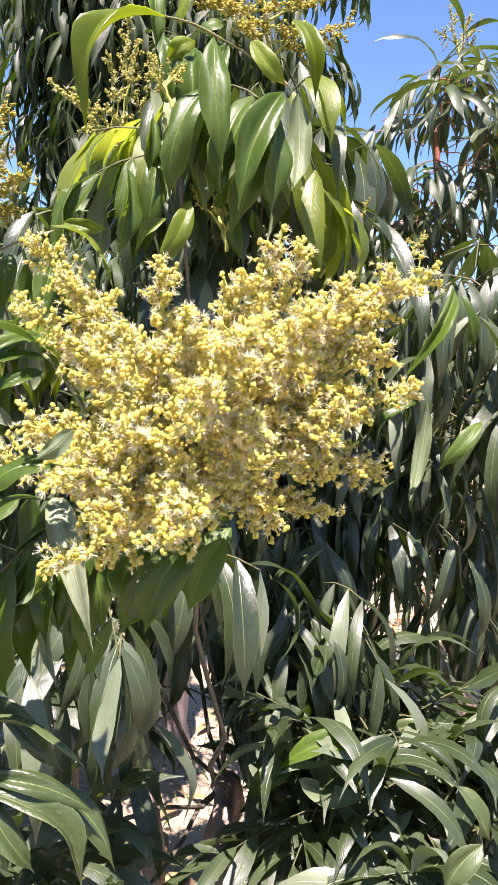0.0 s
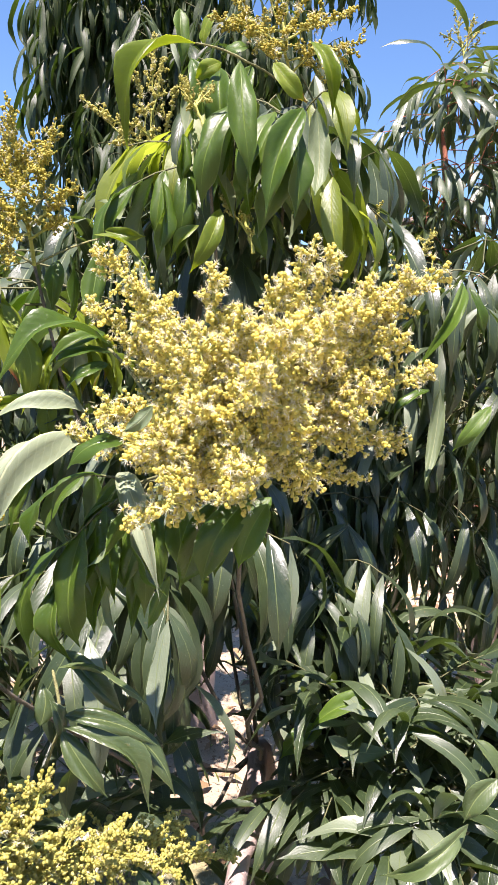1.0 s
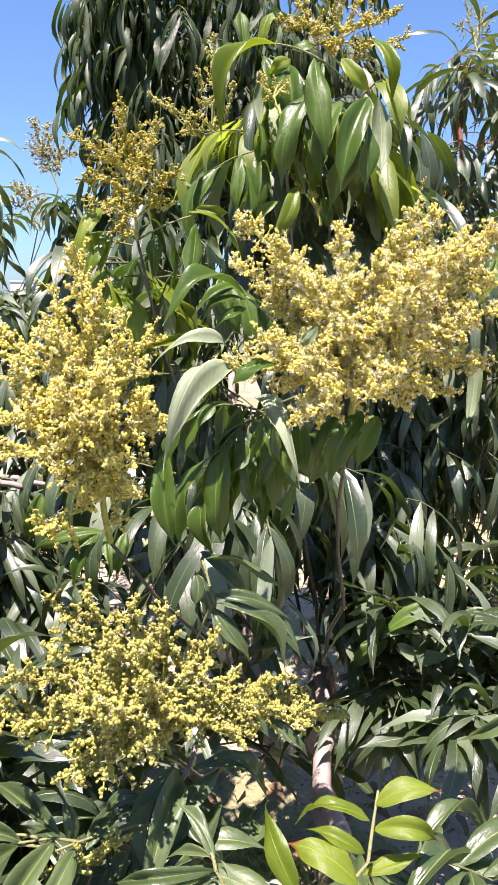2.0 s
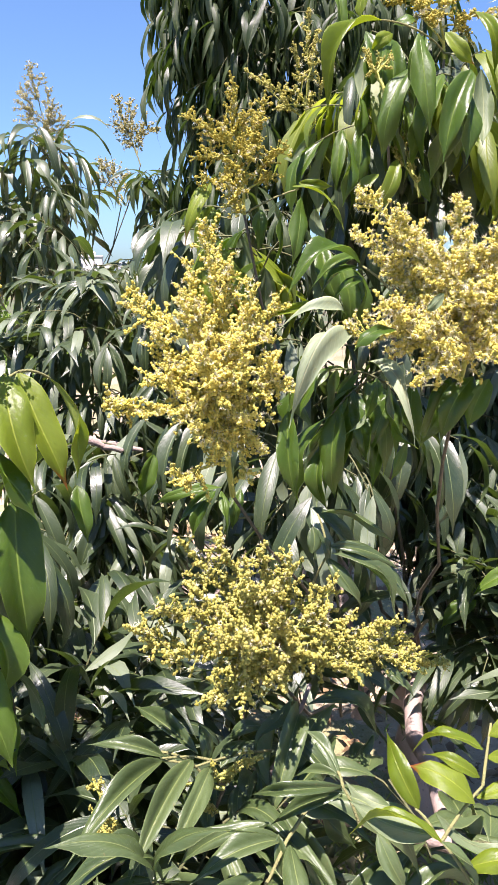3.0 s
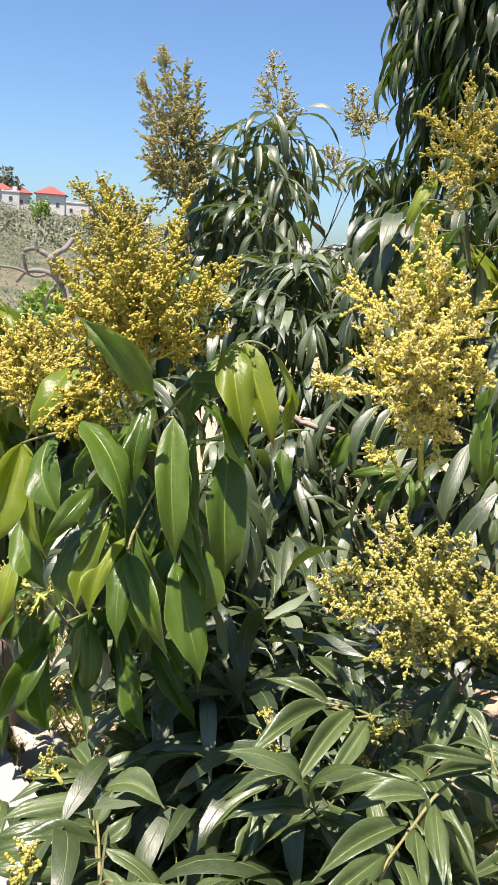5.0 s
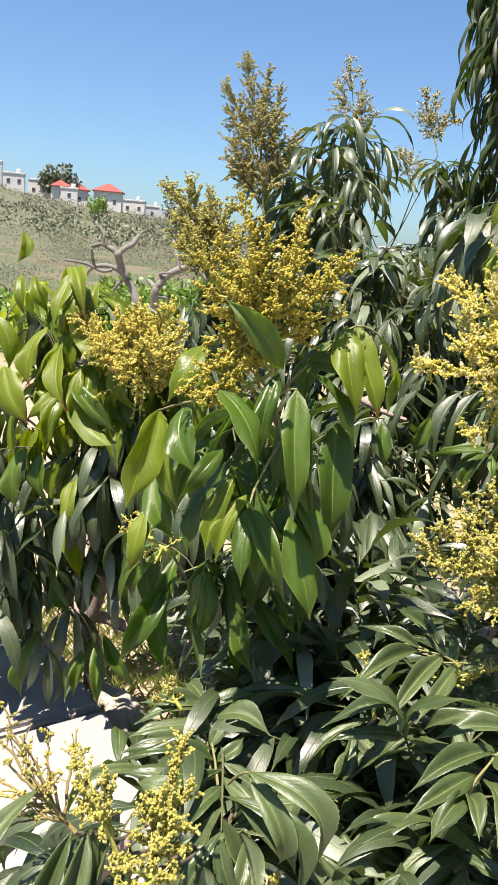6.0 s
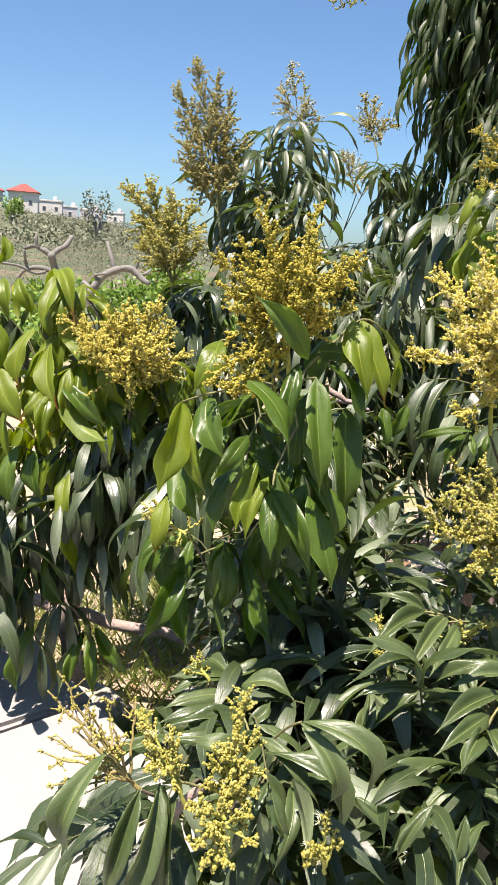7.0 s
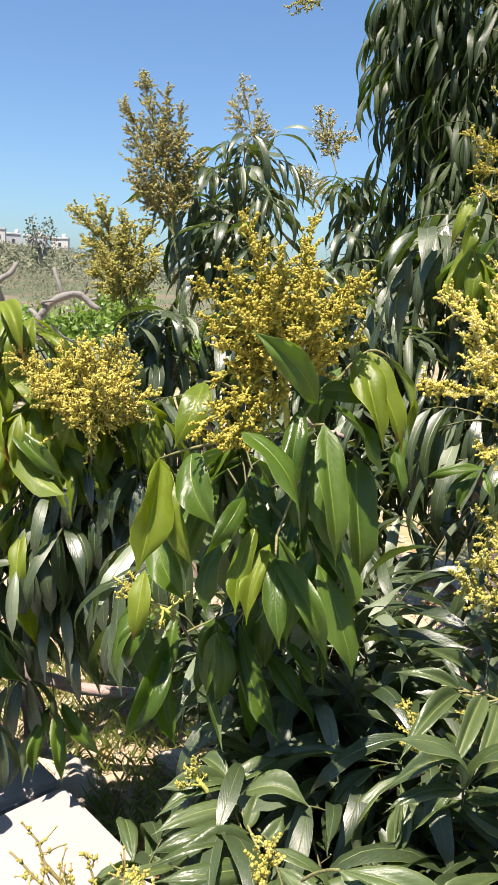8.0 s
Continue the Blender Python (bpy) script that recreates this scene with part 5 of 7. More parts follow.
leaf(main_tree, (0.118, 0.959, 1.003), (0.093, 0.944, 0.929), 0.0253, shape=0)
leaf(main_tree, (0.118, 0.980, 0.959), (0.099, 0.963, 0.875), 0.0209, shape=1)
leaf(main_tree, (0.183, 0.923, 1.027), (0.151, 0.906, 0.944), 0.0378, shape=0)
leaf(main_tree, (0.208, 0.914, 1.031), (0.170, 0.897, 0.953), 0.0361, shape=1)
leaf(main_tree, (0.226, 0.913, 1.028), (0.202, 0.901, 0.969), 0.0277, shape=1)
leaf(main_tree, (0.145, 0.971, 1.013), (0.156, 0.956, 0.941), 0.0282, shape=0)
leaf(main_tree, (0.139, 0.761, 1.131), (0.121, 0.748, 1.115), 0.0117, shape=1, flip=True)
leaf(main_tree, (0.033, 0.938, 0.852), (0.125, 0.930, 0.818), 0.0295, "leaflet", shape=2, normal=(0.1, -0.35, 0.95))
leaf(main_tree, (0.042, 0.919, 0.813), (0.137, 0.922, 0.780), 0.0216, "leaflet", shape=2, normal=(0.1, -0.5, 0.85), lean=0.4)
leaf(main_tree, (0.045, 0.908, 0.808), (0.134, 0.902, 0.732), 0.0265, "leaflet", shape=2, normal=(0.1, -0.35, 0.95))
leaf(main_tree, (0.041, 0.916, 0.799), (0.086, 0.912, 0.733), 0.0255, "leaflet", shape=1, normal=(0.1, -0.5, 0.85), lean=0.4)
leaf(main_tree, (0.021, 0.917, 0.803), (0.019, 0.935, 0.838), 0.0216, "leaflet", shape=1, normal=(0.1, -0.5, 0.85), lean=0.4)
leaf(main_tree, (0.088, 0.945, 0.792), (0.151, 0.930, 0.722), 0.0261, "leaflet", shape=2, normal=(0.1, -0.5, 0.85), lean=0.4)
leaf(main_tree, (0.022, 1.006, 0.838), (0.093, 0.992, 0.773), 0.0247, "leaflet", shape=1, normal=(0.1, -0.5, 0.85), lean=0.4)
leaf(main_tree, (0.017, 0.886, 0.610), (0.111, 0.879, 0.576), 0.0237, "dark", shape=2)
leaf(main_tree, (-0.001, 0.826, 0.613), (0.052, 0.795, 0.566), 0.0241, "leaflet", shape=1)
leaf(main_tree, (0.110, 0.917, 0.661), (0.158, 0.907, 0.610), 0.0195, "leaflet", shape=1)
leaf(main_tree, (0.050, 0.688, 0.639), (-0.049, 0.703, 0.614), 0.0164, "dark", shape=2, normal=(0.1, -0.35, 0.95))
leaf(main_tree, (0.051, 0.687, 0.633), (-0.025, 0.688, 0.590), 0.0190, "leaflet", shape=1, normal=(0.1, -0.35, 0.95))
leaf(main_tree, (-0.025, 0.680, 0.600), (-0.120, 0.669, 0.550), 0.0224, "leaflet", shape=1, normal=(0.1, -0.35, 0.95))
leaf(main_tree, (0.049, 0.707, 0.632), (0.008, 0.754, 0.661), 0.0170, "leaflet", shape=1, normal=(0.1, -0.35, 0.95))
leaf(main_tree, (0.046, 0.699, 0.644), (-0.001, 0.725, 0.622), 0.0121, "leaflet", shape=1)
leaf(main_tree, (-0.015, 0.660, 0.603), (-0.001, 0.649, 0.553), 0.0158, "leaflet", shape=0)
leaf(main_tree, (0.123, 0.666, 0.633), (0.094, 0.719, 0.687), 0.0269, "young", shape=5, normal=(0.1, -0.35, 0.95))
leaf(main_tree, (0.195, 0.715, 0.669), (0.124, 0.733, 0.657), 0.0243, "young", shape=2, normal=(0.1, -0.35, 0.95))
leaf(main_tree, (0.178, 0.668, 0.640), (0.115, 0.693, 0.665), 0.0328, "young", shape=5, normal=(0.1, -0.35, 0.95))
leaf(main_tree, (0.187, 0.691, 0.653), (0.133, 0.714, 0.664), 0.0182, "young", shape=2, normal=(0.1, -0.35, 0.95))
leaf(main_tree, (0.201, 0.718, 0.683), (0.266, 0.720, 0.695), 0.0258, "young", shape=2, normal=(0.1, -0.35, 0.95))
leaf(main_tree, (0.198, 0.713, 0.661), (0.263, 0.711, 0.649), 0.0231, "young", shape=2, normal=(0.1, -0.35, 0.95))
leaf(main_tree, (0.136, 0.644, 0.622), (0.052, 0.668, 0.640), 0.0259, "leaflet", shape=1, flip=True, normal=(0.1, -0.35, 0.95))
leaf(main_tree, (0.142, 0.642, 0.617), (0.055, 0.662, 0.613), 0.0181, "young", shape=2, normal=(0.1, -0.35, 0.95))
leaf(main_tree, (0.140, 0.665, 0.629), (0.253, 0.662, 0.613), 0.0262, "dark", shape=2, flip=True, normal=(0.1, -0.35, 0.95))
leaf(main_tree, (0.164, 0.637, 0.593), (0.243, 0.640, 0.606), 0.0264, "young", shape=1, normal=(0.1, -0.35, 0.95))
leaf(main_tree, (0.118, 0.701, 0.605), (0.052, 0.725, 0.622), 0.0187, "leaflet", shape=1, flip=True, normal=(0.1, -0.35, 0.95))
leaf(main_tree, (0.189, 0.704, 0.620), (0.261, 0.725, 0.618), 0.0205, "young", shape=1, normal=(0.1, -0.35, 0.95))
leaf(main_tree, (0.206, 0.725, 0.618), (0.255, 0.718, 0.588), 0.0189, "leaflet", shape=1)
leaf(main_tree, (0.140, 0.634, 0.624), (0.178, 0.624, 0.576), 0.0210, "leaflet", shape=0)
leaf(main_tree, (0.081, 0.644, 0.622), (0.109, 0.632, 0.569), 0.0213, "leaflet", shape=1)
leaf(main_tree, (0.125, 1.307, 1.537), (0.045, 1.276, 1.389), 0.0285, "young", shape=3)
leaf(main_tree, (0.183, 1.303, 1.517), (0.203, 1.270, 1.363), 0.0393, shape=0)
leaf(main_tree, (0.198, 1.345, 1.525), (0.184, 1.323, 1.416), 0.0309, shape=1)
leaf(main_tree, (0.227, 1.325, 1.523), (0.274, 1.314, 1.472), 0.0276, "young", shape=1)
leaf(main_tree, (0.277, 1.353, 1.561), (0.311, 1.332, 1.460), 0.0252, "young", shape=2)
leaf(main_tree, (0.268, 1.312, 1.465), (0.223, 1.261, 1.319), 0.0438, shape=1)
leaf(main_tree, (0.288, 1.334, 1.470), (0.287, 1.287, 1.346), 0.0334, shape=0, flip=True)
leaf(main_tree, (0.103, 1.411, 1.448), (0.103, 1.395, 1.374), 0.0239, shape=1)
leaf(main_tree, (0.077, 1.376, 1.377), (0.077, 1.351, 1.262), 0.0309, shape=1)
leaf(main_tree, (0.162, 1.347, 1.337), (0.122, 1.327, 1.246), 0.0304, "young", shape=2)
leaf(main_tree, (0.133, 1.342, 1.313), (0.095, 1.331, 1.265), 0.0231, "young", shape=1)
leaf(main_tree, (0.031, 1.462, 1.401), (0.002, 1.444, 1.314), 0.0280, shape=2, flip=True)
leaf(main_tree, (0.016, 1.483, 1.402), (-0.029, 1.453, 1.356), 0.0252, shape=3, flip=True)
leaf(main_tree, (0.155, 1.412, 1.547), (0.116, 1.405, 1.514), 0.0264, "young", shape=1)
leaf(main_tree, (0.150, 1.440, 1.486), (0.129, 1.419, 1.389), 0.0302, shape=1)
leaf(main_tree, (0.251, 1.395, 1.467), (0.222, 1.379, 1.391), 0.0264, "young", shape=0)
leaf(main_tree, (0.217, 1.428, 1.333), (0.232, 1.415, 1.274), 0.0261, shape=1)
leaf(main_tree, (0.182, 1.453, 1.452), (0.202, 1.432, 1.353), 0.0338, shape=1)
leaf(main_tree, (0.073, 1.648, 1.701), (0.084, 1.628, 1.602), 0.0339, shape=0)
leaf(main_tree, (0.134, 1.648, 1.700), (0.117, 1.634, 1.635), 0.0339, "young", shape=0)
leaf(main_tree, (0.194, 1.417, 1.571), (0.155, 1.415, 1.562), 0.0294, shape=2)
leaf(main_tree, (-0.148, 1.339, 1.300), (-0.190, 1.298, 1.201), 0.0315, "young", shape=3)
leaf(main_tree, (-0.141, 1.310, 1.261), (-0.164, 1.273, 1.181), 0.0311, "young", shape=1)
leaf(main_tree, (-0.132, 1.320, 1.257), (-0.146, 1.296, 1.192), 0.0229, "young", shape=0)
leaf(main_tree, (-0.010, 1.338, 1.295), (0.076, 1.302, 1.224), 0.0244, "young", shape=2)
leaf(main_tree, (-0.000, 1.360, 1.302), (0.058, 1.359, 1.297), 0.0191, "young", shape=1)
leaf(main_tree, (0.004, 1.303, 1.273), (-0.008, 1.269, 1.163), 0.0324, shape=0)
leaf(main_tree, (-0.038, 1.311, 1.265), (-0.038, 1.290, 1.165), 0.0356, shape=0)
leaf(main_tree, (-0.063, 1.351, 1.259), (-0.068, 1.335, 1.184), 0.0294, shape=1)
leaf(main_tree, (0.027, 1.351, 1.259), (0.050, 1.340, 1.207), 0.0264, shape=2, flip=True)
leaf(main_tree, (-0.243, 1.264, 0.848), (-0.262, 1.248, 0.773), 0.0341, shape=1)
leaf(main_tree, (-0.107, 1.059, 0.848), (-0.205, 1.054, 0.824), 0.0187, shape=2)
leaf(main_tree, (-0.118, 1.078, 0.838), (-0.148, 1.043, 0.772), 0.0189, shape=1)
leaf(main_tree, (-0.109, 1.078, 0.838), (-0.103, 1.044, 0.776), 0.0189, shape=1)
leaf(main_tree, (-0.122, 1.078, 0.838), (-0.169, 1.048, 0.796), 0.0174, shape=1)
leaf(main_tree, (-0.079, 1.059, 0.847), (-0.091, 1.046, 0.788), 0.0216, shape=1)
leaf(main_tree, (0.295, 1.355, 0.798), (0.238, 1.345, 0.748), 0.0238, shape=1)
leaf(main_tree, (0.389, 1.694, 0.709), (0.363, 1.655, 0.570), 0.0342, shape=0, flip=True)
leaf(main_tree, (0.457, 1.839, 0.671), (0.470, 1.787, 0.520), 0.0370, shape=0, flip=True)
leaf(main_tree, (0.355, 1.404, 0.544), (0.277, 1.412, 0.582), 0.0392, shape=2, flip=True)
leaf(main_tree, (0.326, 1.310, 0.584), (0.456, 1.314, 0.605), 0.0366, shape=2)
leaf(main_tree, (0.352, 1.307, 0.569), (0.458, 1.304, 0.554), 0.0366, shape=2, flip=True)
leaf(main_tree, (0.355, 1.401, 0.533), (0.288, 1.390, 0.478), 0.0392, shape=1)
leaf(front_tree, (-0.097, 0.763, 0.606), (-0.111, 0.782, 0.648), 0.0171, "leaflet", shape=1)
leaf(front_tree, (-0.079, 0.850, 0.582), (-0.030, 0.853, 0.596), 0.0209, "dark", shape=2)
leaf(main_tree, (0.068, 0.980, 1.172), (0.013, 0.954, 1.134), 0.0204, shape=2)
leaf(main_tree, (0.042, 0.915, 0.790), (0.027, 0.922, 0.829), 0.0158, "leaflet", shape=1)
leaf(main_tree, (0.108, 0.913, 1.020), (0.143, 0.880, 0.949), 0.0158, shape=1, flip=True)
leaf(main_tree, (0.138, 0.940, 0.947), (0.119, 0.932, 0.896), 0.0150, shape=0)
leaf(main_tree, (0.184, 0.931, 1.018), (0.164, 0.941, 0.954), 0.0232, shape=1)
leaf(main_tree, (0.205, 0.951, 1.019), (0.178, 0.940, 0.946), 0.0282, shape=0)
leaf(main_tree, (0.232, 0.971, 1.020), (0.201, 0.962, 0.962), 0.0290, shape=1)
leaf(main_tree, (0.588, 1.626, 1.265), (0.497, 1.550, 1.107), 0.0255, shape=2)
leaf(main_tree, (0.599, 1.624, 1.256), (0.632, 1.609, 1.168), 0.0229, shape=1)
leaf(main_tree, (0.569, 1.644, 1.071), (0.541, 1.595, 0.900), 0.0309, shape=0, flip=True)
leaf(main_tree, (0.548, 1.644, 1.070), (0.478, 1.631, 0.986), 0.0312, shape=2)
leaf(main_tree, (0.630, 1.539, 1.055), (0.565, 1.526, 0.976), 0.0306, shape=2)
leaf(main_tree, (0.497, 1.547, 0.493), (0.405, 1.538, 0.428), 0.0403, "dark", shape=2, flip=True)
leaf(main_tree, (0.507, 1.549, 0.504), (0.633, 1.542, 0.478), 0.0403, "dark", shape=2)
leaf(main_tree, (0.421, 1.350, 0.522), (0.572, 1.350, 0.532), 0.0276, "dark", shape=2)
leaf(main_tree, (0.557, 1.260, 0.600), (0.608, 1.247, 0.530), 0.0380, "leaflet", shape=1)
leaf(main_tree, (0.488, 1.060, 0.609), (0.384, 1.050, 0.543), 0.0259, "dark", shape=2)
leaf(main_tree, (0.502, 1.023, 0.693), (0.466, 1.015, 0.642), 0.0294, "leaflet", shape=1)

# compound leaves whose leaflets can be told apart
limb(front_tree, [(0.017, 0.708, 0.600), (-0.006, 0.666, 0.592), (-0.025, 0.623, 0.578), (-0.040, 0.592, 0.565), (-0.048, 0.569, 0.553)], 0.0022, 0.0013, M_TWIG, sides=5, name="leaf_stalk")
leaf(front_tree, (-0.010, 0.666, 0.593), (-0.099, 0.611, 0.584), 0.0271, "leaflet", shape=1, normal=(0.1, -0.5, 0.85), lean=0.3)
leaf(front_tree, (-0.027, 0.632, 0.582), (-0.108, 0.540, 0.562), 0.0279, "leaflet", shape=0, normal=(0.1, -0.5, 0.85), lean=0.3)
leaf(front_tree, (-0.042, 0.599, 0.566), (-0.106, 0.495, 0.557), 0.0274, "leaflet", shape=5, normal=(0.1, -0.5, 0.85), lean=0.3)
leaf(front_tree, (-0.049, 0.569, 0.554), (-0.074, 0.473, 0.557), 0.0257, "leaflet", shape=4, normal=(0.1, -0.5, 0.85), lean=0.3)
leaf(front_tree, (-0.047, 0.570, 0.554), (-0.027, 0.495, 0.558), 0.0244, "leaflet", shape=3, normal=(0.1, -0.5, 0.85), lean=0.3)
leaf(front_tree, (-0.032, 0.593, 0.565), (-0.008, 0.500, 0.562), 0.0260, "leaflet", shape=2, normal=(0.1, -0.5, 0.85), lean=0.3)
leaf(front_tree, (-0.020, 0.626, 0.581), (0.000, 0.536, 0.572), 0.0251, "leaflet", shape=1, normal=(0.1, -0.5, 0.85), lean=0.3)
leaf(front_tree, (-0.003, 0.659, 0.592), (0.017, 0.564, 0.573), 0.0256, "leaflet", shape=0, normal=(0.1, -0.5, 0.85), lean=0.3)
limb(front_tree, [(-0.073, 0.764, 0.598), (-0.092, 0.760, 0.613), (-0.113, 0.752, 0.623), (-0.144, 0.738, 0.629)], 0.0022, 0.0013, M_TWIG, sides=5, name="leaf_stalk")
leaf(front_tree, (-0.144, 0.737, 0.627), (-0.213, 0.600, 0.608), 0.0264, "leaflet", shape=1, normal=(0.1, -0.5, 0.85), lean=0.3)
leaf(front_tree, (-0.112, 0.751, 0.622), (-0.154, 0.614, 0.589), 0.0267, "leaflet", shape=0, normal=(0.1, -0.5, 0.85), lean=0.3)
leaf(front_tree, (-0.092, 0.757, 0.609), (-0.123, 0.649, 0.576), 0.0270, "leaflet", shape=5, normal=(0.1, -0.5, 0.85), lean=0.3)
leaf(front_tree, (-0.142, 0.740, 0.630), (-0.230, 0.739, 0.642), 0.0201, "leaflet", shape=4, normal=(0.1, -0.5, 0.85), lean=0.3)
leaf(front_tree, (-0.107, 0.754, 0.625), (-0.190, 0.812, 0.645), 0.0216, "leaflet", shape=3, normal=(0.1, -0.5, 0.85), lean=0.3)
leaf(front_tree, (-0.082, 0.756, 0.607), (-0.054, 0.817, 0.603), 0.0193, "leaflet", shape=2, normal=(0.1, -0.5, 0.85), lean=0.3)
leaf(front_tree, (-0.090, 0.772, 0.595), (-0.107, 0.742, 0.558), 0.0184, "leaflet", shape=1, normal=(0.1, -0.5, 0.85), lean=0.3)
limb(front_tree, [(-0.345, 0.551, 0.462), (-0.369, 0.592, 0.468), (-0.395, 0.632, 0.474), (-0.425, 0.674, 0.487)], 0.0022, 0.0013, M_TWIG, sides=5, name="leaf_stalk")
leaf(front_tree, (-0.418, 0.668, 0.485), (-0.500, 0.594, 0.479), 0.0345, "leaflet", shape=1, normal=(0.1, -0.5, 0.85), lean=0.3)
leaf(front_tree, (-0.403, 0.645, 0.476), (-0.494, 0.568, 0.477), 0.0325, "leaflet", shape=0, normal=(0.1, -0.5, 0.85), lean=0.3)
leaf(front_tree, (-0.383, 0.615, 0.466), (-0.488, 0.541, 0.477), 0.0319, "leaflet", shape=5, normal=(0.1, -0.5, 0.85), lean=0.3)
leaf(front_tree, (-0.369, 0.592, 0.468), (-0.481, 0.508, 0.483), 0.0298, "leaflet", shape=4, normal=(0.1, -0.5, 0.85), lean=0.3)
leaf(front_tree, (-0.357, 0.566, 0.466), (-0.463, 0.490, 0.488), 0.0321, "leaflet", shape=3, normal=(0.1, -0.5, 0.85), lean=0.3)
leaf(front_tree, (-0.402, 0.663, 0.483), (-0.315, 0.656, 0.490), 0.0388, "leaflet", shape=2, normal=(0.1, -0.5, 0.85), lean=0.3)
leaf(front_tree, (-0.420, 0.674, 0.485), (-0.365, 0.731, 0.498), 0.0331, "leaflet", shape=1, normal=(0.1, -0.5, 0.85), lean=0.3)
leaf(front_tree, (-0.426, 0.676, 0.490), (-0.483, 0.713, 0.491), 0.0256, "leaflet", shape=0, normal=(0.1, -0.5, 0.85), lean=0.3)
leaf(front_tree, (-0.387, 0.616, 0.469), (-0.382, 0.653, 0.498), 0.0218, "leaflet", shape=5, normal=(0.1, -0.5, 0.85), lean=0.3)
leaf(front_tree, (-0.366, 0.593, 0.468), (-0.344, 0.629, 0.492), 0.0228, "leaflet", shape=4, normal=(0.1, -0.5, 0.85), lean=0.3)
leaf(front_tree, (-0.425, 0.674, 0.487), (-0.507, 0.628, 0.491), 0.0301, "leaflet", shape=3, normal=(0.1, -0.5, 0.85), lean=0.3)
leaf(main_tree, (0.057, 0.949, 1.099), (-0.027, 0.900, 1.085), 0.0303, "turned", shape=2, normal=(0.1, -0.6, 0.8), lean=0.15)
leaf(main_tree, (0.069, 0.947, 1.072), (-0.010, 0.855, 0.973), 0.0315, "turned", shape=3, normal=(0.1, -0.6, 0.8), lean=0.15)
leaf(main_tree, (0.088, 0.942, 1.045), (0.136, 0.869, 0.949), 0.0252, "turned", shape=1, normal=(0.1, -0.6, 0.8), lean=0.15)

# leaf stalks
limb(front_tree, bend((-0.377, 0.718, 0.946), (-0.358, 0.710, 0.892), 0.004, 6), 0.0020, 0.0014, M_TWIG, sides=5, name="leaf_stalk")
limb(front_tree, bend((-0.358, 0.710, 0.892), (-0.378, 0.676, 0.830), 0.004, 6), 0.0020, 0.0014, M_TWIG, sides=5, name="leaf_stalk")
limb(front_tree, bend((-0.378, 0.676, 0.830), (-0.374, 0.651, 0.812), 0.004, 6), 0.0020, 0.0014, M_TWIG, sides=5, name="leaf_stalk")
limb(front_tree, bend((-0.372, 0.699, 0.949), (-0.327, 0.655, 0.975), 0.004, 6), 0.0020, 0.0014, M_TWIG, sides=5, name="leaf_stalk")
limb(front_tree, bend((-0.372, 0.699, 0.949), (-0.419, 0.641, 0.952), 0.004, 6), 0.0020, 0.0014, M_TWIG, sides=5, name="leaf_stalk")
limb(front_tree, bend((-0.419, 0.641, 0.952), (-0.523, 0.664, 0.916), 0.004, 6), 0.0020, 0.0014, M_TWIG, sides=5, name="leaf_stalk")
limb(front_tree, bend((-0.377, 0.718, 0.946), (-0.319, 0.756, 1.021), 0.004, 6), 0.0020, 0.0014, M_TWIG, sides=5, name="leaf_stalk")
limb(front_tree, bend((-0.319, 0.756, 1.021), (-0.291, 0.772, 1.050), 0.004, 6), 0.0020, 0.0014, M_TWIG, sides=5, name="leaf_stalk")
limb(front_tree, bend((-0.291, 0.772, 1.050), (-0.266, 0.799, 1.040), 0.004, 6), 0.0020, 0.0014, M_TWIG, sides=5, name="leaf_stalk")
limb(front_tree, bend((-0.377, 0.718, 0.946), (-0.444, 0.731, 0.994), 0.004, 6), 0.0020, 0.0014, M_TWIG, sides=5, name="leaf_stalk")
limb(front_tree, bend((-0.444, 0.731, 0.994), (-0.481, 0.701, 1.007), 0.004, 6), 0.0020, 0.0014, M_TWIG, sides=5, name="leaf_stalk")
limb(front_tree, bend((-0.381, 0.693, 0.775), (-0.442, 0.755, 0.670), 0.004, 6), 0.0020, 0.0014, M_TWIG, sides=5, name="leaf_stalk")
limb(front_tree, bend((-0.438, 0.781, 0.681), (-0.543, 0.765, 0.623), 0.004, 6), 0.0020, 0.0014, M_TWIG, sides=5, name="leaf_stalk")
limb(front_tree, bend((-0.378, 0.605, 0.431), (-0.405, 0.638, 0.468), 0.004, 6), 0.0020, 0.0014, M_TWIG, sides=5, name="leaf_stalk")
limb(front_tree, bend((-0.405, 0.638, 0.468), (-0.427, 0.680, 0.490), 0.004, 6), 0.0020, 0.0014, M_TWIG, sides=5, name="leaf_stalk")
limb(front_tree, bend((-0.300, 0.465, 0.548), (-0.261, 0.418, 0.610), 0.004, 6), 0.0020, 0.0014, M_TWIG, sides=5, name="leaf_stalk")
limb(front_tree, bend((-0.026, 0.812, 0.593), (-0.108, 0.739, 0.619), 0.004, 6), 0.0020, 0.0014, M_TWIG, sides=5, name="leaf_stalk")
limb(front_tree, bend((-0.108, 0.739, 0.619), (-0.161, 0.744, 0.620), 0.004, 6), 0.0020, 0.0014, M_TWIG, sides=5, name="leaf_stalk")
limb(front_tree, bend((-0.024, 0.625, 0.581), (-0.046, 0.595, 0.534), 0.004, 6), 0.0020, 0.0014, M_TWIG, sides=5, name="leaf_stalk")
limb(front_tree, bend((-0.046, 0.595, 0.534), (-0.066, 0.558, 0.498), 0.004, 6), 0.0020, 0.0014, M_TWIG, sides=5, name="leaf_stalk")
limb(front_tree, bend((-0.364, 0.374, 0.524), (-0.397, 0.337, 0.547), 0.004, 6), 0.0020, 0.0014, M_TWIG, sides=5, name="leaf_stalk")
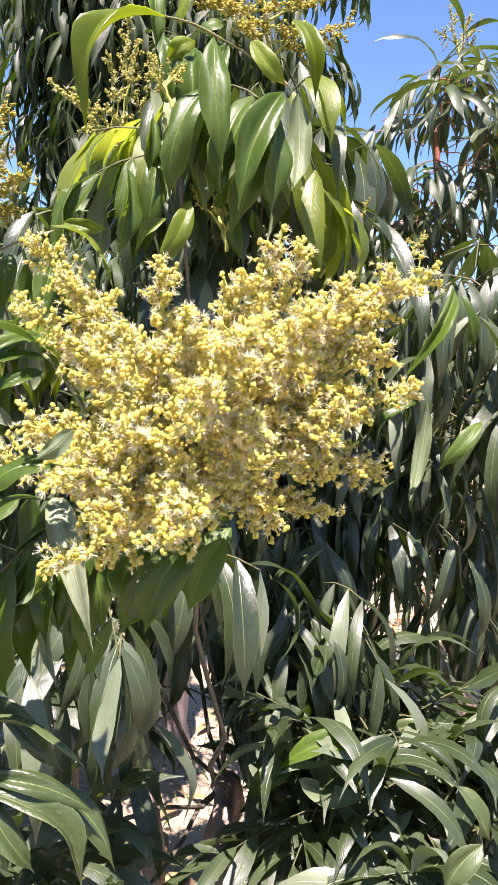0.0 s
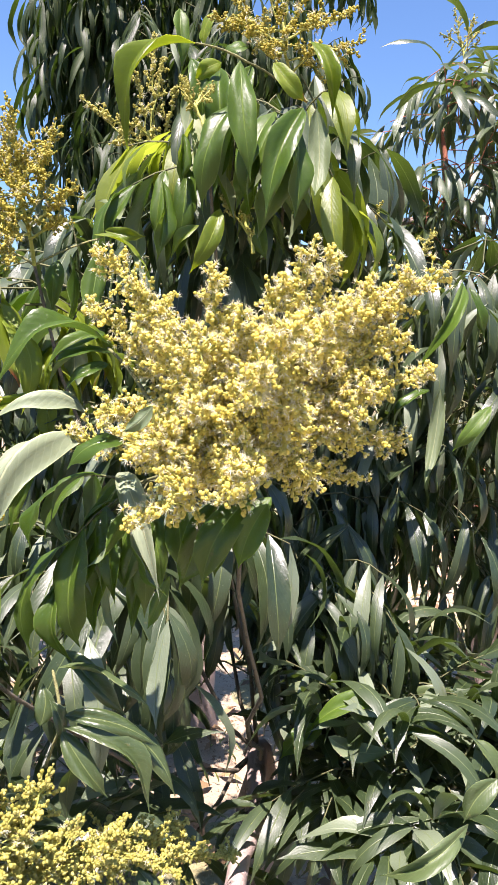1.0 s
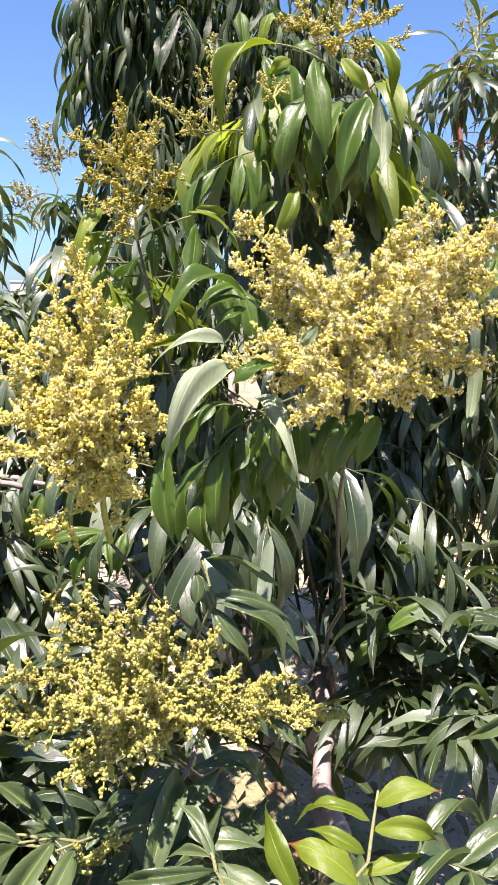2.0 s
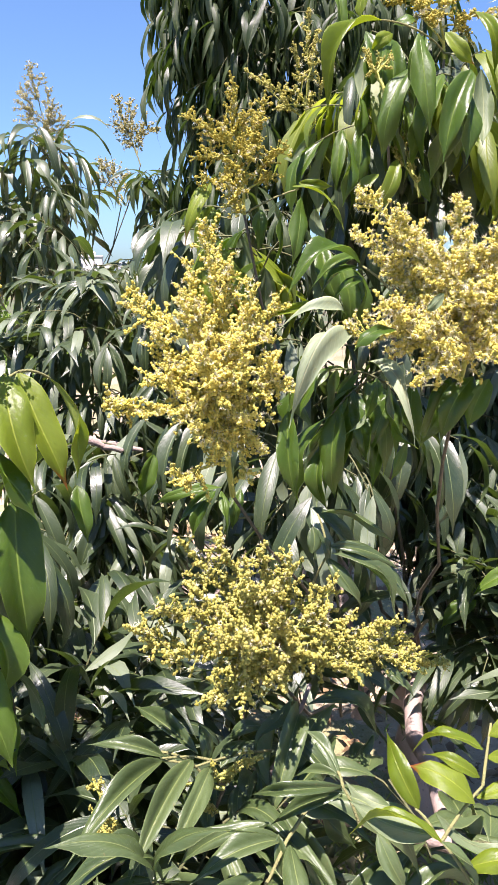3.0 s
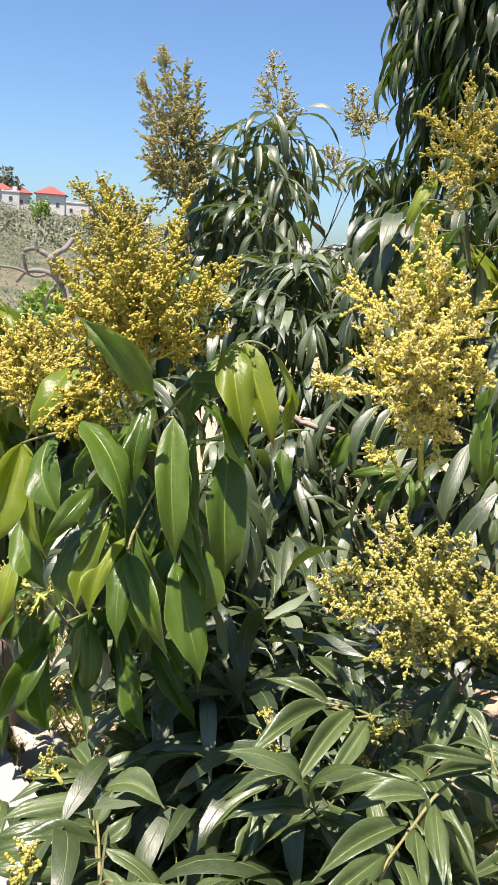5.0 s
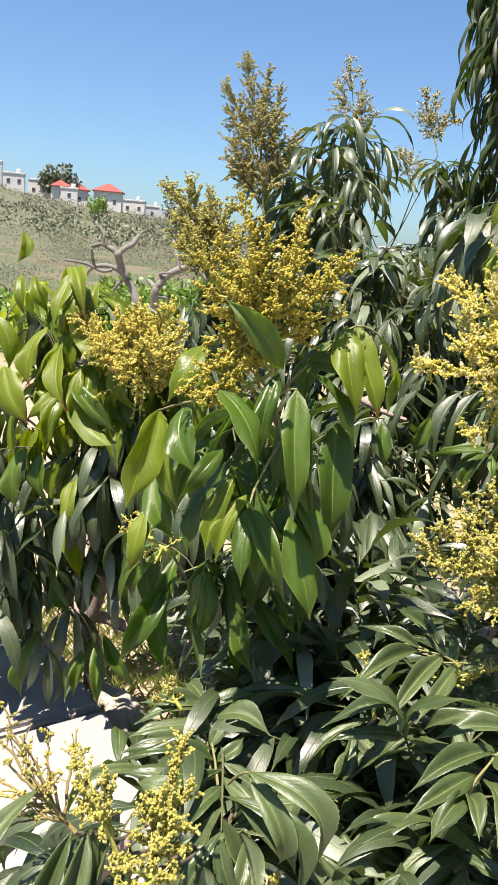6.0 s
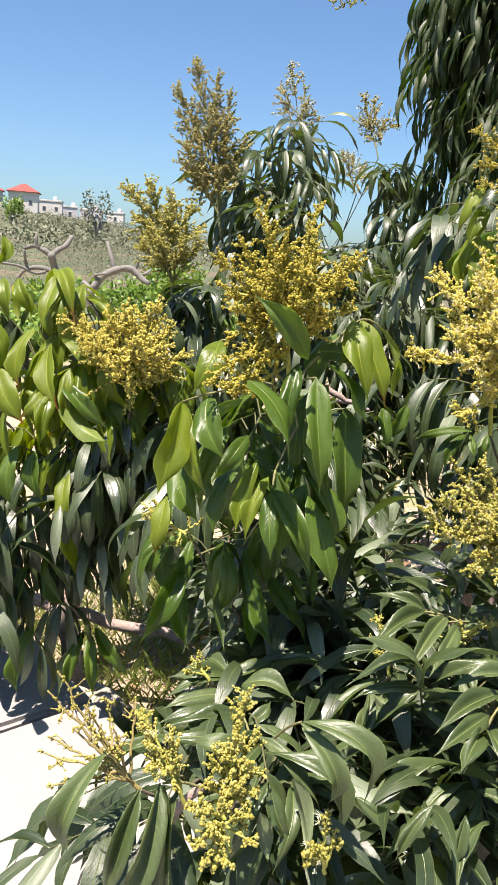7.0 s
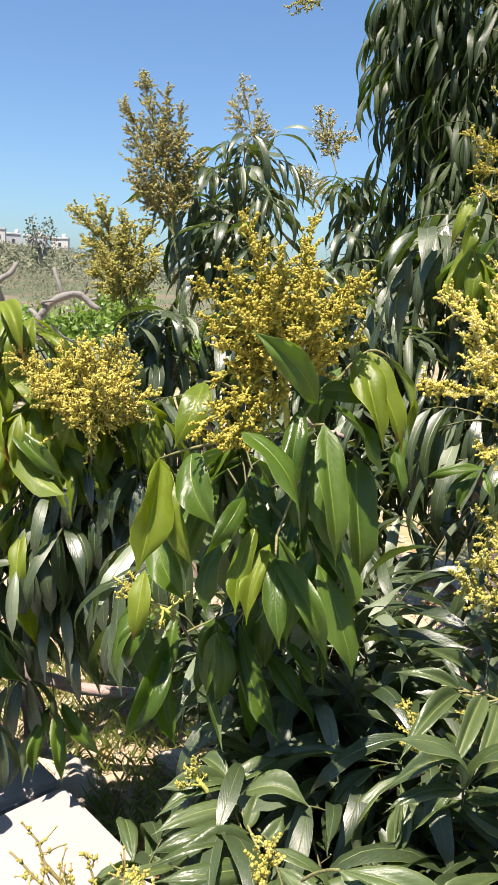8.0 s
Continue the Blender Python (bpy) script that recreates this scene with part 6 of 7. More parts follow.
limb(left_tree, bend((-1.015, 1.166, 0.867), (-0.997, 1.114, 0.812), 0.004, 6), 0.0020, 0.0014, M_TWIG, sides=5, name="leaf_stalk")
limb(left_tree, bend((-0.971, 1.239, 0.267), (-0.934, 1.191, 0.202), 0.004, 6), 0.0020, 0.0014, M_TWIG, sides=5, name="leaf_stalk")
limb(left_tree, bend((-0.959, 1.211, 0.763), (-0.991, 1.130, 0.823), 0.004, 6), 0.0020, 0.0014, M_TWIG, sides=5, name="leaf_stalk")
limb(main_tree, bend((0.021, 0.936, 0.748), (0.042, 0.917, 0.804), 0.004, 6), 0.0020, 0.0014, M_TWIG, sides=5, name="leaf_stalk")
limb(main_tree, bend((0.042, 0.917, 0.804), (0.028, 0.937, 0.849), 0.004, 6), 0.0020, 0.0014, M_TWIG, sides=5, name="leaf_stalk")
limb(main_tree, bend((0.120, 0.911, 1.116), (0.076, 0.951, 1.159), 0.004, 6), 0.0020, 0.0014, M_TWIG, sides=5, name="leaf_stalk")
limb(main_tree, bend((0.144, 0.651, 0.610), (0.190, 0.689, 0.645), 0.004, 6), 0.0020, 0.0014, M_TWIG, sides=5, name="leaf_stalk")
limb(main_tree, bend((0.190, 0.689, 0.645), (0.205, 0.729, 0.690), 0.004, 6), 0.0020, 0.0014, M_TWIG, sides=5, name="leaf_stalk")
limb(main_tree, bend((0.068, 0.680, 0.599), (0.050, 0.688, 0.638), 0.004, 6), 0.0020, 0.0014, M_TWIG, sides=5, name="leaf_stalk")
limb(main_tree, bend((0.050, 0.688, 0.638), (0.045, 0.700, 0.647), 0.004, 6), 0.0020, 0.0014, M_TWIG, sides=5, name="leaf_stalk")
limb(main_tree, bend((0.169, 0.635, 0.580), (0.138, 0.652, 0.615), 0.004, 6), 0.0020, 0.0014, M_TWIG, sides=5, name="leaf_stalk")
limb(main_tree, bend((0.138, 0.652, 0.615), (0.120, 0.666, 0.633), 0.004, 6), 0.0020, 0.0014, M_TWIG, sides=5, name="leaf_stalk")
limb(front_tree, bend((-0.091, 0.757, 0.580), (-0.121, 0.755, 0.617), 0.004, 6), 0.0020, 0.0014, M_TWIG, sides=5, name="leaf_stalk")
limb(front_tree, bend((-0.121, 0.755, 0.617), (-0.164, 0.756, 0.623), 0.004, 6), 0.0020, 0.0014, M_TWIG, sides=5, name="leaf_stalk")
limb(main_tree, bend((0.257, 1.491, 1.536), (0.191, 1.325, 1.523), 0.004, 6), 0.0020, 0.0014, M_TWIG, sides=5, name="leaf_stalk")
limb(main_tree, bend((0.191, 1.325, 1.523), (0.125, 1.307, 1.537), 0.004, 6), 0.0020, 0.0014, M_TWIG, sides=5, name="leaf_stalk")
limb(main_tree, bend((0.257, 1.491, 1.536), (0.274, 1.325, 1.477), 0.004, 6), 0.0020, 0.0014, M_TWIG, sides=5, name="leaf_stalk")
limb(main_tree, bend((0.062, 0.980, 0.694), (0.043, 0.916, 0.792), 0.004, 6), 0.0020, 0.0014, M_TWIG, sides=5, name="leaf_stalk")
limb(main_tree, bend((-0.091, 1.328, 1.249), (-0.132, 1.321, 1.266), 0.004, 6), 0.0020, 0.0014, M_TWIG, sides=5, name="leaf_stalk")
limb(main_tree, bend((-0.091, 1.328, 1.249), (-0.000, 1.337, 1.290), 0.004, 6), 0.0020, 0.0014, M_TWIG, sides=5, name="leaf_stalk")

# bare limbs that show between the leaves
limb(main_tree, bend((0.206, 0.868, 0.428), (-0.113, 0.881, 0.490), 0.010, 8, 0.004), 0.0120, 0.0090)
limb(main_tree, bend((0.260, 1.620, 0.350), (0.206, 0.868, 0.428), -0.030, 8, 0.008), 0.0200, 0.0120)
limb(main_tree, bend((0.147, 1.458, 0.237), (0.060, 1.700, 1.000), 0.000, 10, 0.008), 0.0220, 0.0070)
limb(main_tree, bend((-0.255, 2.025, 0.253), (-0.045, 1.774, 0.332), 0.020, 7, 0.006), 0.0160, 0.0120)
limb(main_tree, bend((-0.050, 1.731, 0.143), (-0.045, 1.774, 0.332), 0.000, 7, 0.006), 0.0280, 0.0180)
limb(left_tree, bend((-1.374, 1.531, 0.054), (-0.833, 1.630, -0.023), 0.010, 8, 0.008), 0.0220, 0.0140)
limb(back_tree, bend((-0.489, 1.665, 0.796), (-0.396, 1.689, 0.755), 0.000, 6, 0.003), 0.0090, 0.0060)
limb(front_tree, bend((-0.589, 1.955, 0.734), (-0.403, 1.947, 0.698), 0.000, 6, 0.003), 0.0090, 0.0060)
limb(front_tree, bend((-0.035, 0.884, 0.501), (0.021, 0.910, 0.624), 0.000, 6, 0.003), 0.0040, 0.0030)
limb(front_tree, bend((-0.464, 0.396, 0.358), (-0.364, 0.374, 0.524), 0.000, 6, 0.003), 0.0080, 0.0050)
limb(side_tree, bend((0.801, 2.613, 1.522), (0.776, 2.662, 1.812), 0.000, 6, 0.004), 0.0100, 0.0060, M_RED_TWIG)
limb(side_tree, bend((0.546, 2.814, 1.462), (0.804, 2.711, 1.502), 0.020, 6, 0.004), 0.0160, 0.0100)

# crowns of uncounted leaves
OPEN = []
OPEN += gap((0.197, 1.048, 0.812), (0.198, 3.065, -0.158), 0.033, 0.088, 14)
OPEN += gap((0.198, 3.194, -0.220), np.array((0.198, 3.194, -0.220)) + np.array(TO_SUN) * 2.6, 0.09, 0.09, 16)
OPEN += gap((0.199, 1.039, 0.756), (0.206, 3.031, -0.356), 0.042, 0.119, 14)
OPEN += gap((0.205, 2.788, -0.220), np.array((0.205, 2.788, -0.220)) + np.array(TO_SUN) * 2.6, 0.09, 0.09, 16)
OPEN += gap((0.205, 1.028, 0.694), (0.225, 2.993, -0.575), 0.040, 0.110, 14)
OPEN += gap((0.219, 2.444, -0.220), np.array((0.219, 2.444, -0.220)) + np.array(TO_SUN) * 2.6, 0.09, 0.09, 16)
OPEN += gap((0.573, 1.492, 0.776), (1.123, 3.307, 0.164), 0.051, 0.107, 12)
OPEN += gap((0.229, 1.256, 0.565), (0.240, 2.711, -0.446), 0.042, 0.089, 10)
OPEN += gap((0.237, 2.386, -0.220), np.array((0.237, 2.386, -0.220)) + np.array(TO_SUN) * 2.6, 0.09, 0.09, 16)
OPEN += gap((0.072, 0.982, 0.483), (0.137, 1.875, -0.128), 0.045, 0.074, 8)
OPEN += gap((0.147, 2.009, -0.220), np.array((0.147, 2.009, -0.220)) + np.array(TO_SUN) * 2.6, 0.09, 0.09, 16)
OPEN += gap((-0.227, 0.986, 0.735), (-0.219, 2.935, 0.074), 0.042, 0.093, 12)
OPEN += gap((-0.216, 3.803, -0.220), np.array((-0.216, 3.803, -0.220)) + np.array(TO_SUN) * 2.6, 0.09, 0.09, 16)
OPEN += gap((-0.196, 0.968, 0.623), (-0.135, 2.887, -0.225), 0.042, 0.093, 12)
OPEN += gap((-0.136, 2.875, -0.220), np.array((-0.136, 2.875, -0.220)) + np.array(TO_SUN) * 2.6, 0.09, 0.09, 16)
OPEN += gap((-0.602, 0.748, 0.423), (-1.100, 1.812, -0.283), 0.070, 0.128, 8)
OPEN += gap((-1.055, 1.716, -0.220), np.array((-1.055, 1.716, -0.220)) + np.array(TO_SUN) * 2.6, 0.09, 0.09, 16)
OPEN += gap((-0.622, 0.828, 0.404), (-1.012, 1.839, -0.323), 0.066, 0.119, 8)
OPEN += gap((-0.957, 1.696, -0.220), np.array((-0.957, 1.696, -0.220)) + np.array(TO_SUN) * 2.6, 0.09, 0.09, 16)
OPEN += gap((-0.714, 0.798, 0.357), (-1.116, 1.615, -0.289), 0.057, 0.094, 6)
OPEN += gap((-1.073, 1.528, -0.220), np.array((-1.073, 1.528, -0.220)) + np.array(TO_SUN) * 2.6, 0.09, 0.09, 16)
OPEN += gap((-1.097, 1.396, 0.122), (-1.598, 2.311, -0.462), 0.052, 0.074, 6)
OPEN += gap((-1.390, 1.932, -0.220), np.array((-1.390, 1.932, -0.220)) + np.array(TO_SUN) * 2.6, 0.09, 0.09, 16)
OPEN += gap((0.429, 2.021, 1.485), (0.649, 3.687, 1.757), 0.075, 0.135, 8)
OPEN += gap((-0.387, 1.677, 1.354), (-0.967, 4.193, 1.651), 0.043, 0.089, 10)
OPEN += gap((-0.393, 1.650, 1.226), (-0.982, 4.125, 1.331), 0.060, 0.131, 10)
OPEN += gap((0.456, 1.441, 0.718), (0.912, 2.881, 0.280), 0.051, 0.090, 8)
OPEN += gap((-0.790, 1.020, 0.200), (-1.079, 1.651, -0.250), 0.06, 0.10, 7)
OPEN += gap((-1.110, 1.640, -0.220), np.array((-1.110, 1.640, -0.220)) + np.array(TO_SUN) * 1.9, 0.13, 0.10, 14)
# curtain leaves carry their shade in the material's darkened greens
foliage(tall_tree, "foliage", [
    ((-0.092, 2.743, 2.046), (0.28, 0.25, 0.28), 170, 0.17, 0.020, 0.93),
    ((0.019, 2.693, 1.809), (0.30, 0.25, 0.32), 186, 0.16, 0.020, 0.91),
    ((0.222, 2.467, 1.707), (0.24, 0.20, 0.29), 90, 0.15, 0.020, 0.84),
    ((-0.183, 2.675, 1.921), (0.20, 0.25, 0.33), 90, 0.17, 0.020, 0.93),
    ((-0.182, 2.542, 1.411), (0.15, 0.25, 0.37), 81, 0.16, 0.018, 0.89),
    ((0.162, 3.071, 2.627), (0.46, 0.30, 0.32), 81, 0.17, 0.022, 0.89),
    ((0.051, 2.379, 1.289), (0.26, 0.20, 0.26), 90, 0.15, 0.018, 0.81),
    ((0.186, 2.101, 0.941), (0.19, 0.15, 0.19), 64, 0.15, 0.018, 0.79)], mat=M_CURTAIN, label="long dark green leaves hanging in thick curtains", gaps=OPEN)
foliage(back_tree, "foliage", [
    ((-0.970, 2.851, 1.475), (0.16, 0.20, 0.16), 34, 0.19, 0.028, 0.60),
    ((-0.820, 2.722, 1.211), (0.22, 0.25, 0.16), 36, 0.18, 0.028, 0.58),
    ((-0.578, 3.045, 1.331), (0.12, 0.22, 0.20), 44, 0.17, 0.028, 0.62),
    ((-0.501, 2.317, 0.933), (0.23, 0.25, 0.25), 80, 0.17, 0.027, 0.60),
    ((-0.972, 2.266, 0.892), (0.12, 0.20, 0.14), 20, 0.18, 0.030, 0.66),
    ((-1.093, 2.081, 0.948), (0.08, 0.15, 0.08), 10, 0.18, 0.030, 0.70),
    ((-0.448, 1.916, 0.572), (0.21, 0.20, 0.21), 44, 0.16, 0.027, 0.62),
    ((-0.976, 3.310, 1.343), (0.12, 0.20, 0.14), 22, 0.18, 0.028, 0.60),
    ((-1.074, 1.845, 0.642), (0.16, 0.15, 0.20), 30, 0.17, 0.030, 0.70),
    ((-0.154, 2.396, 0.891), (0.13, 0.12, 0.15), 26, 0.17, 0.028, 0.70),
    ((-0.285, 2.234, 0.756), (0.11, 0.12, 0.11), 16, 0.16, 0.028, 0.70),
    ((-1.151, 1.985, 0.711), (0.14, 0.10, 0.09), 24, 0.16, 0.028, 0.66),
    ((-1.022, 1.767, 0.697), (0.07, 0.10, 0.07), 8, 0.16, 0.028, 0.66)], label="narrow drooping dark green leaves in dense tiers", gaps=OPEN)
foliage(front_tree, "foliage", [
    ((-0.326, 1.061, 0.461), (0.17, 0.15, 0.09), 50, 0.16, 0.027, 0.36),
    ((-0.533, 0.983, 0.413), (0.13, 0.10, 0.08), 20, 0.16, 0.027, 0.72),
    ((-0.165, 0.765, 0.376), (0.17, 0.10, 0.12), 40, 0.15, 0.027, 0.42),
    ((-0.056, 0.657, 0.326), (0.10, 0.08, 0.07), 20, 0.15, 0.028, 0.42),
    ((-0.268, 0.672, 0.350), (0.10, 0.08, 0.10), 24, 0.15, 0.028, 0.50),
    ((-0.522, 1.108, 0.672), (0.14, 0.10, 0.14), 24, 0.16, 0.028, 0.78),
    ((-0.318, 1.029, 0.462), (0.09, 0.12, 0.05), 20, 0.15, 0.026, 0.30),
    ((-0.267, 0.912, 0.392), (0.09, 0.10, 0.07), 22, 0.15, 0.026, 0.40),
    ((-0.414, 0.554, 0.362), (0.12, 0.06, 0.08), 16, 0.15, 0.030, 0.50)], label="narrow drooping dark green leaves in dense tiers", gaps=OPEN, single=4)
foliage(left_tree, "foliage", [
    ((-1.071, 1.278, 0.535), (0.16, 0.15, 0.17), 36, 0.16, 0.028, 0.80),
    ((-1.144, 1.241, 0.275), (0.13, 0.15, 0.13), 28, 0.16, 0.028, 0.80),
    ((-0.993, 1.474, 0.364), (0.09, 0.12, 0.17), 20, 0.16, 0.028, 0.76),
    ((-1.324, 1.215, 0.600), (0.17, 0.20, 0.28), 44, 0.17, 0.030, 0.76),
    ((-0.870, 1.260, 0.600), (0.11, 0.10, 0.15), 26, 0.16, 0.030, 0.80),
    ((-1.160, 1.420, 0.860), (0.14, 0.10, 0.10), 22, 0.15, 0.028, 0.74),
    ((-1.080, 1.420, 0.660), (0.14, 0.10, 0.12), 24, 0.16, 0.028, 0.78),
    ((-0.860, 1.330, 0.780), (0.10, 0.08, 0.10), 14, 0.15, 0.028, 0.78),
    ((-1.048, 1.373, 0.665), (0.12, 0.10, 0.09), 16, 0.16, 0.030, 0.70)], label="narrow drooping dark green leaves in dense tiers", gaps=OPEN)
foliage(left_tree, "young_foliage", [
    ((-1.153, 1.277, 0.839), (0.14, 0.10, 0.07), 12, 0.14, 0.036, 0.70),
    ((-1.327, 1.361, 0.957), (0.07, 0.10, 0.04), 4, 0.13, 0.032, 0.66)], mat=M_FOLIAGE_YOUNG, look_of="young", single=8, label="young yellow-green leaves on the outer twigs", gaps=OPEN)
foliage(main_tree, "foliage", [
    ((0.041, 1.366, 0.850), (0.15, 0.12, 0.11), 28, 0.16, 0.028, 0.76),
    ((0.068, 1.538, 0.976), (0.10, 0.08, 0.12), 22, 0.15, 0.026, 0.80),
    ((0.346, 1.743, 0.696), (0.23, 0.15, 0.16), 64, 0.18, 0.027, 0.86),
    ((0.462, 1.497, 0.503), (0.14, 0.15, 0.13), 46, 0.16, 0.027, 0.34),
    ((0.010, 1.512, 0.573), (0.23, 0.12, 0.08), 30, 0.16, 0.027, 0.55),
    ((-0.583, 2.273, 0.788), (0.19, 0.20, 0.32), 54, 0.17, 0.027, 0.56),
    ((-0.493, 1.887, 0.414), (0.18, 0.20, 0.21), 46, 0.16, 0.027, 0.58),
    ((0.692, 1.911, 1.160), (0.10, 0.15, 0.23), 46, 0.18, 0.027, 0.78),
    ((0.619, 1.951, 0.795), (0.21, 0.15, 0.20), 56, 0.18, 0.027, 0.86),
    ((0.497, 1.592, 0.457), (0.19, 0.15, 0.12), 50, 0.16, 0.028, 0.32),
    ((0.576, 1.332, 0.431), (0.10, 0.10, 0.09), 26, 0.15, 0.030, 0.40),
    ((-0.123, 1.630, 1.217), (0.09, 0.10, 0.09), 24, 0.15, 0.030, 0.70),
    ((0.207, 1.641, 1.425), (0.15, 0.10, 0.14), 46, 0.16, 0.030, 0.76),
    ((0.334, 1.882, 0.658), (0.15, 0.12, 0.10), 26, 0.17, 0.027, 0.82),
    ((0.007, 1.332, 0.374), (0.12, 0.10, 0.08), 16, 0.15, 0.030, 0.40),
    ((0.446, 2.151, 1.059), (0.18, 0.15, 0.18), 36, 0.17, 0.027, 0.80),
    ((-0.014, 1.768, 0.547), (0.14, 0.15, 0.12), 26, 0.16, 0.028, 0.60)], label="narrow drooping dark green leaves in dense tiers", gaps=OPEN, single=0)
foliage(main_tree, "young_foliage", [
    ((0.211, 1.523, 1.496), (0.13, 0.06, 0.08), 8, 0.15, 0.036, 0.80),
    ((-0.123, 1.425, 1.226), (0.06, 0.05, 0.04), 4, 0.13, 0.034, 0.70)], mat=M_FOLIAGE_YOUNG, look_of="young", single=4, label="young yellow-green hanging leaves")
foliage(side_tree, "foliage", [
    ((0.872, 2.752, 1.954), (0.08, 0.08, 0.04), 9, 0.16, 0.026, 0.55),
    ((0.811, 2.715, 1.728), (0.19, 0.20, 0.19), 34, 0.17, 0.025, 0.62),
    ((0.911, 2.613, 1.434), (0.14, 0.20, 0.15), 24, 0.16, 0.025, 0.56),
    ((0.695, 2.821, 1.444), (0.15, 0.15, 0.09), 10, 0.16, 0.025, 0.56),
    ((0.941, 2.381, 0.668), (0.13, 0.20, 0.33), 44, 0.18, 0.027, 0.74),
    ((1.257, 2.589, 1.330), (0.29, 0.30, 0.77), 80, 0.18, 0.027, 0.70)], twig_mat=M_RED_TWIG, label="narrow drooping dark green leaves on reddish twigs", gaps=OPEN)
foliage(side_tree, "foliage", [
    ((0.698, 2.626, 0.595), (0.18, 0.10, 0.16), 34, 0.17, 0.027, 0.80),
    ((0.591, 2.615, 0.815), (0.12, 0.10, 0.11), 14, 0.17, 0.027, 0.80),
    ((0.782, 2.610, 1.106), (0.09, 0.10, 0.19), 34, 0.17, 0.027, 0.80)], single=0, label="hanging dark green leaves in the shade")
foliage(front_tree, "foliage", [
    ((-0.426, 0.815, 0.881), (0.07, 0.03, 0.07), 6, 0.14, 0.044, 0.86),
    ((-0.487, 0.784, 0.670), (0.06, 0.03, 0.03), 3, 0.13, 0.036, 0.86)], look_of="mature", single=99, gaps=OPEN, mat=M_FOLIAGE, label="broad hanging green leaves")
foliage(front_tree, "foliage", [
    ((-0.343, 0.575, 0.443), (0.14, 0.04, 0.06), 6, 0.14, 0.028, 0.48),
    ((-0.099, 0.716, 0.439), (0.12, 0.05, 0.11), 7, 0.14, 0.028, 0.42)], look_of="dark", single=99, gaps=OPEN, mat=M_FOLIAGE, label="broad hanging green leaves")
foliage(main_tree, "foliage", [
    ((0.202, 1.455, 1.462), (0.09, 0.05, 0.07), 6, 0.15, 0.034, 0.88),
    ((0.166, 1.013, 1.014), (0.08, 0.03, 0.02), 4, 0.11, 0.028, 0.84),
    ((-0.041, 1.403, 1.215), (0.10, 0.05, 0.04), 3, 0.13, 0.042, 0.80)], look_of="mature", single=99, gaps=OPEN, mat=M_FOLIAGE, label="broad hanging green leaves")
foliage(main_tree, "foliage", [
    ((0.169, 0.807, 0.526), (0.12, 0.04, 0.05), 5, 0.13, 0.036, 0.34)], look_of="dark", single=99, gaps=OPEN, mat=M_FOLIAGE, label="broad hanging green leaves")
foliage(left_tree, "foliage", [
    ((-1.072, 1.201, 0.737), (0.12, 0.06, 0.09), 7, 0.15, 0.044, 0.84),
    ((-0.900, 1.240, 0.860), (0.07, 0.05, 0.05), 5, 0.14, 0.040, 0.84),
    ((-1.000, 1.260, 0.960), (0.08, 0.06, 0.06), 5, 0.14, 0.040, 0.80)], look_of="young", single=99, mat=M_FOLIAGE_YOUNG, label="broad young hanging leaves")

# a bare tree beyond the orchard, cut back to crooked limbs with short stubs
bare_tree = thing("bare_tree", (-3.693, 6.278, 0.044), "leafless grey tree cut back to thick crooked limbs", "tree")
limb(bare_tree, [(-0.05, -0.03, -0.30), (-0.08, 0.01, 0.29), (-0.14, 0.01, 0.48), (-0.21, 0.02, 0.63), (-0.29, 0.02, 0.73)], 0.045, 0.037, M_DEAD_WOOD, name="trunk", knobs=0.14, curve=True)
limb(bare_tree, [(-0.24, -0.05, 0.73), (-0.28, -0.08, 0.82), (-0.29, -0.11, 0.89), (-0.29, -0.15, 0.96)], 0.037, 0.034, M_DEAD_WOOD, name="limb", knobs=0.14, curve=True)
limb(bare_tree, [(-0.32, -0.09, 0.95), (-0.37, -0.12, 0.99), (-0.42, -0.13, 1.01), (-0.48, -0.13, 1.03), (-0.57, -0.15, 1.00)], 0.028, 0.017, M_DEAD_WOOD, name="limb", knobs=0.14, curve=True)
limb(bare_tree, [(-0.43, -0.15, 1.02), (-0.44, -0.16, 1.07), (-0.44, -0.15, 1.14)], 0.018, 0.011, M_DEAD_WOOD, name="limb", knobs=0.14, curve=True)
limb(bare_tree, [(-0.31, -0.09, 0.96), (-0.27, -0.05, 1.01), (-0.23, 0.01, 1.05), (-0.20, 0.08, 1.14)], 0.031, 0.020, M_DEAD_WOOD, name="limb", knobs=0.14, curve=True)
limb(bare_tree, [(-0.24, -0.05, 0.73), (-0.31, -0.08, 0.80), (-0.39, -0.12, 0.83), (-0.47, -0.15, 0.83), (-0.55, -0.18, 0.80), (-0.62, -0.19, 0.72)], 0.028, 0.017, M_DEAD_WOOD, name="limb", knobs=0.14, curve=True)
limb(bare_tree, [(-0.50, -0.21, 0.81), (-0.51, -0.23, 0.89), (-0.49, -0.28, 0.98)], 0.018, 0.012, M_DEAD_WOOD, name="limb", knobs=0.14, curve=True)
limb(bare_tree, [(-0.36, -0.12, 0.80), (-0.44, -0.18, 0.78), (-0.55, -0.29, 0.84), (-0.68, -0.44, 0.86)], 0.017, 0.011, M_DEAD_WOOD, name="limb", knobs=0.14, curve=True)
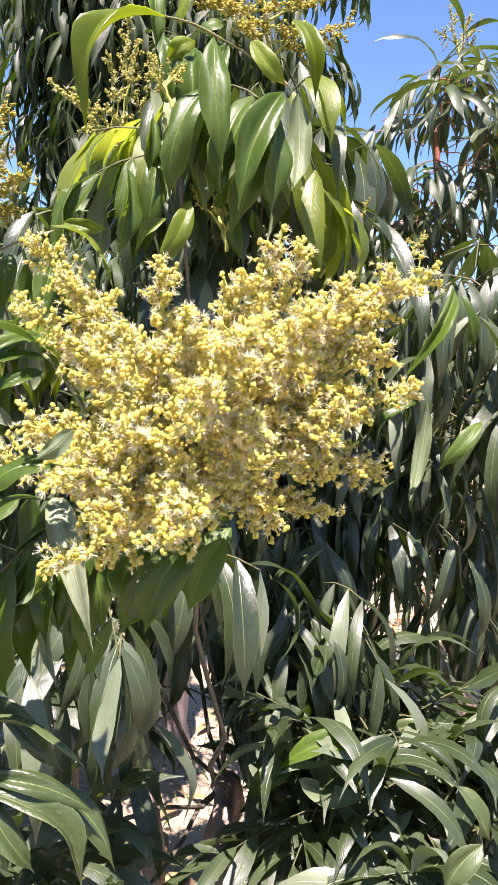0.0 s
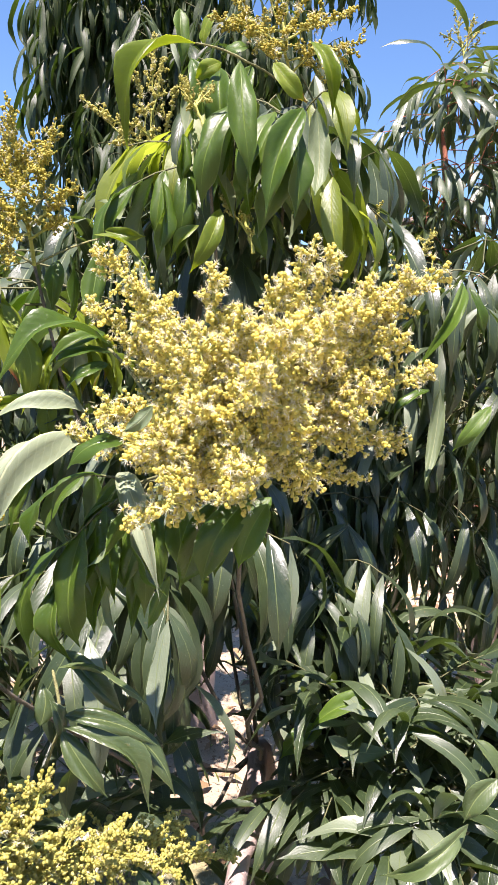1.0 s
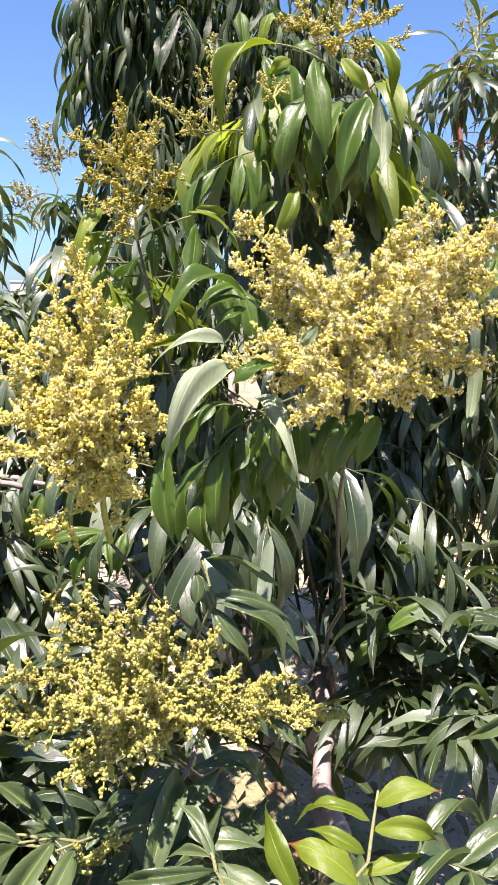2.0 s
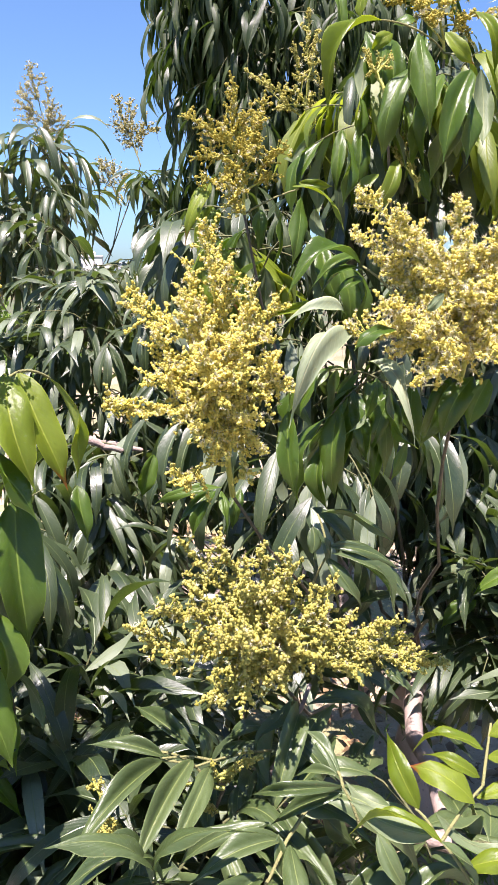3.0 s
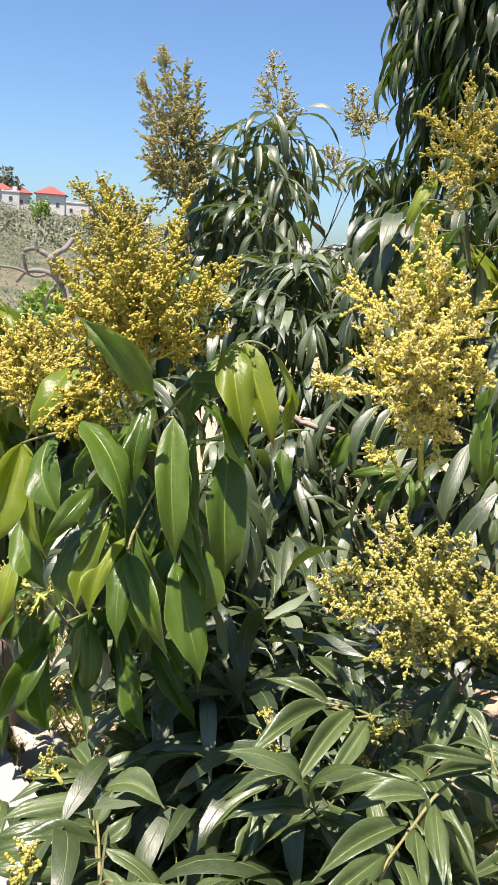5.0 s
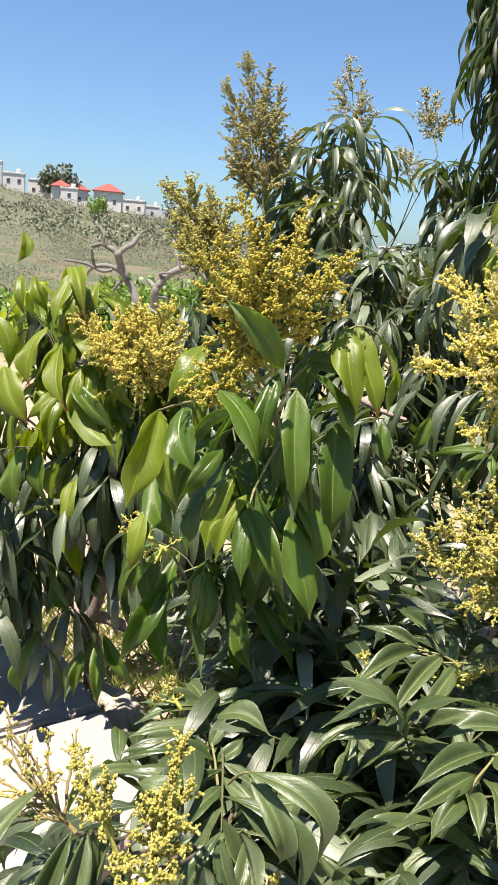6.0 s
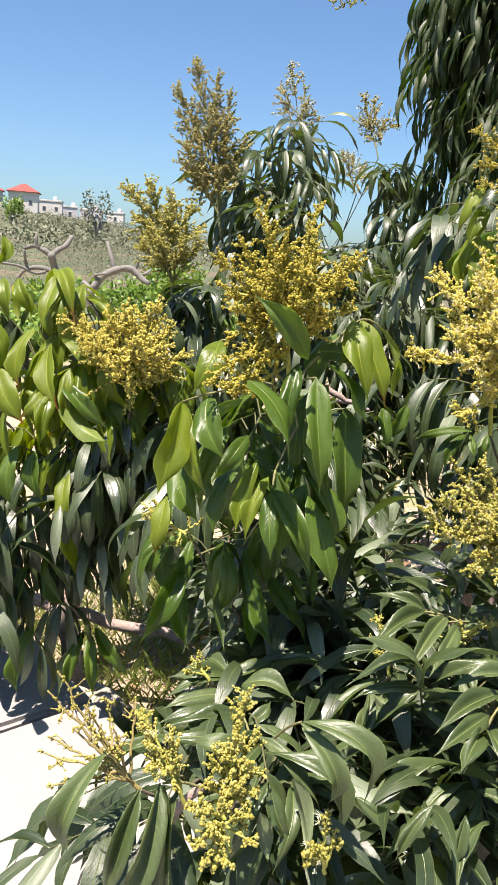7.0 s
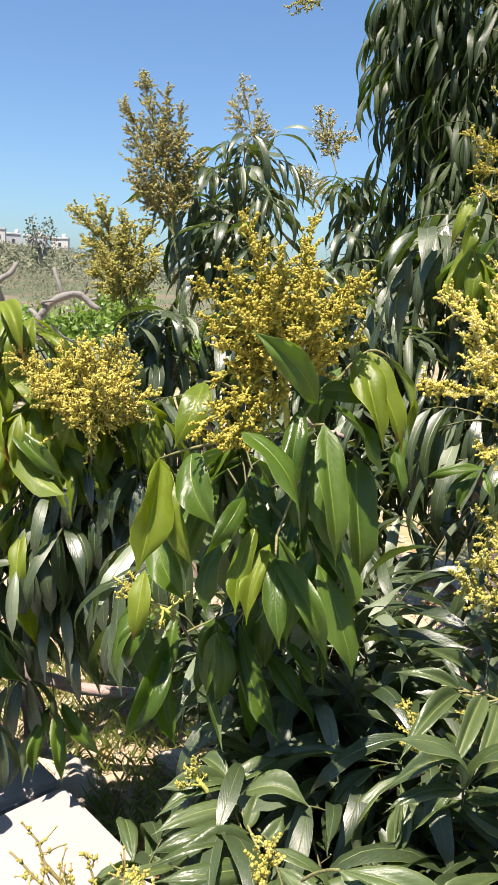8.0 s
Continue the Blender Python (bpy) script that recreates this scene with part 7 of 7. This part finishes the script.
limb(bare_tree, [(-0.27, -0.07, 0.71), (-0.32, -0.09, 0.66), (-0.36, -0.09, 0.59), (-0.40, -0.07, 0.48)], 0.017, 0.011, M_DEAD_WOOD, name="limb", knobs=0.14, curve=True)
limb(bare_tree, [(0.07, 0.04, -0.30), (0.04, 0.05, 0.30), (0.03, 0.03, 0.46), (0.05, -0.01, 0.65)], 0.045, 0.040, M_DEAD_WOOD, name="trunk", knobs=0.14, curve=True)
limb(bare_tree, [(0.00, 0.08, 0.64), (-0.03, 0.09, 0.69), (-0.10, 0.13, 0.72)], 0.028, 0.020, M_DEAD_WOOD, name="limb", knobs=0.14, curve=True)
limb(bare_tree, [(0.01, 0.08, 0.64), (0.06, 0.11, 0.73), (0.13, 0.14, 0.81), (0.25, 0.19, 0.87), (0.34, 0.22, 0.88), (0.41, 0.24, 0.84), (0.47, 0.24, 0.79), (0.53, 0.24, 0.76)], 0.037, 0.028, M_DEAD_WOOD, name="limb", knobs=0.14, curve=True)
limb(bare_tree, [(0.20, 0.19, 0.85), (0.17, 0.19, 0.95), (0.13, 0.21, 1.03), (0.09, 0.24, 1.11)], 0.023, 0.017, M_DEAD_WOOD, name="limb", knobs=0.14, curve=True)
limb(bare_tree, [(0.37, 0.27, 0.88), (0.40, 0.27, 0.92), (0.41, 0.25, 1.00)], 0.017, 0.011, M_DEAD_WOOD, name="limb", knobs=0.14, curve=True)
limb(bare_tree, [(0.42, 0.29, 0.83), (0.46, 0.33, 0.84), (0.47, 0.42, 0.88)], 0.018, 0.012, M_DEAD_WOOD, name="limb", knobs=0.14, curve=True)
limb(bare_tree, [(0.06, 0.11, 0.76), (0.05, 0.08, 0.80), (0.17, 0.06, 0.82)], 0.017, 0.011, M_DEAD_WOOD, name="limb", knobs=0.14, curve=True)
limb(bare_tree, [(0.01, 0.07, 0.54), (0.06, 0.10, 0.45), (0.08, 0.13, 0.38)], 0.023, 0.014, M_DEAD_WOOD, name="limb", knobs=0.14, curve=True)
limb(bare_tree, [(0.02, 0.08, 0.58), (0.11, 0.14, 0.57), (0.18, 0.20, 0.49), (0.29, 0.31, 0.41)], 0.020, 0.011, M_DEAD_WOOD, name="limb", knobs=0.14, curve=True)
